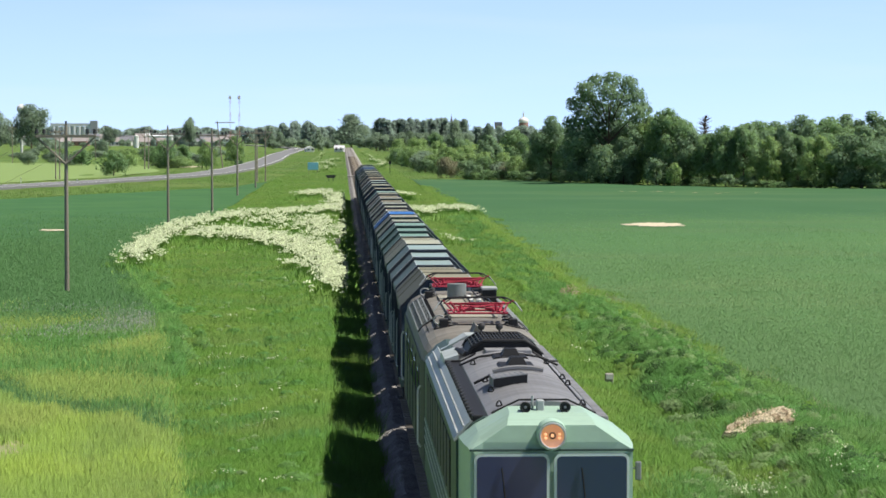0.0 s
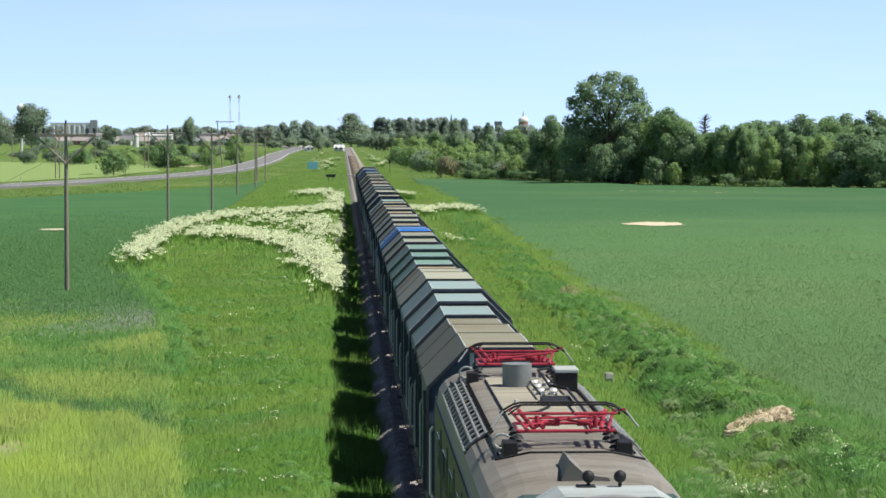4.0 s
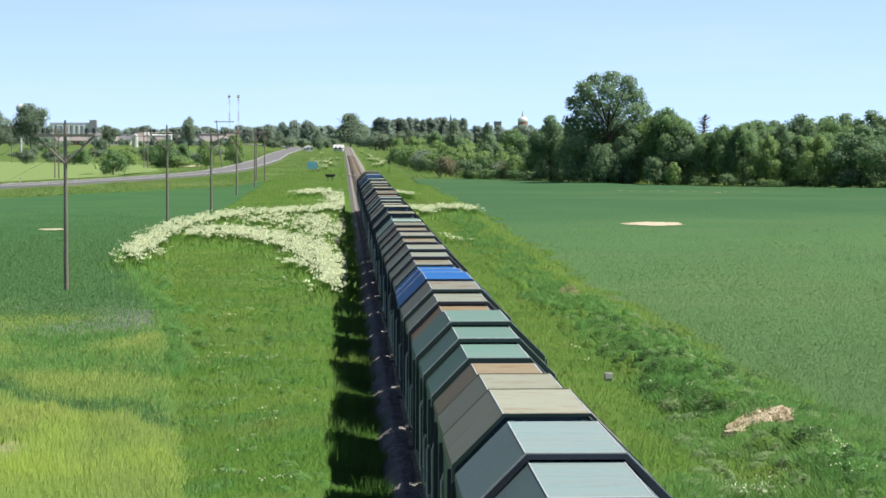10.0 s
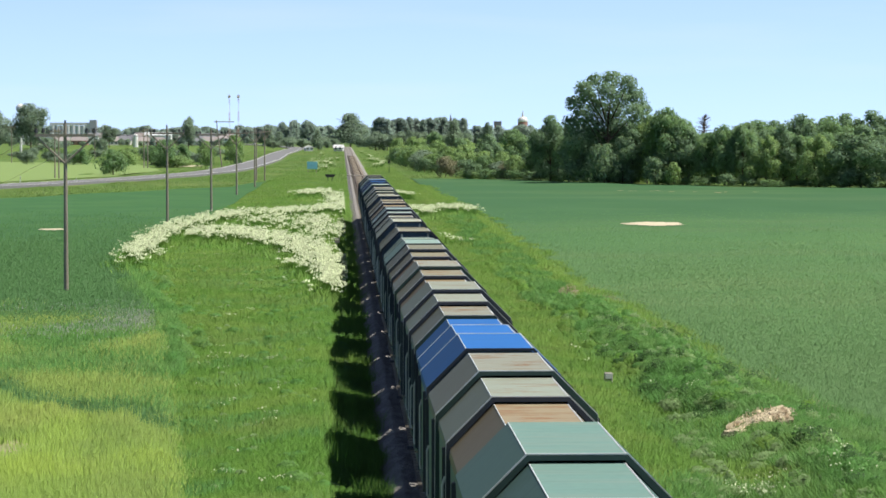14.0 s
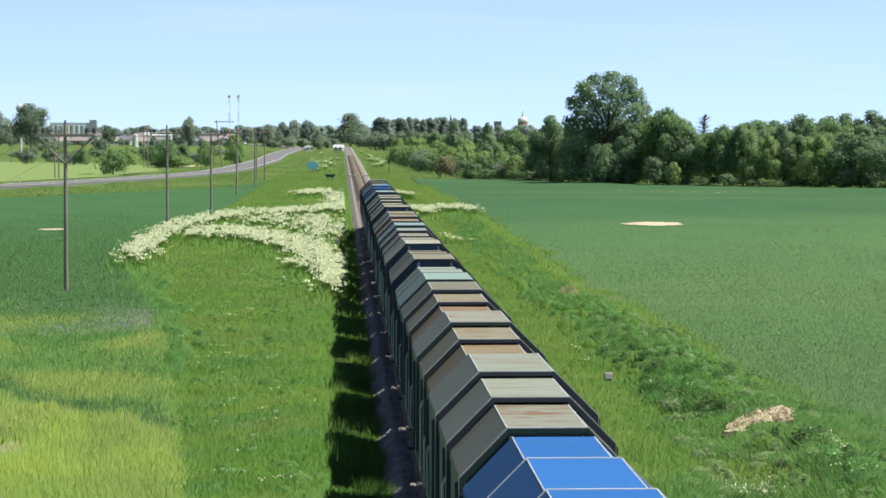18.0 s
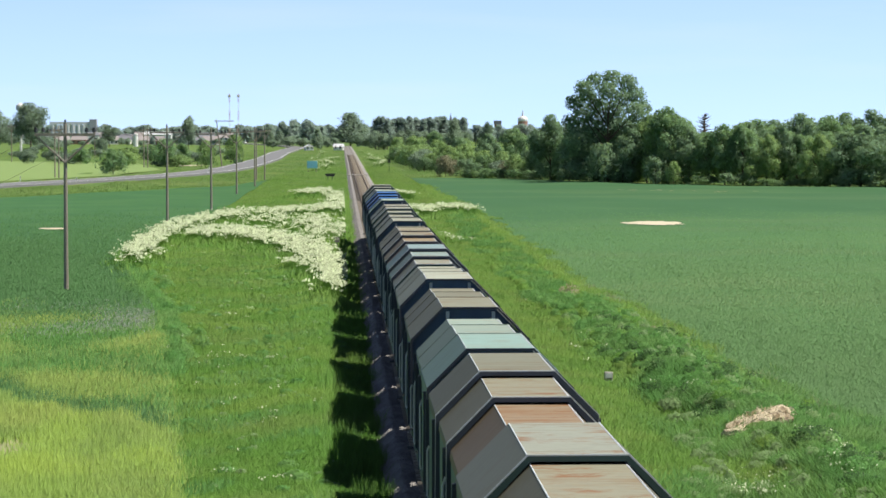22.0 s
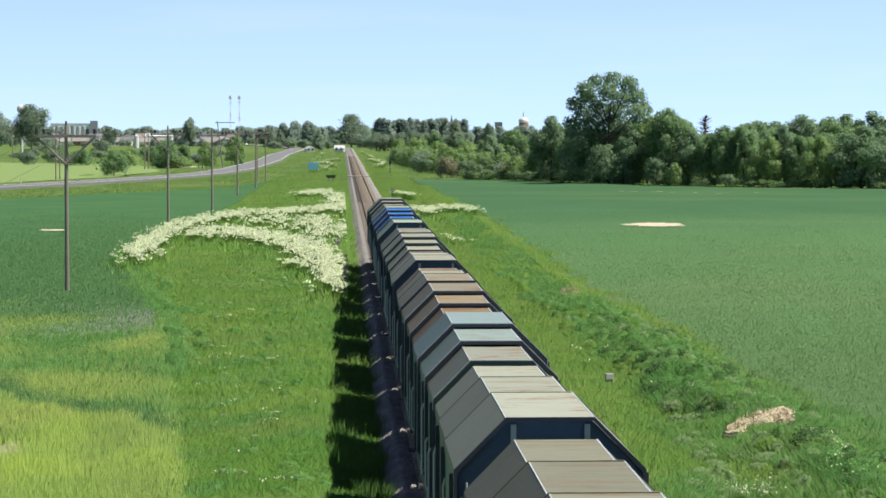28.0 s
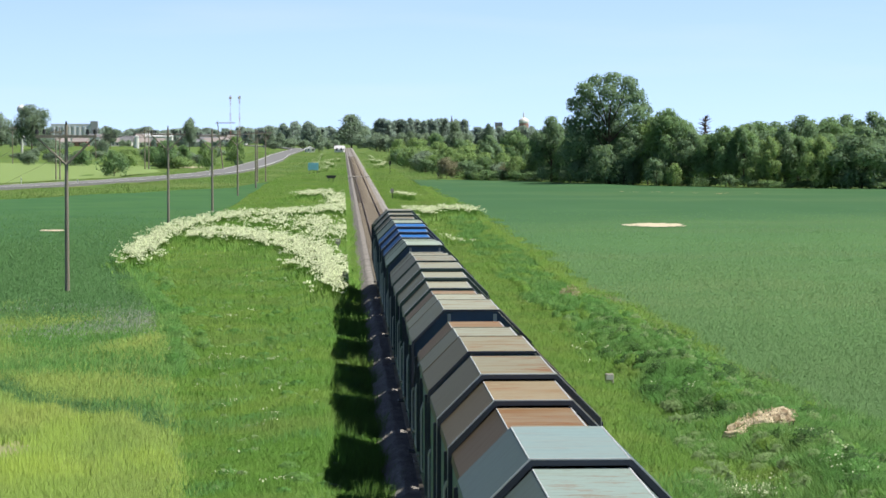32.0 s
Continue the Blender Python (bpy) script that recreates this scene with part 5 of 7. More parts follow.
blades("violet_bloom", x, y, 0.10 + 0.12 * rng.random(len(x)), 0.030 + 0.00010 * y, M["violet"], "haze of grey-violet flowering plants in the strip", "wild flowers", 0.4, 0.09)
x, y = spread_points(200000, 105, 360, lambda y: -0.15 * y - 5, lambda y: left_bound(y), 1.8)
k = (y > 127 + rng.normal(0, 4.0, len(x)) + 8 * (patchy(x, y, 0.5, 61) - 0.5)) & (rng.random(len(x)) < np.clip((300 - y) / 150, 0, 1))
x, y = x[k], y[k]
blades("dark_cereal", x, y, 0.06 + 0.12 * rng.random(len(x)), 0.03 + 0.00016 * y, M["dark_blade"], "dense dark green cereal plants", "crop", 0.3, 0.10)


def umbels(name, line, width, n, label, tall=(0.75, 1.15), seed=1, size=(0.022, 0.048), deep=1.5):
    """Cow parsley along a line: green stems, flat white flower heads at uneven heights."""
    r = np.random.default_rng(seed)
    p = np.array(line, float)
    seg = np.linalg.norm(np.diff(p, axis=0) * np.array([3.0, 1.0]), axis=1)
    cum = np.concatenate([[0], np.cumsum(seg)]) / seg.sum()
    m = max(20, n // 9)                      # plants; each carries about nine flower heads
    u = r.random(m)
    px = np.interp(u, cum, p[:, 0]) + r.normal(0, width * 0.30, m)
    py = np.interp(u, cum, p[:, 1]) + r.normal(0, width * deep, m)
    own = r.integers(0, m, n)
    x, y = px[own] + r.normal(0, 0.13, n), py[own] + r.normal(0, 0.16, n)
    lift = (r.random(m) * 0.7)[own] + 0.3 * r.random(n)
    k = (x < -2.9 if x.mean() < 0 else x > 3.1) & (patchy(x * 1.5, y, 1.3, seed + 50) > 0.30 + 0.34 * r.random(n))
    x, y, lift = x[k], y[k], lift[k]
    n = len(x)
    z = ground_height(x, y) + tall[0] + (tall[1] - tall[0]) * lift
    rad = size[0] + size[1] * r.random(n) ** 2
    # each head: a shallow six-sided dish
    a = np.arange(6) * math.tau / 6
    tilt = r.normal(0, 0.5, (n, 2)) + np.array([0, 0.45])
    v = np.empty((n, 6, 3))
    v[:, :, 0] = x[:, None] + rad[:, None] * np.cos(a)
    v[:, :, 1] = y[:, None] + rad[:, None] * np.sin(a)
    v[:, :, 2] = z[:, None] + rad[:, None] * (np.cos(a) * tilt[:, :1] + np.sin(a) * tilt[:, 1:])
    soft = r.normal(0, 0.25, (n, 3)) + np.array([0.1, -0.25, 1.0])
    soft /= np.linalg.norm(soft, axis=1)[:, None]
    heads = raw_mesh("flower_heads", v.reshape(-1, 3), np.arange(n * 6).reshape(-1, 6), M["umbel"], np.repeat(soft, 6, 0))
    root = empty(name, pose(0, 0, 0), label, "wild flowers")
    ob = new("flower_heads", heads)
    ob.parent = root
    sx = np.stack([np.stack([x - 0.006, y, ground_height(x, y)], 1), np.stack([x + 0.006, y, ground_height(x, y)], 1), np.stack([x, y, z - 0.01], 1)], 1)
    st = new("stems", raw_mesh("stems", sx.reshape(-1, 3), np.arange(n * 3).reshape(-1, 3), M["grass"]))
    st.parent = root
    if n > 3000:                             # tall leafy growth under the flowers
        m = int(n * 0.8)
        pick = r.integers(0, n, m)
        gx, gy = x[pick] + r.normal(0, 0.3, m), y[pick] + r.normal(-0.4, 1.6, m)
        gz, gh = ground_height(gx, gy), 0.20 + 0.38 * r.random(m)
        w = 0.03 + 0.00012 * gy
        g = np.stack([np.stack([gx - w, gy, gz], 1), np.stack([gx + w, gy, gz], 1), np.stack([gx + r.normal(0, 0.2, m), gy + r.normal(0, 0.2, m), gz + gh], 1)], 1)
        up_ = r.normal(0, 0.3, (m, 3)) + np.array([0.1, -0.2, 1.0])
        up_ /= np.linalg.norm(up_, axis=1)[:, None]
        lv = new("leaves", raw_mesh("leaves", g.reshape(-1, 3), np.arange(m * 3).reshape(-1, 3), M["grass"], np.repeat(up_, 3, 0)))
        lv.parent = root
    root["kind"] = "stuff"


umbels("cow_parsley", [(-17.3, 174), (-18.8, 201), (-18.2, 228), (-15.9, 259), (-11.3, 263), (-7.3, 270), (-4.3, 282)], 2.0, 46000,
       "dense bank of white cow parsley beside the field", seed=11, deep=2.8)
umbels("cow_parsley", [(-16.1, 214), (-13.2, 217), (-10.5, 208), (-7.4, 194), (-5.3, 178), (-3.9, 156), (-3.5, 140)], 1.8, 56000,
       "dense curving drift of white cow parsley by the track", seed=12, deep=2.9)
umbels("cow_parsley", [(-12.3, 244), (-8.9, 244), (-5.1, 231), (-3.6, 200)], 4.6, 15000, "loose white cow parsley among green stems", seed=13)
umbels("cow_parsley", [(-8.7, 341), (-7, 368), (-3.9, 335), (-3.5, 264)], 3.0, 16000, "scattered white cow parsley beside the ballast", seed=14)
umbels("cow_parsley", [(4.4, 284), (6.1, 268), (9.5, 290), (10.7, 270)], 2.3, 9000, "white cow parsley bank on the field side", seed=15)
umbels("cow_parsley", [(4.2, 352), (6.5, 340)], 1.4, 1500, "small white patch of cow parsley", seed=16)
umbels("cow_parsley", [(5.1, 214), (7.0, 200)], 1.2, 260, "thin white cow parsley in the verge", (0.5, 0.9), seed=17)
umbels("cow_parsley", [(-11.5, 1015), (-10.8, 660), (-5.5, 560)], 2.0, 1600, "far white drift of cow parsley along the line", seed=18)
umbels("cow_parsley", [(-9.5, 560), (-6.0, 640), (-8.5, 720), (-5.0, 800)], 2.6, 2600, "broken white drifts of cow parsley in the far verge", seed=25)
umbels("cow_parsley", [(5.0, 620), (9.0, 700), (5.0, 780)], 2.4, 1800, "broken white drifts of cow parsley beyond the field", seed=26)
umbels("cow_parsley", [(5.0, 1070), (8.2, 682)], 1.5, 800, "far white drift of cow parsley by the line", seed=19)
umbels("cow_parsley", [(-5, 66), (-9, 110), (-6, 150), (-12, 180)], 3.4, 700, "single small white flowers in the verge", (0.3, 0.6), seed=20, size=(0.012, 0.016))
umbels("cow_parsley", [(6, 62), (10, 70), (8, 90), (6, 130)], 2.5, 260, "single small white flowers near the ditch", (0.3, 0.7), seed=21, size=(0.012, 0.018))

umbels("cow_parsley", [(7.2, 63.0), (7.7, 64.0)], 0.7, 420, "small clump of white cow parsley on the bank", (0.35, 0.7), seed=22, size=(0.010, 0.014))
umbels("cow_parsley", [(9.7, 62.4), (10.3, 63.2)], 0.7, 300, "small clump of white cow parsley by the ditch", (0.35, 0.7), seed=23, size=(0.010, 0.014))
umbels("cow_parsley", [(-6.1, 168), (-7.3, 172)], 0.8, 300, "small white tuft of cow parsley in the verge", (0.5, 0.8), seed=24)


def weeds(name, spots, label, mat, seed):
    """Leafy weed clumps: each a low dome of broad leaves."""
    r = np.random.default_rng(seed)
    vs, ns = [], []
    for x, y, w, hh in spots:
        k = int(440 * w * max(0.6, min(1.0, 110 / y)))
        d = r.normal(size=(k, 3))
        d[:, 2] = np.abs(d[:, 2]) + 0.1
        d /= np.linalg.norm(d, axis=1)[:, None]
        c = d * (0.55 + 0.5 * r.random(k))[:, None] * np.array([w / 2, w / 2, hh])
        c += np.array([x, y, float(ground_height(np.array(x), np.array(y)))])
        n = d + r.normal(0, 0.5, (k, 3))
        n[:, 1] = -np.abs(n[:, 1])
        n /= np.linalg.norm(n, axis=1)[:, None]
        t1 = np.cross(n, r.normal(size=(k, 3)))
        t1 /= np.linalg.norm(t1, axis=1)[:, None]
        t2 = np.cross(n, t1)
        s = (0.02 + 0.04 * r.random(k))[:, None]
        vs.append(np.stack([c - t1 * s, c - t2 * s * 0.6, c + t1 * s, c + t2 * s * 0.6], 1).reshape(-1, 3))
        soft = d + np.array([0, 0, 0.8])
        soft /= np.linalg.norm(soft, axis=1)[:, None]
        ns.append(np.repeat(soft, 4, 0))
    p = np.concatenate(vs)
    ob = new(name, raw_mesh(name, p, np.arange(len(p)).reshape(-1, 4), mat, np.concatenate(ns)))
    return tagged(ob, label, "weeds", kind="stuff")


q = random.Random(9)
# Very dark leaves paint in the shade deep in the bank's growth.
M["shade_weed"] = leafy("shade_painted_leaf", (0.05, 0.12, 0.032), (0.08, 0.17, 0.035), island=0.35, scale=0.8, through_share=0.3)
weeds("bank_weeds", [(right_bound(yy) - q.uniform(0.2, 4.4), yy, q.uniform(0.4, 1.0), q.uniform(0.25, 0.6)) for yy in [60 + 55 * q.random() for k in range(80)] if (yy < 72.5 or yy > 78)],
      "tangled weeds painted dark for shade in the hollows of the bank", M["shade_weed"], 13)
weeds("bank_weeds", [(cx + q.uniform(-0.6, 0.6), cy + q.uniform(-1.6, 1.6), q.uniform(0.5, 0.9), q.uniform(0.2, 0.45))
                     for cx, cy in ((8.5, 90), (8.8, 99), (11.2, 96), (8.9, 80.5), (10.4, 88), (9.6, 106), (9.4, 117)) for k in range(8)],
      "tangle of weeds painted dark for shade on the bank", M["shade_weed"], 15)
M["glaucous"] = leafy("grey_green_weed_leaf", (0.21, 0.32, 0.13), (0.21, 0.31, 0.11), island=0.35, scale=0.8, through_share=0.3)
weeds("bank_weeds", [(right_bound(yy) - q.uniform(0.4, 4.0), yy, q.uniform(0.3, 0.8), q.uniform(0.2, 0.5)) for yy in [64 + 60 * q.random() for k in range(120)] if (yy < 71 or yy > 79)],
      "grey-green nettles and thistles along the ditch bank", M["glaucous"], 12)
weeds("bank_weeds", [(right_bound(yy) - q.uniform(0.6, 4.3), yy, q.uniform(0.4, 1.1), q.uniform(0.2, 0.55)) for yy in [62 + 78 * q.random() ** 1.3 for k in range(300)]
                     if (yy < 71 or yy > 80)], "leafy dark green weeds along the ditch bank", M["grass_rank"], 4)
weeds("bank_weeds", [(right_bound(yy) - q.uniform(0.3, 4.6), yy, q.uniform(0.4, 1.0), q.uniform(0.2, 0.5)) for yy in [62 + 120 * q.random() for k in range(130)] if (yy < 71 or yy > 80)],
      "bright leafy weeds along the ditch bank", M["grass"], 5)
weeds("bank_weeds", [(x_, yy, q.uniform(0.3, 0.8), q.uniform(0.15, 0.38)) for yy in [57 + 32 * q.random() for k in range(170)] for x_ in [q.uniform(lush(yy) + 0.4, right_bound(yy) - 3.5)]
                     if (x_ < 7.9 or yy < 71.5 or yy > 79)], "low grey-green weeds spreading below the bank", M["glaucous"], 21)
weeds("verge_weeds", [(q.uniform(left_bound(yy) + 0.5, -2.9), yy, q.uniform(0.2, 0.45), q.uniform(0.10, 0.18)) for yy in [60 + 100 * q.random() for k in range(60)]],
      "pale grey-green weed tufts in the verge grass", M["glaucous"], 14)
weeds("verge_weeds", [(q.uniform(left_bound(yy) + 0.8, -3.0), yy, q.uniform(0.4, 0.9), q.uniform(0.12, 0.24)) for yy in [62 + 110 * q.random() for k in range(100)]],
      "low leafy weeds scattered in the verge grass", M["grass_rank"], 6)
weeds("verge_weeds", [(q.uniform(left_bound(yy) + 0.3, left_bound(yy) + 2.0), yy, q.uniform(0.6, 1.2), q.uniform(0.3, 0.6)) for yy in [100 + 85 * q.random() for k in range(40)]],
      "dark weeds along the verge's edge by the field", M["grass_rank"], 7)

weeds("dry_weeds", [(9.7, 140, 1.1, 0.8), (9.4, 142, 0.7, 0.5), (10.9, 112, 0.4, 0.35)], "withered brown weed stalks on the bank",
      leafy("withered_stalks", (0.30, 0.265, 0.165), (0.27, 0.24, 0.14), island=0.4), 8)


# ---- trees ----
def crown_mesh(seed, height, width, base, lobes, leaves, leaf, mat, shape=1.0, centres=None, rough=0.5):
    """A crown of lobes covered with leaf clumps, uneven in outline."""
    r = np.random.default_rng(seed)
    cs, rs = [], []
    for k in range(lobes):
        t = r.random() ** 0.8
        zc = base + (height - base) * (0.12 + 0.80 * t)
        env = math.sin(math.pi * min(1, (0.18 + 0.82 * t) ** shape)) ** 0.55 * width / 2
        a, d = r.random() * math.tau, math.sqrt(r.random()) * env * 0.82
        cs.append((d * math.cos(a), d * math.sin(a), zc))
        rs.append(width * (0.10 + 0.085 * r.random()) * (1.1 - 0.35 * t))
    if centres:
        cs = [(x, r.uniform(-1, 1) * 0.22 * width, z) for x, z, q in centres]
        rs = [q * 1.04 for x, z, q in centres]
        lobes = len(cs)
    cs, rs = np.array(cs), np.array(rs)
    w = rs ** 2 / (rs ** 2).sum()
    idx = r.choice(lobes, leaves, p=w)
    d = r.normal(size=(leaves, 3))
    d[:, 2] += 0.25
    d /= np.linalg.norm(d, axis=1)[:, None]
    rad = rs[idx] * (0.55 + 0.62 * r.random(leaves))
    c = cs[idx] + d * rad[:, None] * np.array([1, 1, 1.05]) + r.normal(0, 0.5 * leaf, (leaves, 3))
    c[:, 2] = np.clip(c[:, 2], base * 0.6 + 0.1, height)
    n = d + r.normal(0, 0.55, (leaves, 3))
    n /= np.linalg.norm(n, axis=1)[:, None]
    t1 = np.cross(n, r.normal(size=(leaves, 3)))
    t1 /= np.linalg.norm(t1, axis=1)[:, None]
    t2 = np.cross(n, t1)
    s = leaf * (0.45 + 1.0 * r.random(leaves) ** 2)[:, None]
    v = np.stack([c - t1 * s, c - t2 * s * 0.6 + n * s * 0.2, c + t1 * s, c + t2 * s * 0.6 + n * s * 0.2], 1)
    whole = (c - np.array([0, 0, (base + height) / 2])) / np.array([width, width, height - base]) * 2
    if rough < 0.3:                          # normals bent alike to flatten far crowns' shading, as haze would
        soft = d * 0.25 + n * 0.12 + whole * 0.25 + np.array([0.2, -0.4, 0.6])
    else:
        soft = d * 0.70 + n * rough * 0.6 + whole * 0.35 + np.array([0.1, -0.1, 0.35])
    soft /= np.linalg.norm(soft, axis=1)[:, None]
    me = raw_mesh("crown", v.reshape(-1, 3), np.arange(leaves * 4).reshape(-1, 4), mat, np.repeat(soft, 4, 0))
    return me, cs


def trunk_mesh(seed, height, width, base, cs):
    r = random.Random(seed)
    bm = bmesh.new()
    top = height * 0.62
    r0 = max(0.10, height * 0.018)
    pts = [Vector((0, 0, -0.2))]
    for k in range(1, 6):
        pts.append(Vector((r.uniform(-.12, .12) * k * 0.3, r.uniform(-.12, .12) * k * 0.3, top * k / 5)))
    for k, (a, b) in enumerate(zip(pts, pts[1:])):
        rod(bm, a, b, r0 * (1 - 0.15 * k), r0 * (1 - 0.15 * (k + 1)), 8, False)
    for c in cs[: min(len(cs), 14)]:
        c = Vector(c)
        a = pts[min(5, max(1, int(5 * min(1, c.z * 0.6 / top))))]
        rod(bm, a, a.lerp(c, 0.85), r0 * 0.4, r0 * 0.12, 6, False)
    me = bpy.data.meshes.new("trunk")
    bm.to_mesh(me)
    bm.free()
    me.materials.append(M["bark"])
    return me


KINDS = {}


def kind(name, seed, height, width, base, lobes, leaves, leaf, mat, shape=1.0, centres=None):
    rough = 0.15 if mat in ("leaf_far", "leaf_oval") else 0.5
    crown, cs = crown_mesh(seed, height, width, base, lobes, leaves, leaf, M[mat], shape, centres, rough)
    KINDS[name] = (crown, trunk_mesh(seed, height, width, base, cs), height, width)


# the great tree: broad uneven top with sky showing between its boughs
BOUGHS = [(-4.5, 16.8, 1.5), (-2.3, 18.3, 1.4), (0.5, 18.7, 1.6), (3.1, 17.9, 1.5), (-6.0, 14.3, 1.4), (-3.3, 15.2, 1.4), (-0.4, 16.2, 1.7), (2.6, 15.3, 1.5), (5.1, 15.6, 1.6),
          (6.5, 13.3, 1.3), (-4.7, 12.4, 1.5), (-1.5, 13.6, 1.6), (1.3, 12.9, 1.7), (4.2, 12.6, 1.6), (7.1, 10.9, 1.4), (-6.6, 10.6, 1.5), (-3.2, 10.4, 1.8), (0.0, 10.4, 2.0),
          (3.0, 10.0, 1.9), (5.7, 9.4, 1.8), (-5.8, 7.8, 2.0), (-2.2, 7.6, 2.2), (1.6, 7.4, 2.2), (5.0, 6.6, 2.1)]
BOUGHS += [(-6.2, 4.8, 2.2), (-2.6, 4.6, 2.3), (1.4, 4.4, 2.3), (5.2, 3.8, 2.1), (-5.2, 2.2, 2.0), (-1.2, 2.2, 2.2), (2.8, 2.2, 2.2)]
kind("great", 31, 20.3, 15, 0.6, 27, 33000, 0.25, "leaf_dark", 1.0, BOUGHS)
kind("oak", 32, 10, 8, 0.9, 38, 10500, 0.20, "leaf")
kind("ash", 33, 10, 8, 0.4, 36, 10500, 0.20, "leaf_light")
kind("lime", 44, 10, 7, 0.9, 36, 10500, 0.20, "leaf", 0.75)
kind("elm", 34, 10, 8, 0.4, 38, 10500, 0.20, "leaf_dark")
kind("bush", 35, 5, 7, 0.1, 44, 3900, 0.20, "leaf")
kind("shrub", 36, 5, 7, 0.1, 44, 3900, 0.20, "leaf_light")
kind("dark_bush", 40, 5, 7, 0.1, 44, 3900, 0.20, "leaf_dark")
kind("brown_bush", 45, 5, 7, 0.1, 44, 3900, 0.20, "leaf_brown")
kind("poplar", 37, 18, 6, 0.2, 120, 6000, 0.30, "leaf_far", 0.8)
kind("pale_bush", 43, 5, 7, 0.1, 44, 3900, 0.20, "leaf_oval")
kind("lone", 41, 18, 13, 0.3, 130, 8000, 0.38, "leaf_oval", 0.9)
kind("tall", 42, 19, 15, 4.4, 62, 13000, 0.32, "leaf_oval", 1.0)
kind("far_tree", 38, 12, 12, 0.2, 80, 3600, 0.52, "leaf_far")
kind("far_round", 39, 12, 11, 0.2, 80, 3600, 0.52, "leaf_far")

TREE_WORDS = {
    "lime": "slender green tree in the wood's edge",
    "brown_bush": "brownish faded flowering bush beside the field",
    "pale_bush": "scrub bush on rough ground, coloured hazy grey-green",
    "great": "tall spreading broad-leaved tree above the wood's edge", "oak": "leafy green tree at the field's edge",
    "ash": "light green leafy tree at the field's edge", "elm": "dark green leafy tree at the field's edge",
    "bush": "dense green bush beside the field", "shrub": "light green leafy shrub beside the field", "dark_bush": "dense dark green bush beside the field",
    "lone": "full oval tree beside the line, coloured hazy grey-green", "tall": "tall spreading tree with a bare lower trunk",
    "poplar": "tall hazy green poplar near the town", "far_tree": "far hazy green tree on the skyline", "far_round": "far rounded hazy tree on the skyline",
}


def plant(name, x, y, h, w, spin=0.0):
    crown, trunk, h0, w0 = KINDS[name]
    bush = "bush" in name or name == "shrub"
    z = float(ground_height(np.array(float(x)), np.array(float(y))))
    root = empty("bush" if bush else "tree", pose(x, y, z, 0, 0, spin), TREE_WORDS[name], "bush" if bush else "tree",
                 "bushes" if bush else ("far trees" if name in ("lone", "tall", "poplar", "far_tree", "far_round") else "trees at the field"))
    for nm, me in (("trunk", trunk), ("crown", crown)):
        ob = new(nm, me)
        ob.parent = root
        ob.matrix_basis = Matrix.Diagonal((w / w0, w / w0, h / h0, 1))
    return root


R = random.Random(5)
plant("great", 44.7, 447, 20.0, 15.5, 0)
# the wood's edge along the field: kind, x, y, height, width
for name, x, y, h, w in [
        ("elm", 35.6, 463, 12.2, 9.0), ("lime", 38.6, 458, 9.0, 7), ("dark_bush", 43.5, 442, 7, 7), ("elm", 48.4, 442, 9.6, 8), ("ash", 51.2, 443, 12.4, 6.0), ("oak", 54.2, 436, 13.5, 8.6), ("ash", 52.6, 438, 12.0, 7.0), ("oak", 56.6, 437, 11.4, 7.0),
        ("elm", 57.4, 433, 9.6, 7.5), ("oak", 60.2, 429, 9.0, 7), ("oak", 62.6, 426, 10.4, 6.4), ("oak", 65.4, 424, 10.6, 6.6), ("ash", 68.6, 419, 9.0, 5.6), ("elm", 71.8, 421, 10.5, 6.6),
        ("ash", 75.4, 411, 9.0, 6.8), ("lime", 74.0, 420, 8.6, 6), ("elm", 82.6, 409, 10.3, 11.4), ("oak", 91, 412, 10, 10), ("ash", 97, 415, 10, 9)]:
    plant(name, x, y, h, w, R.random() * 360)
for name, x, y, h, w in [
        ("oak", 31.6, 500, 9.8, 7.6), ("elm", 34.4, 474, 8.2, 6.5), ("shrub", 25.3, 500, 5.2, 6), ("shrub", 28.3, 490, 5.2, 6), ("shrub", 22.6, 512, 4.8, 6.5), ("shrub", 20.6, 560, 5.8, 7),
        ("shrub", 23.4, 540, 6.4, 6), ("shrub", 17.8, 590, 5.2, 7), ("ash", 26.5, 600, 7.8, 7), ("shrub", 15.3, 622, 5.6, 7), ("ash", 21.5, 640, 7.2, 6), ("ash", 17.0, 690, 8.2, 7),
        ("shrub", 13.2, 730, 7.2, 7), ("oak", 23.8, 730, 9.0, 7), ("elm", 29.5, 560, 8.6, 7), ("dark_bush", 19.3, 540, 3.6, 4.5), ("shrub", 30.0, 478, 4.6, 5), ("dark_bush", 24.0, 580, 7.6, 5),
        ("ash", 20.0, 720, 7.8, 5), ("elm", 26.8, 520, 6.6, 5)]:
    plant(name, x, y, h, w, R.random() * 360)
for name, x, y, h, w in [
        ("brown_bush", 17.6, 500, 4.2, 4.6), ("brown_bush", 20.0, 505, 3.2, 4), ("brown_bush", 28.8, 480, 3.4, 4.4), ("dark_bush", 22.4, 488, 3.0, 5), ("dark_bush", 15.4, 560, 3.2, 5), ("shrub", 53.9, 427, 4.0, 3.0), ("shrub", 65.8, 418, 3.4, 2.6),
        ("dark_bush", 38.5, 455, 4, 6), ("dark_bush", 46.5, 440, 5, 6), ("dark_bush", 51.5, 433, 5, 6),
        ("shrub", 75.2, 409, 3.0, 4), ("dark_bush", 80.5, 408, 3.2, 7), ("dark_bush", 88, 409, 3.6, 6)]:
    plant(name, x, y, h, w, R.random() * 360)
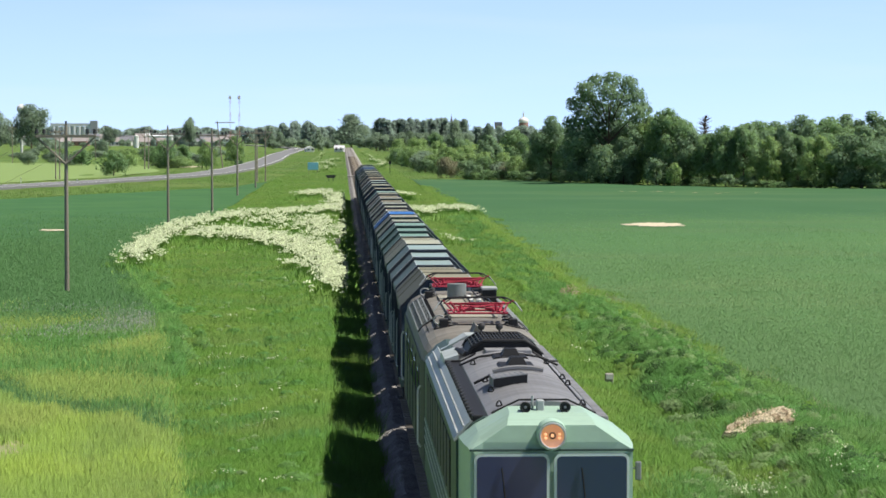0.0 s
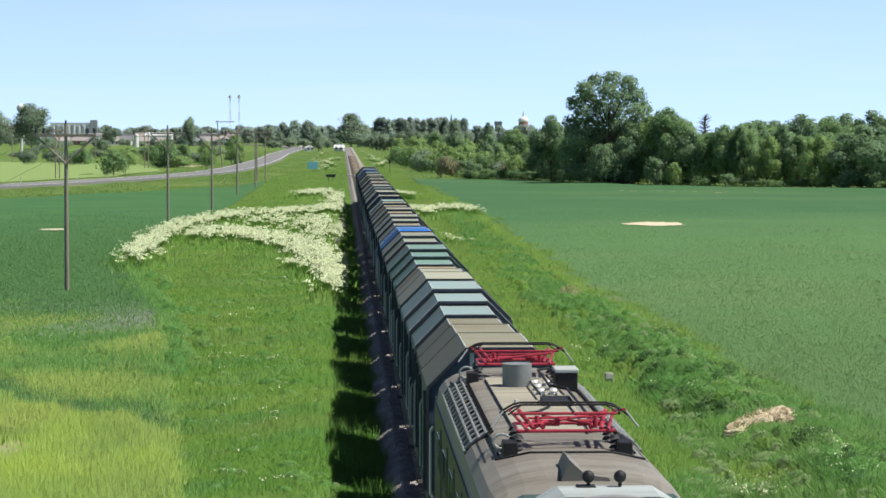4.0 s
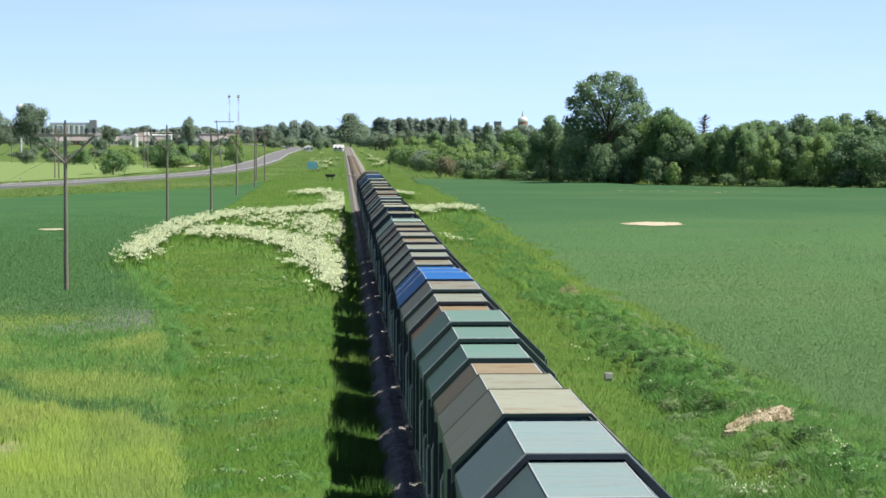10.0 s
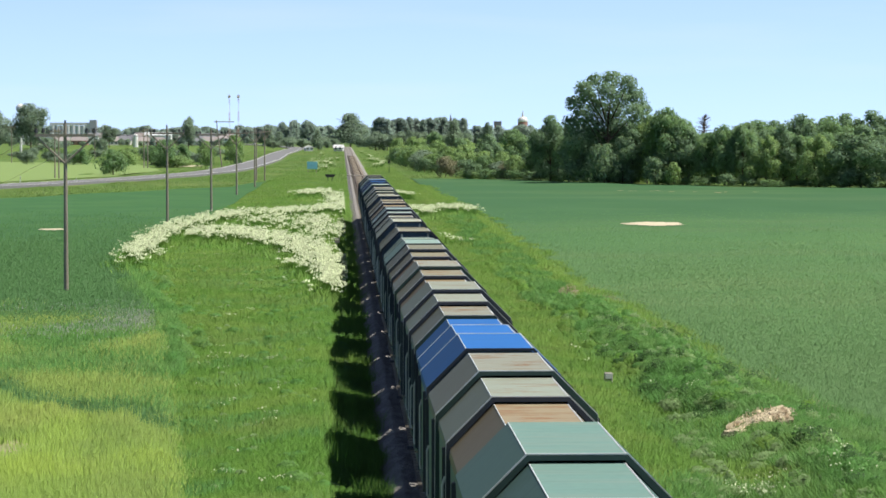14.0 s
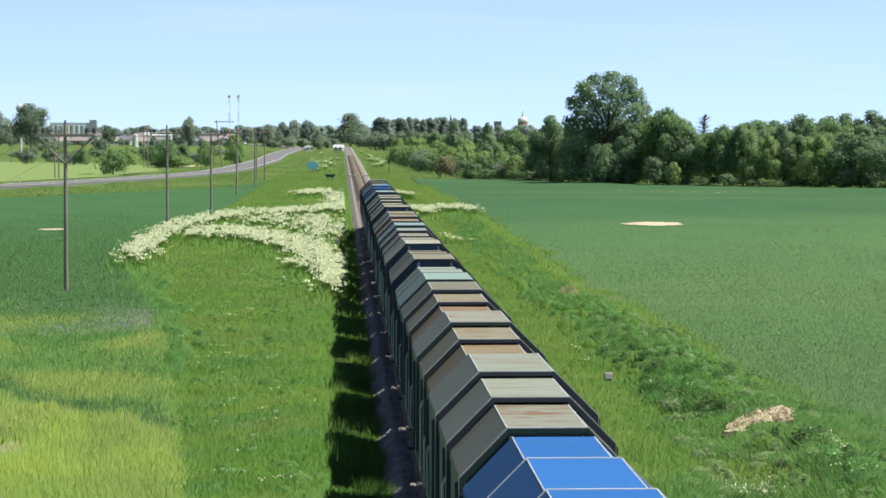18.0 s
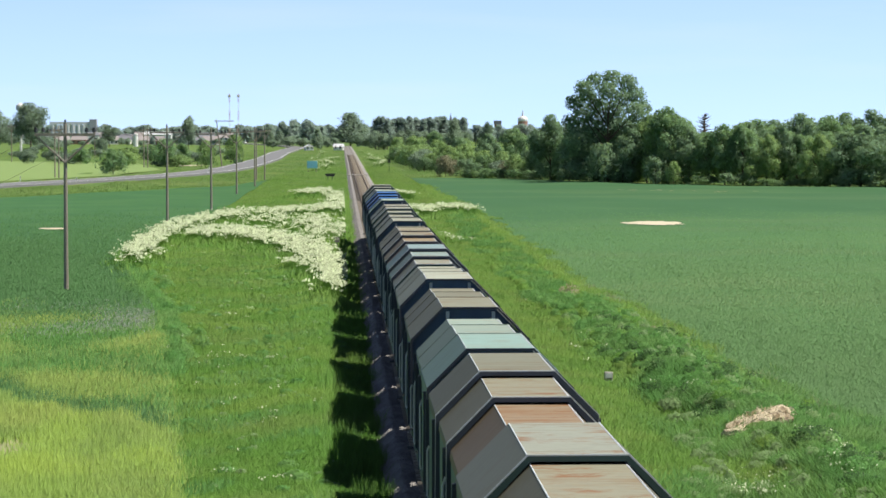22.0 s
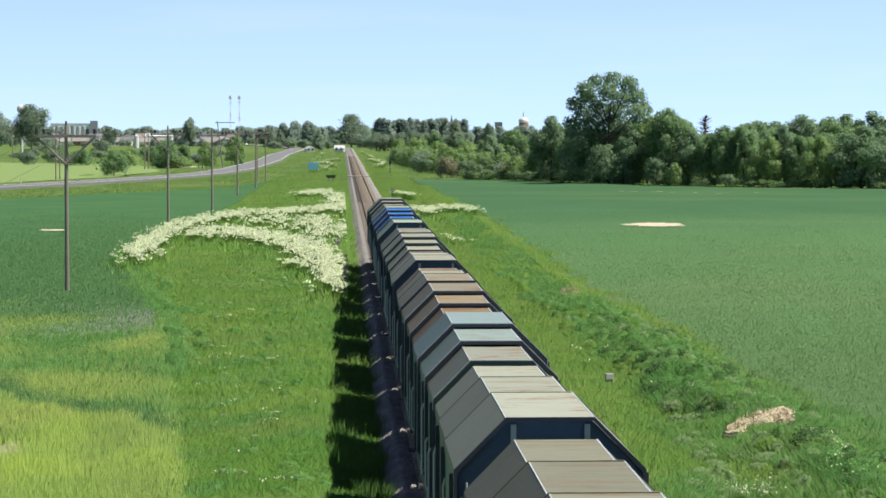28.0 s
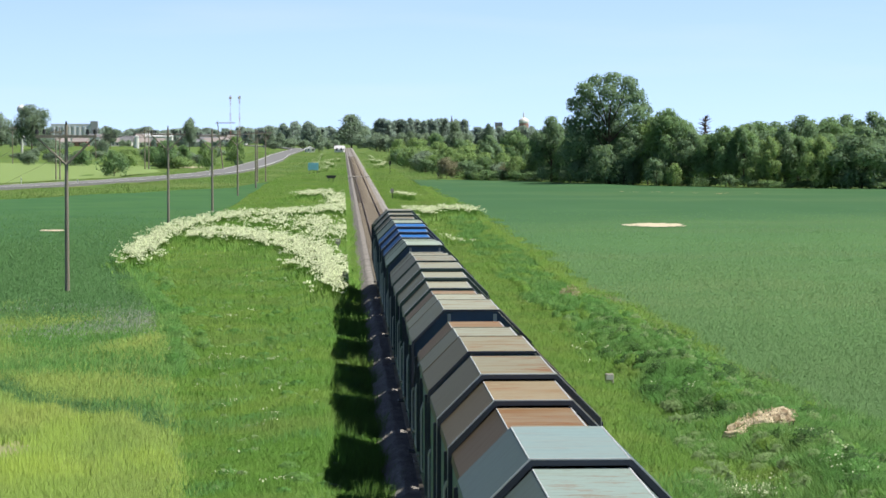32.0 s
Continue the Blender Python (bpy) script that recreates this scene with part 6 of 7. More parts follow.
# wood behind the edge
for k in range(40):
    x = 42 + k * 1.35 + R.uniform(-1.5, 1.5)
    y = 455 + R.uniform(0, 60) - (x - 42) * 0.4
    plant(R.choice(["elm", "lime", "elm"]), x, y, R.uniform(7.4, 9.2), R.uniform(7, 10), R.random() * 360)
for x, y, h, w in [(73.2, 480, 9.6, 9), (76.4, 500, 10.3, 10), (80.0, 505, 11.0, 11), (84.2, 520, 11.6, 12), (88.0, 525, 11.5, 10), (89.8, 500, 12.7, 10.5), (95.0, 520, 11.9, 11), (99.6, 520, 12.4, 11),
                   (103.8, 525, 13.0, 11), (107.6, 520, 13.6, 11), (112.5, 520, 13.8, 12), (118, 522, 13.6, 12)]:
    plant("elm" if int(x) % 3 else "oak", x, y, h, w, R.random() * 360)
# beyond the road
for name, x, y, h, w in [("bush", -51.6, 530, 5.4, 7.5), ("bush", -48.5, 642, 7.2, 7.5), ("oak", -45, 655, 6, 5), ("shrub", -36.5, 612, 6.8, 5.4), ("shrub", -33.6, 705, 8.0, 6.0),
                         ("tall", -125.2, 985, 20.0, 17.5), ("tall", -140.5, 994, 18, 14), ("tall", -76, 1189, 16, 8), ("tall", -133, 1400, 12, 11), ("pale_bush", -99, 1000, 6, 7), ("pale_bush", -116, 985, 6, 8), ("shrub", -64, 700, 4, 7),
                         ("bush", -75, 690, 4.5, 7), ("bush", -58, 720, 5, 7), ("dark_bush", -32.4, 690, 1.5, 1.8), ("dark_bush", -31.8, 704, 1.3, 1.6)]:
    plant(name, x, y, h, w, R.random() * 360)
for k in range(26):                          # gardens before the houses
    plant(R.choice(["pale_bush", "far_round", "pale_bush"]), -212 + k * 5.6 + R.uniform(-2, 2), R.uniform(1480, 1560), R.uniform(2.6, 6.2), R.uniform(4, 8), R.random() * 360)
# skyline
plant("lone", 1.8, 1420, 19.4, 21.0, 20)
for x, y, h, w in [(6.5, 1385, 6, 9), (-7.5, 1390, 5, 8), (11.5, 1330, 6, 9), (16, 1300, 7, 9), (-13, 1400, 6, 9)]:
    plant("pale_bush", x, y, h, w, R.random() * 360)
for k in range(12):
    plant("pale_bush", 13 + k * 3.8, 1172 + R.uniform(-6, 6), R.uniform(7, 9.5), R.uniform(7, 9), R.random() * 360)
# thick scrub along the foot of the bushes
for k in range(22):
    y = 760 - 12.2 * k + R.uniform(-8, 8)
    x = np.interp(y, [490, 520, 600, 760], [27.0, 20.5, 15.0, 11.5]) + R.uniform(0, 2.5)
    plant(R.choice(["shrub", "bush", "shrub", "shrub", "pale_bush"]), x, y, R.uniform(3.0, 5.4), R.uniform(5, 8), R.random() * 360)
for x, y, h, w, n_ in [(22, 497, 3.6, 6, "dark_bush"), (25, 493, 4.4, 6, "bush"), (28, 488, 3.4, 6, "pale_bush"), (31, 482, 4.4, 6, "dark_bush"), (33.5, 476, 3.6, 5, "bush"), (36, 468, 4, 6, "dark_bush")]:
    plant(n_, x, y, h, w, R.random() * 360)
plant("far_round", 9.5, 1440, 13.0, 9.0, 60)
for name, x, y, h, w in [("lone", 46.5, 1100, 14.4, 8.5), ("tall", 61.5, 1100, 13.0, 6), ("lone", -14.0, 1130, 10.2, 5.0), ("pale_bush", -24, 1345, 5.0, 9), ("pale_bush", -31, 1350, 6.0, 10), ("lone", -37, 1360, 9.0, 8),
                         ("pale_bush", -18, 1350, 4.6, 8), ("pale_bush", -11, 1350, 4.0, 7), ("lone", -44, 1380, 11, 9), ("pale_bush", -40, 1330, 4.0, 8)]:
    plant(name, x, y, h, w, R.random() * 360)
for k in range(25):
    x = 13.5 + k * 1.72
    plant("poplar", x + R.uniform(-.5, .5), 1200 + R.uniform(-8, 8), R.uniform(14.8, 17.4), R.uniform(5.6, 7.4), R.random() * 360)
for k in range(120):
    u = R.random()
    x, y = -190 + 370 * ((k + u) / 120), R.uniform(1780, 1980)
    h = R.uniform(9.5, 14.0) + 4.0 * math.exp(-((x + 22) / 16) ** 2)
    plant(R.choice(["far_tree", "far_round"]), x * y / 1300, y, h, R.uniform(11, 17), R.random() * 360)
# hedges and scrub before the town, and along the wood's foot
for k in range(46):
    y = R.uniform(640, 1250)
    x = -0.048 * y - R.random() * 0.088 * y
    if abs(x - np.interp(y, [p[1] for p in ROAD], [p[0] for p in ROAD])) > 8:
        plant(R.choice(["pale_bush", "pale_bush", "shrub"]), x, y, R.uniform(1.6, 3.6), R.uniform(4, 11), R.random() * 360)
for k in range(24):
    x = 22 + k * 3.1
    y = np.interp(x, [20, 38, 62, 86, 100], [489, 463, 416, 406, 406])
    plant(R.choice(["dark_bush", "bush", "shrub"]), x, y + R.uniform(0, 6), R.uniform(1.0, 2.2), R.uniform(4, 8), R.random() * 360)
# bare snag above the wood
bm = bmesh.new()
rod(bm, (0, 0, 0), (0.1, 0, 12.8), 0.30, 0.08)
for k in range(90):
    a = R.random() * math.tau
    z = 7.6 + k * 0.054
    rod(bm, (0.05, 0, z), (0.05 + math.cos(a) * (2.9 - k * 0.020) * R.uniform(0.4, 1.0), math.sin(a) * 1.5, z + R.uniform(0.1, 0.8)), 0.09, 0.03, 5)
snag = empty("dead_tree", pose(71.9, 515, -0.65), "leafless dead tree rising above the wood", "tree")
part("trunk", bm, M["bark"], snag)

# ---- poles and wires ----
def pole(x, y, h, spin=0.0, arm=3.5):
    root = empty("telegraph_pole", pose(x, y, -0.7, 0, 0, spin), "weathered wooden line pole with braced crossarm and insulators", "utility pole", "line poles")
    part("mast", rod(bmesh.new(), (0, 0, 0), (0, 0, h), 0.145, 0.095, 12), M["pole_wood"], root)
    za = h - 0.75
    part("crossarm", boxed(-arm / 2, arm / 2, -0.22, -0.08, za, za + 0.16, 0.01), M["pole_wood"], root)
    for sx in (-1, 1):
        part("brace", rods([(sx * (arm / 2 - 0.1), -0.12, za), (0, -0.12, za - 1.55)], 0.06, 6), M["pole_wood"], root)
        for k in (arm / 2 - 0.08, arm / 2 - 0.5):
            bm = bmesh.new()
            rod(bm, (sx * k, -0.12, za + 0.1), (sx * k, -0.12, za + 0.28), 0.025, sides=6)
            disc(bm, (sx * k, -0.12, za + 0.36), (0, 0, 1), 0.12, 0.08, 0.26, 10)
            part("insulator", bm, M["dark_steel"], root)
    bm = bmesh.new()
    disc(bm, (0, 0, h + 0.1), (0, 0, 1), 0.06, 0.05, 0.2, 10)
    part("top_insulator", bm, M["dark_steel"], root)
    return (x, y, za - 0.7 + 0.4)


LINE = [pole(x, y, h) for x, y, h in ((-19.2, 145, 9.9), (-20.8, 252, 9.9), (-18.2, 287, 9.7), (-18.4, 361, 9.8), (-17.7, 416, 9.9))]
for x, y, h in ((-17.9, 476, 10.0), (-19.4, 474, 9.8), (-58.6, 491, 10.2), (-59.6, 493, 10.0), (-51.4, 622, 10.4), (-52.5, 624, 10.1), (-99.6, 733, 11.2), (-138, 1430, 13), (-85, 830, 10.5)):
    pole(x, y, h, 12, 2.4)


strut = empty("pole_strut", pose(-34.6, 645, -0.7), "leaning wooden strut pole beside the road", "utility pole")
part("mast", rod(bmesh.new(), (0.5, 0, 0), (-0.9, 0, 12.2), 0.17, 0.11, 10), M["pole_wood"], strut)
part("crossarm", boxed(-1.4, 3.6, -0.2, -0.06, 11.7, 11.9, 0.01), M["pole_wood"], strut)


def wire(a, b, sag):
    pts = []
    for k in range(13):
        t = k / 12
        p = Vector(a).lerp(Vector(b), t)
        p.z -= sag * 4 * t * (1 - t)
        pts.append(p)
    r = 0.008
    return loft([[(p.x - r, p.y, p.z), (p.x, p.y, p.z + r), (p.x + r, p.y, p.z), (p.x, p.y, p.z - r)] for p in pts])


WIRES = list(zip(LINE, LINE[1:]))
st = empty("stay_wires", pose(0, 0, 0), "two thin stay wires from the pole to the ground", "wires")
for dx, dz in ((-1.6, 0.0), (0.0, -1.0)):
    part("wire", wire((-19.2 + dx, 144.9, 8.6 + dz), (-36.0 + dx, 146, -0.55), 0.1), M["pole_wood"], st)
for a, b in WIRES:
    root = empty("line_wires", pose(0, 0, 0), "thin dark wires strung between the line poles", "wires", "wire spans")
    for off in (-1.67, -1.25, 1.25, 1.67):
        part("wire", wire((a[0] + off, a[1] - 0.12, a[2]), (b[0] + off, b[1] - 0.12, b[2]), 0.5), M["dark_steel"], root)

# ---- small things by the line ----
def heap():
    bm = bmesh.new()
    bmesh.ops.create_icosphere(bm, subdivisions=5, radius=1)
    for v in bm.verts:
        p = v.co.copy()
        q = noise.noise(p * 1.7) * 0.30 + noise.noise(p * 5.0) * 0.09 + noise.noise(p * 14) * 0.03
        v.co = Vector((p.x * (1.1 + q), p.y * (0.9 + q), (p.z * (0.34 + 0.10 * p.x) + q * 0.36) + p.x * 0.34))
    return bm


hp = part("earth_mound", heap(), material("dry_straw_earth", (0.66, 0.56, 0.38), 0.95, spread=0.5, scale=4.0, bump=1.0, by="object",
                                         second=((0.27, 0.20, 0.12), .50, .62)))
hp.matrix_basis = pose(9.6, 75.6, -0.22, 0, 0, 12)
hp_rng = np.random.default_rng(3)
hn = 420
ha, hr = hp_rng.random(hn) * math.tau, np.sqrt(hp_rng.random(hn))
hx, hy = hr * np.cos(ha), hr * np.sin(ha)
hz = np.sqrt(np.maximum(0, 1 - hr ** 2)) * 0.42 + hx * 0.34 - 0.02
hb = np.stack([hx * 1.12, hy * 1.2, hz], 1)
ht = hb + hp_rng.normal(0, 0.07, (hn, 3)) + np.array([0, -0.03, 0.0])
hw = np.array([0.02, 0, 0])
hm = raw_mesh("dry_straw", np.stack([hb - hw, hb + hw, ht], 1).reshape(-1, 3), np.arange(hn * 3).reshape(-1, 3),
              leafy("dry_straw", (0.70, 0.60, 0.42), (0.5, 0.42, 0.26), island=0.45, scale=2.0, through_share=0.15))
hs = new("dry_straw", hm)
hs.parent = hp
hs["kind"] = "stuff"
tagged(hp, "ragged heap of dry straw and bare earth on the bank", "mound")

mk = empty("marker_stone", pose(7.0, 95, -0.88), "small pale concrete marker block in the grass", "marker")
part("block", boxed(-0.16, 0.16, -0.12, 0.12, 0, 0.40, 0.03), M["concrete"], mk)
part("face_plate", boxed(-0.13, 0.13, -0.135, -0.121, 0.18, 0.36, 0.005), M["white"], mk)

BLUE = paint("blue_board_paint", (0.22, 0.52, 0.62), (0.24, 0.52, 0.60))
bd = empty("sign_board", pose(-9.7, 548, -1.0), "bright blue board on two legs beside the line", "sign")
part("board", boxed(-1.15, 1.15, -0.04, 0.04, 1.4, 3.0, 0.02), BLUE, bd)
for sx in (-0.9, 0.9):
    part("leg", rod(bmesh.new(), (sx, 0.05, 0), (sx, 0.05, 2.9), 0.05), M["pole_wood"], bd)
dk = empty("sign_board", pose(-5.4, 467, -0.65), "low dark board on a short post", "sign")
part("board", prism([(-1.0, 1.3), (1.0, 1.3), (0.7, 0.75), (-0.7, 0.75)], -0.03, 0.03), M["dark_steel"], dk)
for sx in (-0.4, 0.4):
    part("leg", rod(bmesh.new(), (sx, 0.04, 0), (sx, 0.04, 0.9), 0.05), M["dark_steel"], dk)
ps = empty("signal_post", pose(7.3, 553, -0.65), "dark narrow post with a small plate", "post")
part("mast", rod(bmesh.new(), (0, 0, 0), (0, 0, 3.0), 0.06), M["dark_steel"], ps)
part("plate", boxed(-0.25, 0.25, -0.05, -0.01, 2.2, 3.0, 0.01), M["dark_steel"], ps)
p2 = empty("kilometre_post", pose(3.7, 349, -0.65), "small grey trackside plate on a post", "post")
part("mast", rod(bmesh.new(), (0, 0, 0), (0, 0, 1.2), 0.05), M["dark_steel"], p2)
part("plate", boxed(-0.22, 0.22, -0.05, -0.01, 0.9, 1.5, 0.01), M["concrete"], p2)
p3 = empty("kilometre_post", pose(-3.6, 193, -0.65), "small pale trackside marker post", "post")
part("mast", rod(bmesh.new(), (0, 0, 0), (0, 0, 1.0), 0.05), M["concrete"], p3)
part("plate", boxed(-0.18, 0.18, -0.05, -0.01, 0.75, 1.15, 0.01), M["concrete"], p3)
for k, (x, y) in enumerate(((-61.8, 457), (-49.8, 440), (-34.5, 590), (-80, 400), (-31.5, 530))):
    root = empty("delineator", pose(x, y, -0.65), "white roadside marker post", "road post", "roadside posts")
    part("stem", boxed(-0.07, 0.07, -0.06, 0.06, 0, 1.1, 0.02), M["white"], root)
    part("band", boxed(-0.075, 0.075, -0.065, 0.065, 0.75, 0.9, 0.01), M["dark_steel"], root)

# ---- the town ----
# Brick and silo concrete are paled to stand for distance haze.
T = {
    "wall": material("pale_plaster", (0.64, 0.62, 0.58), 0.9, spread=0.12, scale=0.3),
    "brick": material("hazed_town_brick", (0.38, 0.22, 0.18), 0.9, spread=0.2, scale=0.5),
    "tile": material("brown_roof_tile", (0.33, 0.29, 0.28), 0.85, spread=0.2, scale=0.5),
    "slate": material("grey_roof", (0.20, 0.20, 0.22), 0.7, spread=0.15, scale=0.5),
    "silo": material("hazed_silo_concrete", (0.66, 0.66, 0.69), 0.8, spread=0.12, scale=0.2),
    "haze_grey": material("grey_render", (0.36, 0.37, 0.40), 0.9, spread=0.1, scale=0.3),
    "white": M["white"],
    "pane": material("dark_pane", (0.04, 0.05, 0.06), 0.2, spread=0.1),
}


def house(x, y, w, d, h, roof, wall, spin, floors=2):
    root = empty("house", pose(x, y, -0.7, 0, 0, spin), "plain far house with pitched %s roof" % ("brown tiled" if roof == "tile" else "grey"), "house", "houses of the town")
    part("wall", boxed(-w / 2, w / 2, -d / 2, d / 2, 0, h), T[wall], root)
    part("roof", prism([(-w / 2 - .3, h), (0, h + w * 0.32), (w / 2 + .3, h)], -d / 2 - .3, d / 2 + .3) if d > w else
         loft([[(-w / 2 - .3, -d / 2 - .3, h), (-w / 2 - .3, 0, h + d * 0.36), (-w / 2 - .3, d / 2 + .3, h)], [(w / 2 + .3, -d / 2 - .3, h), (w / 2 + .3, 0, h + d * 0.36), (w / 2 + .3, d / 2 + .3, h)]]),
         T[roof], root)
    for f in range(floors):
        k = max(2, int(w / 2.6))
        for q in range(k):
            xx = -w / 2 + w * (q + 0.5) / k
            zz = 0.9 + f * (h / floors)
            part("window", boxed(xx - 0.5, xx + 0.5, -d / 2 - 0.03, -d / 2 - 0.005, zz, zz + 1.3), T["pane"], root)
    return root


def shed(x, y, w, d, h, roof, spin):
    """A long low farm or factory hall with a shallow roof and strip windows."""
    root = empty("hall", pose(x, y, -0.7, 0, 0, spin), "long low pale hall with a shallow %s roof" % ("grey" if roof == "slate" else "whitish"), "hall", "halls of the town")
    part("wall", boxed(-w / 2, w / 2, -d / 2, d / 2, 0, h), M["white"], root)
    part("roof", loft([[(s * (w / 2 + .3), -d / 2 - .4, h), (s * (w / 2 + .3), 0, h + d * 0.14), (s * (w / 2 + .3), d / 2 + .4, h)] for s in (-1, 1)]), T[roof], root)
    for k in range(max(2, int(w / 5))):
        xx = -w / 2 + (k + 0.5) * w / max(2, int(w / 5))
        part("window", boxed(xx - 1.2, xx + 1.2, -d / 2 - 0.03, -d / 2 - 0.005, h * 0.45, h * 0.45 + 1.1), T["pane"], root)
    return root


for x, y, w, d, h, roof, spin in [(-214, 1700, 12, 12, 5.6, "silo", 0), (-199, 1690, 9, 10, 5.2, "slate", 5), (-187, 1700, 14, 12, 5.6, "silo", 0), (-172, 1710, 8, 12, 6.2, "slate", -4),
                                  (-127, 1690, 18, 14, 6.4, "silo", 0), (-108, 1700, 10, 10, 5.0, "slate", 3), (-150, 1720, 9, 10, 5.4, "slate", 6)]:
    shed(x, y, w, d, h, roof, spin)
for x, y, w, d, h, roof, wall, spin, fl in [
        (-162, 1690, 9, 8, 5.0, "tile", "wall", 8, 2), (-139, 1700, 9, 9, 5.0, "tile", "brick", -6, 2), (-92, 1650, 10, 9, 4.5, "slate", "wall", 3, 2), (-78, 1620, 9, 8, 4.5, "tile", "wall", 0, 2),
        (-186, 1640, 9, 8, 2.8, "tile", "wall", 12, 1), (-176, 1655, 10, 8, 3.0, "tile", "brick", -8, 1), (-154, 1630, 11, 8, 2.8, "tile", "wall", 5, 1), (-146, 1650, 8, 8, 3.2, "slate", "wall", -4, 1),
        (-134, 1630, 10, 8, 2.8, "tile", "wall", 9, 1), (-121, 1600, 9, 8, 2.6, "tile", "brick", -12, 1), (-104, 1610, 11, 8, 2.8, "tile", "wall", 4, 1), (-97, 1590, 8, 7, 2.6, "slate", "wall", 0, 1),
        (-86, 1580, 9, 8, 2.8, "tile", "wall", -6, 1), (-18.4, 1150, 3.8, 4, 1.6, "silo", "white", 14, 1), (-4.6, 1150, 4.2, 4, 1.7, "silo", "white", -10, 1)]:
    house(x, y, w, d, h, roof, wall, spin, fl)
drum = empty("round_tank", pose(-120, 1420, -0.7), "round white storage tank beyond the hedges", "tank")
part("drum", rod(bmesh.new(), (0, 0, 0), (0, 0, 7.0), 1.4, 1.4, 20), M["white"], drum)
part("cap", rod(bmesh.new(), (0, 0, 7.0), (0, 0, 7.7), 1.4, 0.3, 20), M["white"], drum)

sil = empty("grain_silo", pose(-193, 1770, -0.7), "long grey grain silo with a head tower", "silo")
for k in range(8):
    part("cell", rod(bmesh.new(), (-14 + k * 3.6, 0, 0), (-14 + k * 3.6, 0, 13), 1.9, sides=16), T["silo"], sil)
part("gallery", boxed(-16, 15, -1.6, 1.6, 13.2, 15.2), T["silo"], sil)
part("head_tower", boxed(12, 17, -2.5, 2.5, 0, 17), T["haze_grey"], sil)

wt_ = empty("water_tower", pose(149.5, 2100, -0.7), "round red brick water tower with a pale dome", "tower")
part("shaft", rod(bmesh.new(), (0, 0, 0), (0, 0, 18), 4.0, 4.2, 20), T["brick"], wt_)
dome = bmesh.new()
bmesh.ops.create_uvsphere(dome, u_segments=20, v_segments=10, radius=4.4)
bmesh.ops.transform(dome, verts=dome.verts, matrix=Matrix.Translation((0, 0, 18)) @ Matrix.Diagonal((1, 1, 0.8, 1)))
part("dome", dome, M["white"], wt_, "pale sheet-metal dome")
part("lantern", rod(bmesh.new(), (0, 0, 21), (0, 0, 26), 0.9, 0.3, 10), T["wall"], wt_)
t2 = empty("brick_tower", pose(122.0, 2000, -0.7), "square grey and red tower above the trees", "tower")
part("shaft", boxed(-2.6, 2.6, -2.6, 2.6, 0, 14), T["brick"], t2)
part("top", boxed(-2.9, 2.9, -2.9, 2.9, 14, 17), T["slate"], t2)
for x, y, h in ((105.5, 2200, 19.5), (93.0, 2200, 24.5)):
    sp = empty("church_spire", pose(x, y, -0.7), "slender dark church spire above the trees", "spire")
    part("tower", boxed(-1.6, 1.6, -1.6, 1.6, 0, h * 0.6), T["wall"], sp)
    part("spire", rod(bmesh.new(), (0, 0, h * 0.6), (0, 0, h), 1.9, 0.05, 8), T["slate"], sp)
red = material("mast_red", (0.45, 0.16, 0.14), 0.7, spread=0.1)
for x in (-70.5, -65.1):
    ms = empty("radio_mast", pose(x, 1500, -0.7), "tall red and white lattice radio mast", "mast", "radio masts")
    for k in range(6):
        bm = bmesh.new()
        z0, z1 = k * 5.2, k * 5.2 + 5.2
        for a in range(3):
            ax, ay = 0.4 * math.cos(a * math.tau / 3), 0.4 * math.sin(a * math.tau / 3)
            bx, by = 0.4 * math.cos((a + 1) * math.tau / 3), 0.4 * math.sin((a + 1) * math.tau / 3)
            rod(bm, (ax, ay, z0), (ax, ay, z1), 0.07, sides=5)
            for q in range(4):
                rod(bm, (ax, ay, z0 + q * 1.3), (bx, by, z0 + q * 1.3 + 1.3), 0.04, sides=4)
        part("mast_section", bm, red if k % 2 else M["white"], ms)
    part("antenna", boxed(-0.8, 0.8, -0.2, 0.2, 29, 30.6, 0.05), M["white"], ms)
tank = empty("white_tank", pose(-131, 1000, -0.7), "round white tank on a slim column behind the trees", "tank")
part("column", rod(bmesh.new(), (0, 0, 0), (0, 0, 17), 0.5, sides=12), M["white"], tank)
ball = bmesh.new()
bmesh.ops.create_uvsphere(ball, u_segments=20, v_segments=12, radius=1.9)
bmesh.ops.translate(ball, verts=ball.verts, vec=(0, 0, 18.4))
part("ball", ball, M["white"], tank)

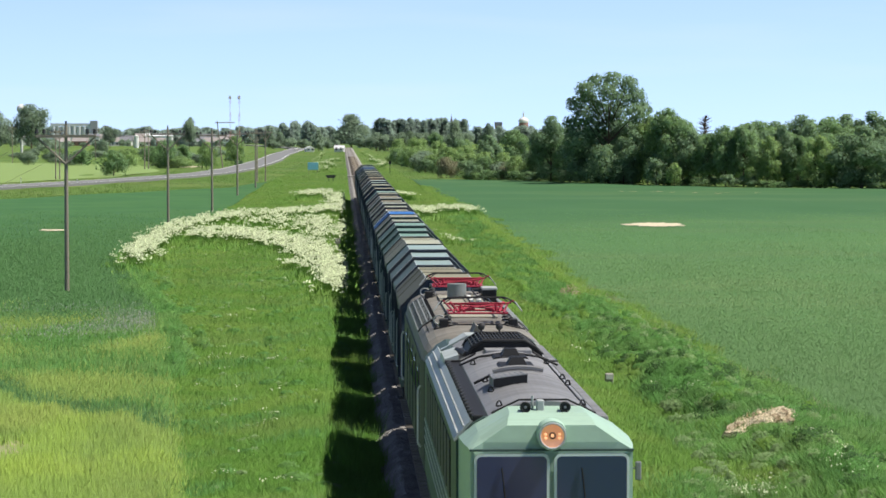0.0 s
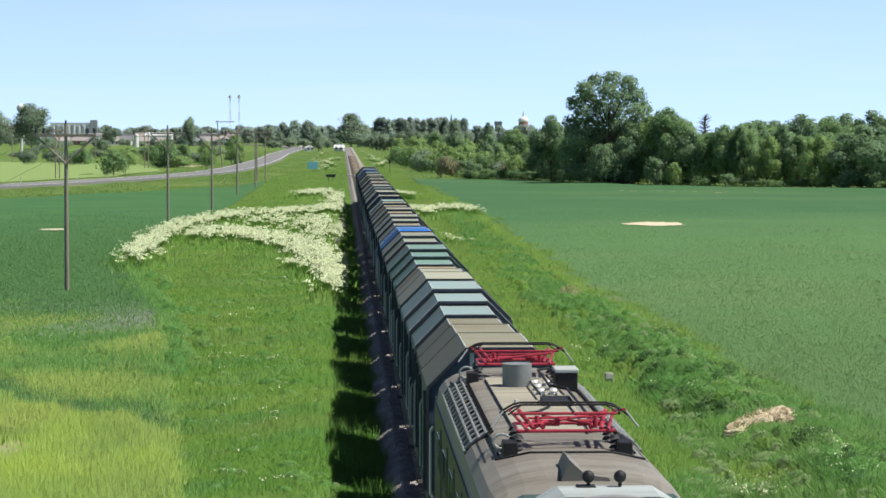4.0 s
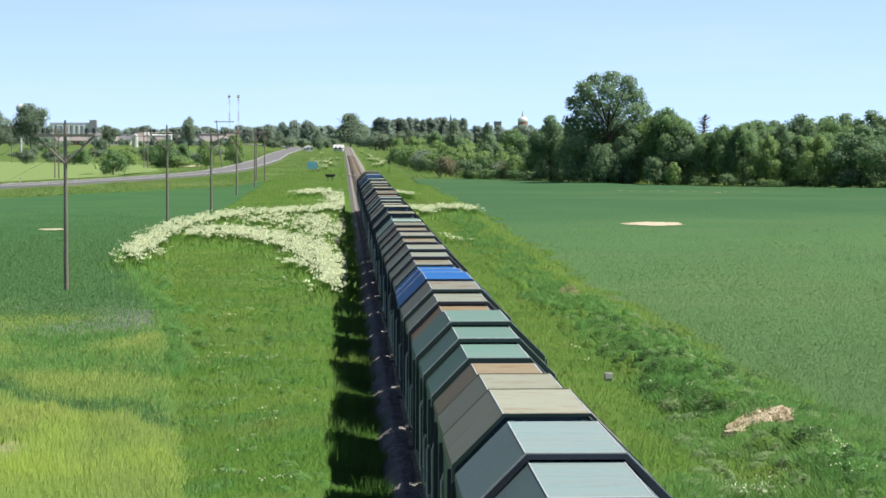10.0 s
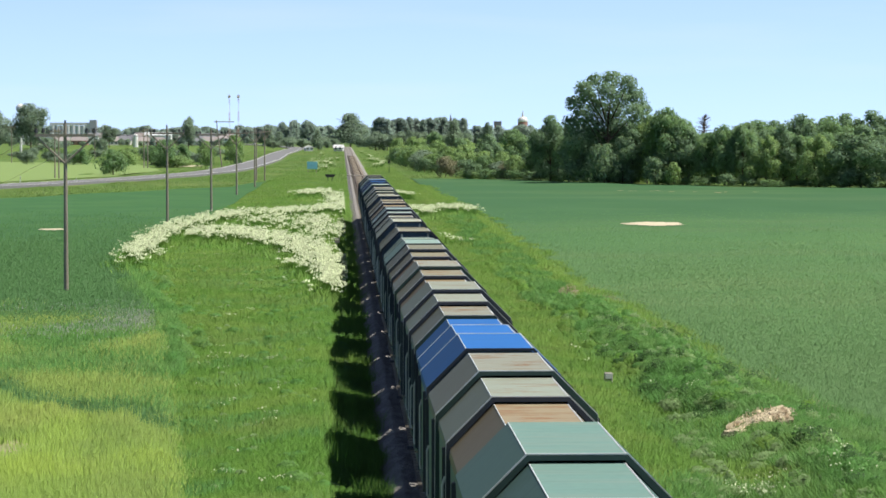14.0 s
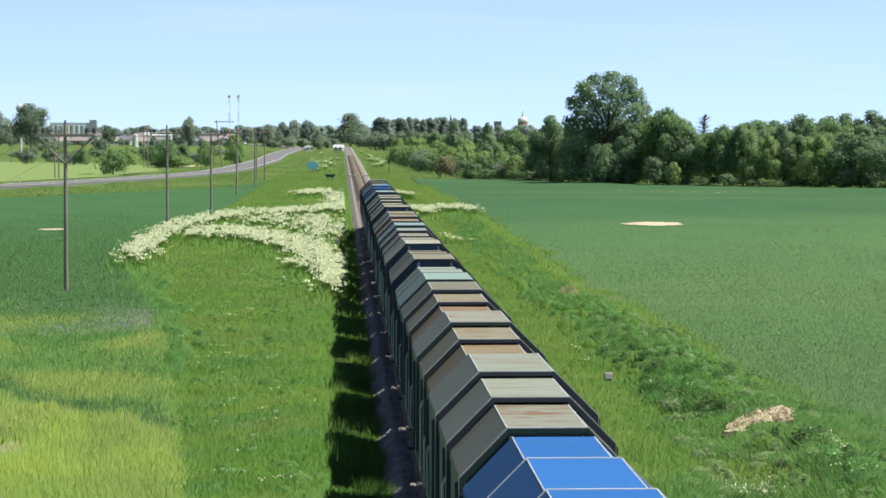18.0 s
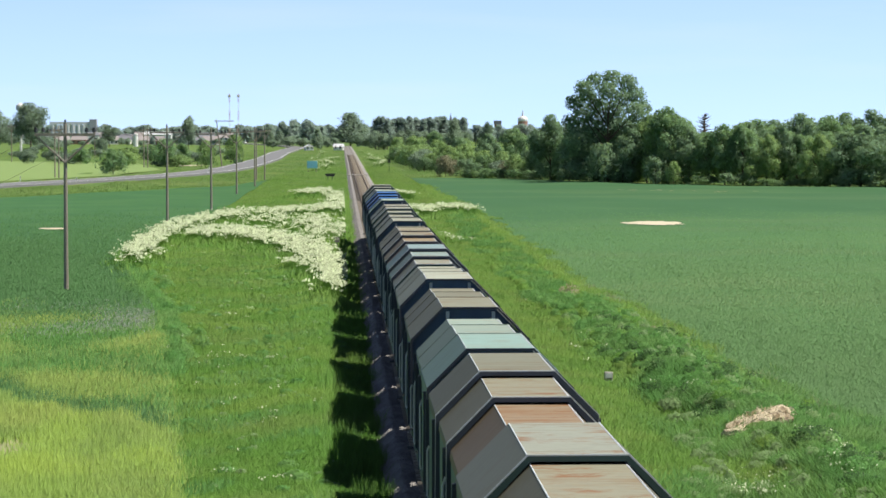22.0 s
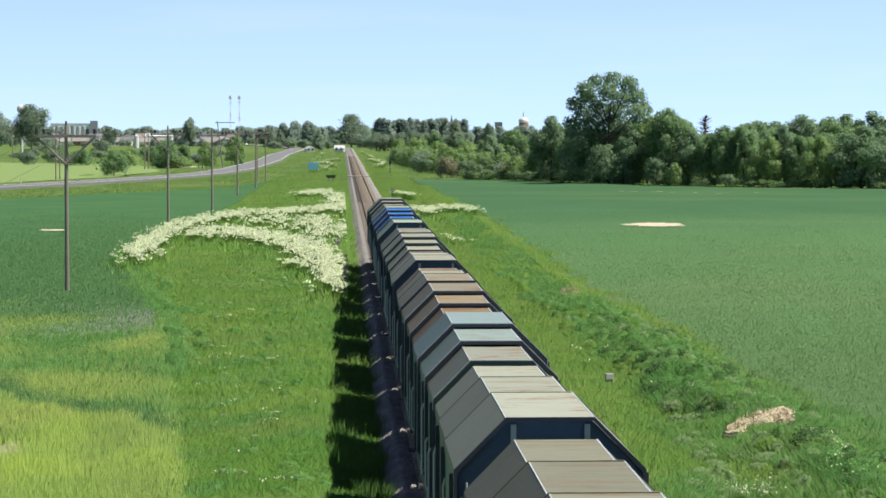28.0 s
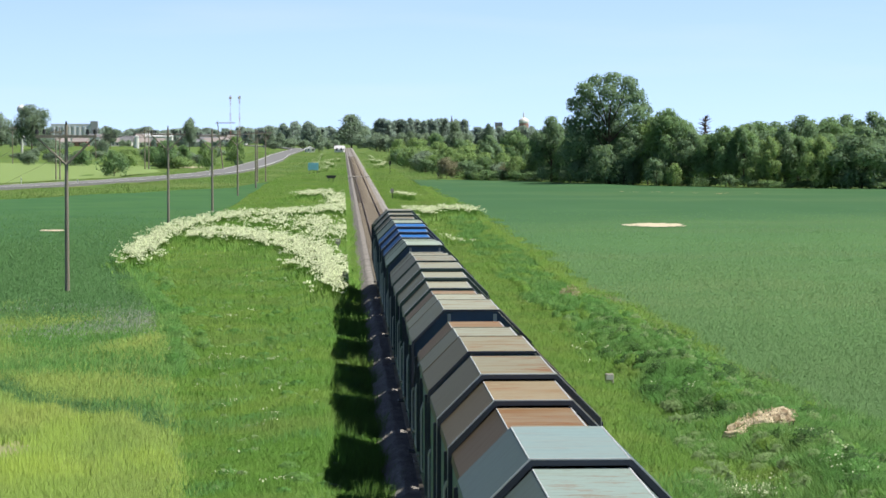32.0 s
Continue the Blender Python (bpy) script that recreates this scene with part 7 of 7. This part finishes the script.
# ---- a car far down the road ----
def small_car():
    root = empty("car", pose(-25.6, 1205, -0.22), "small white car driving away down the road", "car")
    body = loft([[(-0.85, y, 0.35), (-0.85, y, z), (0.85, y, z), (0.85, y, 0.35)] for y, z in ((-2.0, 0.85), (-1.8, 0.98), (1.0, 0.98), (2.05, 0.78))])
    part("body", body, M["white"], root)
    cabin = loft([[(-0.80, -1.85, 0.97), (0.80, -1.85, 0.97), (0.80, 1.0, 0.97), (-0.80, 1.0, 0.97)], [(-0.64, -1.45, 1.45), (0.64, -1.45, 1.45), (0.64, 0.3, 1.45), (-0.64, 0.3, 1.45)]])
    part("cabin", cabin, M["white"], root)
    part("rear_window", prism([(-0.62, 1.05), (0.62, 1.05), (0.52, 1.38), (-0.52, 1.38)], -1.80, -1.70), T["pane"], root)
    for x in (-0.75, 0.75):
        part("tail_light", boxed(x - 0.09, x + 0.09, -2.03, -1.99, 0.62, 0.80, 0.01), material("tail_light_red", (0.4, 0.02, 0.02), 0.3, spread=0.05), root)
        for y in (-1.3, 1.3):
            part("wheel", disc(bmesh.new(), (x, y, 0.31), (1, 0, 0), 0.31, 0.31, 0.2, 18), M["dark_steel"], root)
    return root


CAR = small_car()

# ---- loose ballast stones on the shoulder, sleepers last ----
sr_ = np.random.default_rng(21)
xs, ys = np.arange(-2.53, -1.30, 0.085), np.arange(52, 330, 0.10)
X, Y = np.meshgrid(xs, ys)
X = X + sr_.normal(0, 0.02, X.shape)
Y = Y + sr_.normal(0, 0.02, Y.shape)
Z = np.interp(X, [-2.42, -2.24, -1.66, -1.30], [-0.80, -0.66, -0.24, -0.24]) + sr_.random(X.shape) ** 1.5 * 0.085 - 0.02
i_ = np.arange(len(ys) - 1)[:, None] * len(xs) + np.arange(len(xs) - 1)[None]
stones = new("ballast_stones", raw_mesh("ballast_stones", np.stack([X.ravel(), Y.ravel(), Z.ravel()], 1),
                                        np.stack([i_, i_ + 1, i_ + 1 + len(xs), i_ + len(xs)], -1).reshape(-1, 4), M["ballast"]))
stones.parent = bpy.data.objects["ballast_bed"]
stones["kind"] = "stuff"

def sleeper_mesh():
    bm = boxed(-1.3, 1.3, -0.13, 0.13, -0.33, -0.165, 0.015)
    me = bpy.data.meshes.new("sleeper")
    bm.to_mesh(me)
    bm.free()
    me.materials.append(M["sleeper"])
    return me


bed = bpy.data.objects["ballast_bed"]
sm = sleeper_mesh()
for k in range(300):
    ob = new("sleeper", sm)
    ob.parent = bed
    ob.matrix_basis = pose(0, 130 + k * 0.62, 0)
v, f = [], []
for ys in (np.arange(-28, 130, 0.62), np.arange(316, 900, 0.62)):
    for y in ys:
        b = len(v)
        for dx, dy, z in ((-1.3, -.13, -.3), (1.3, -.13, -.3), (1.3, .13, -.3), (-1.3, .13, -.3), (-1.3, -.13, -.167), (1.3, -.13, -.167), (1.3, .13, -.167), (-1.3, .13, -.167)):
            v.append((dx, y + dy, z))
        f += [(b + 4, b + 5, b + 6, b + 7), (b, b + 1, b + 5, b + 4), (b + 1, b + 2, b + 6, b + 5), (b + 2, b + 3, b + 7, b + 6), (b + 3, b, b + 4, b + 7)]
ob = new("sleepers", raw_mesh("sleepers", np.array(v), np.array(f), M["sleeper"]))
ob.parent = bed
ob["kind"] = "stuff"


def motions():
    """The whole train rolls towards and below the camera at one steady speed; wheels turn with it. A car drives off down the road."""
    walk(CAR, [(0, pose(-25.6, 1205, -0.22)), (4, pose(-24.7, 1285, -0.22)), (6, pose(-26.0, 1325, -0.22, 0, 0, 20)), (10, pose(-40, 1440, -0.22, 0, 0, 36)),
               (18, pose(-68, 1660, -0.22, 0, 0, 36)), (32, pose(-68, 1660, -0.22, 0, 0, 36))])
    for ob, y in TRAIN:
        walk(ob, [(t, pose(ob.location.x, y - SPEED * t, 0)) for t in (0, 4, 8, 12, 16, 20, 24, 28, 32)])
    # wheelsets: one action for each radius and place in the bogie
    made = {}
    for ob, y, r in ROLLING:
        if (y, r) in made:
            first = made[(y, r)]
            ob.rotation_mode = "QUATERNION"
            ob.animation_data_create()
            ob.animation_data.action = first.animation_data.action
            ob.animation_data.action_slot = first.animation_data.action_slot
            continue
        step = 0.1
        walk(ob, [(k * step, pose(0, y, 0, math.degrees(SPEED * k * step / r) % 360)) for k in range(int(SECONDS / step) + 1)])
        made[(y, r)] = ob


motions()
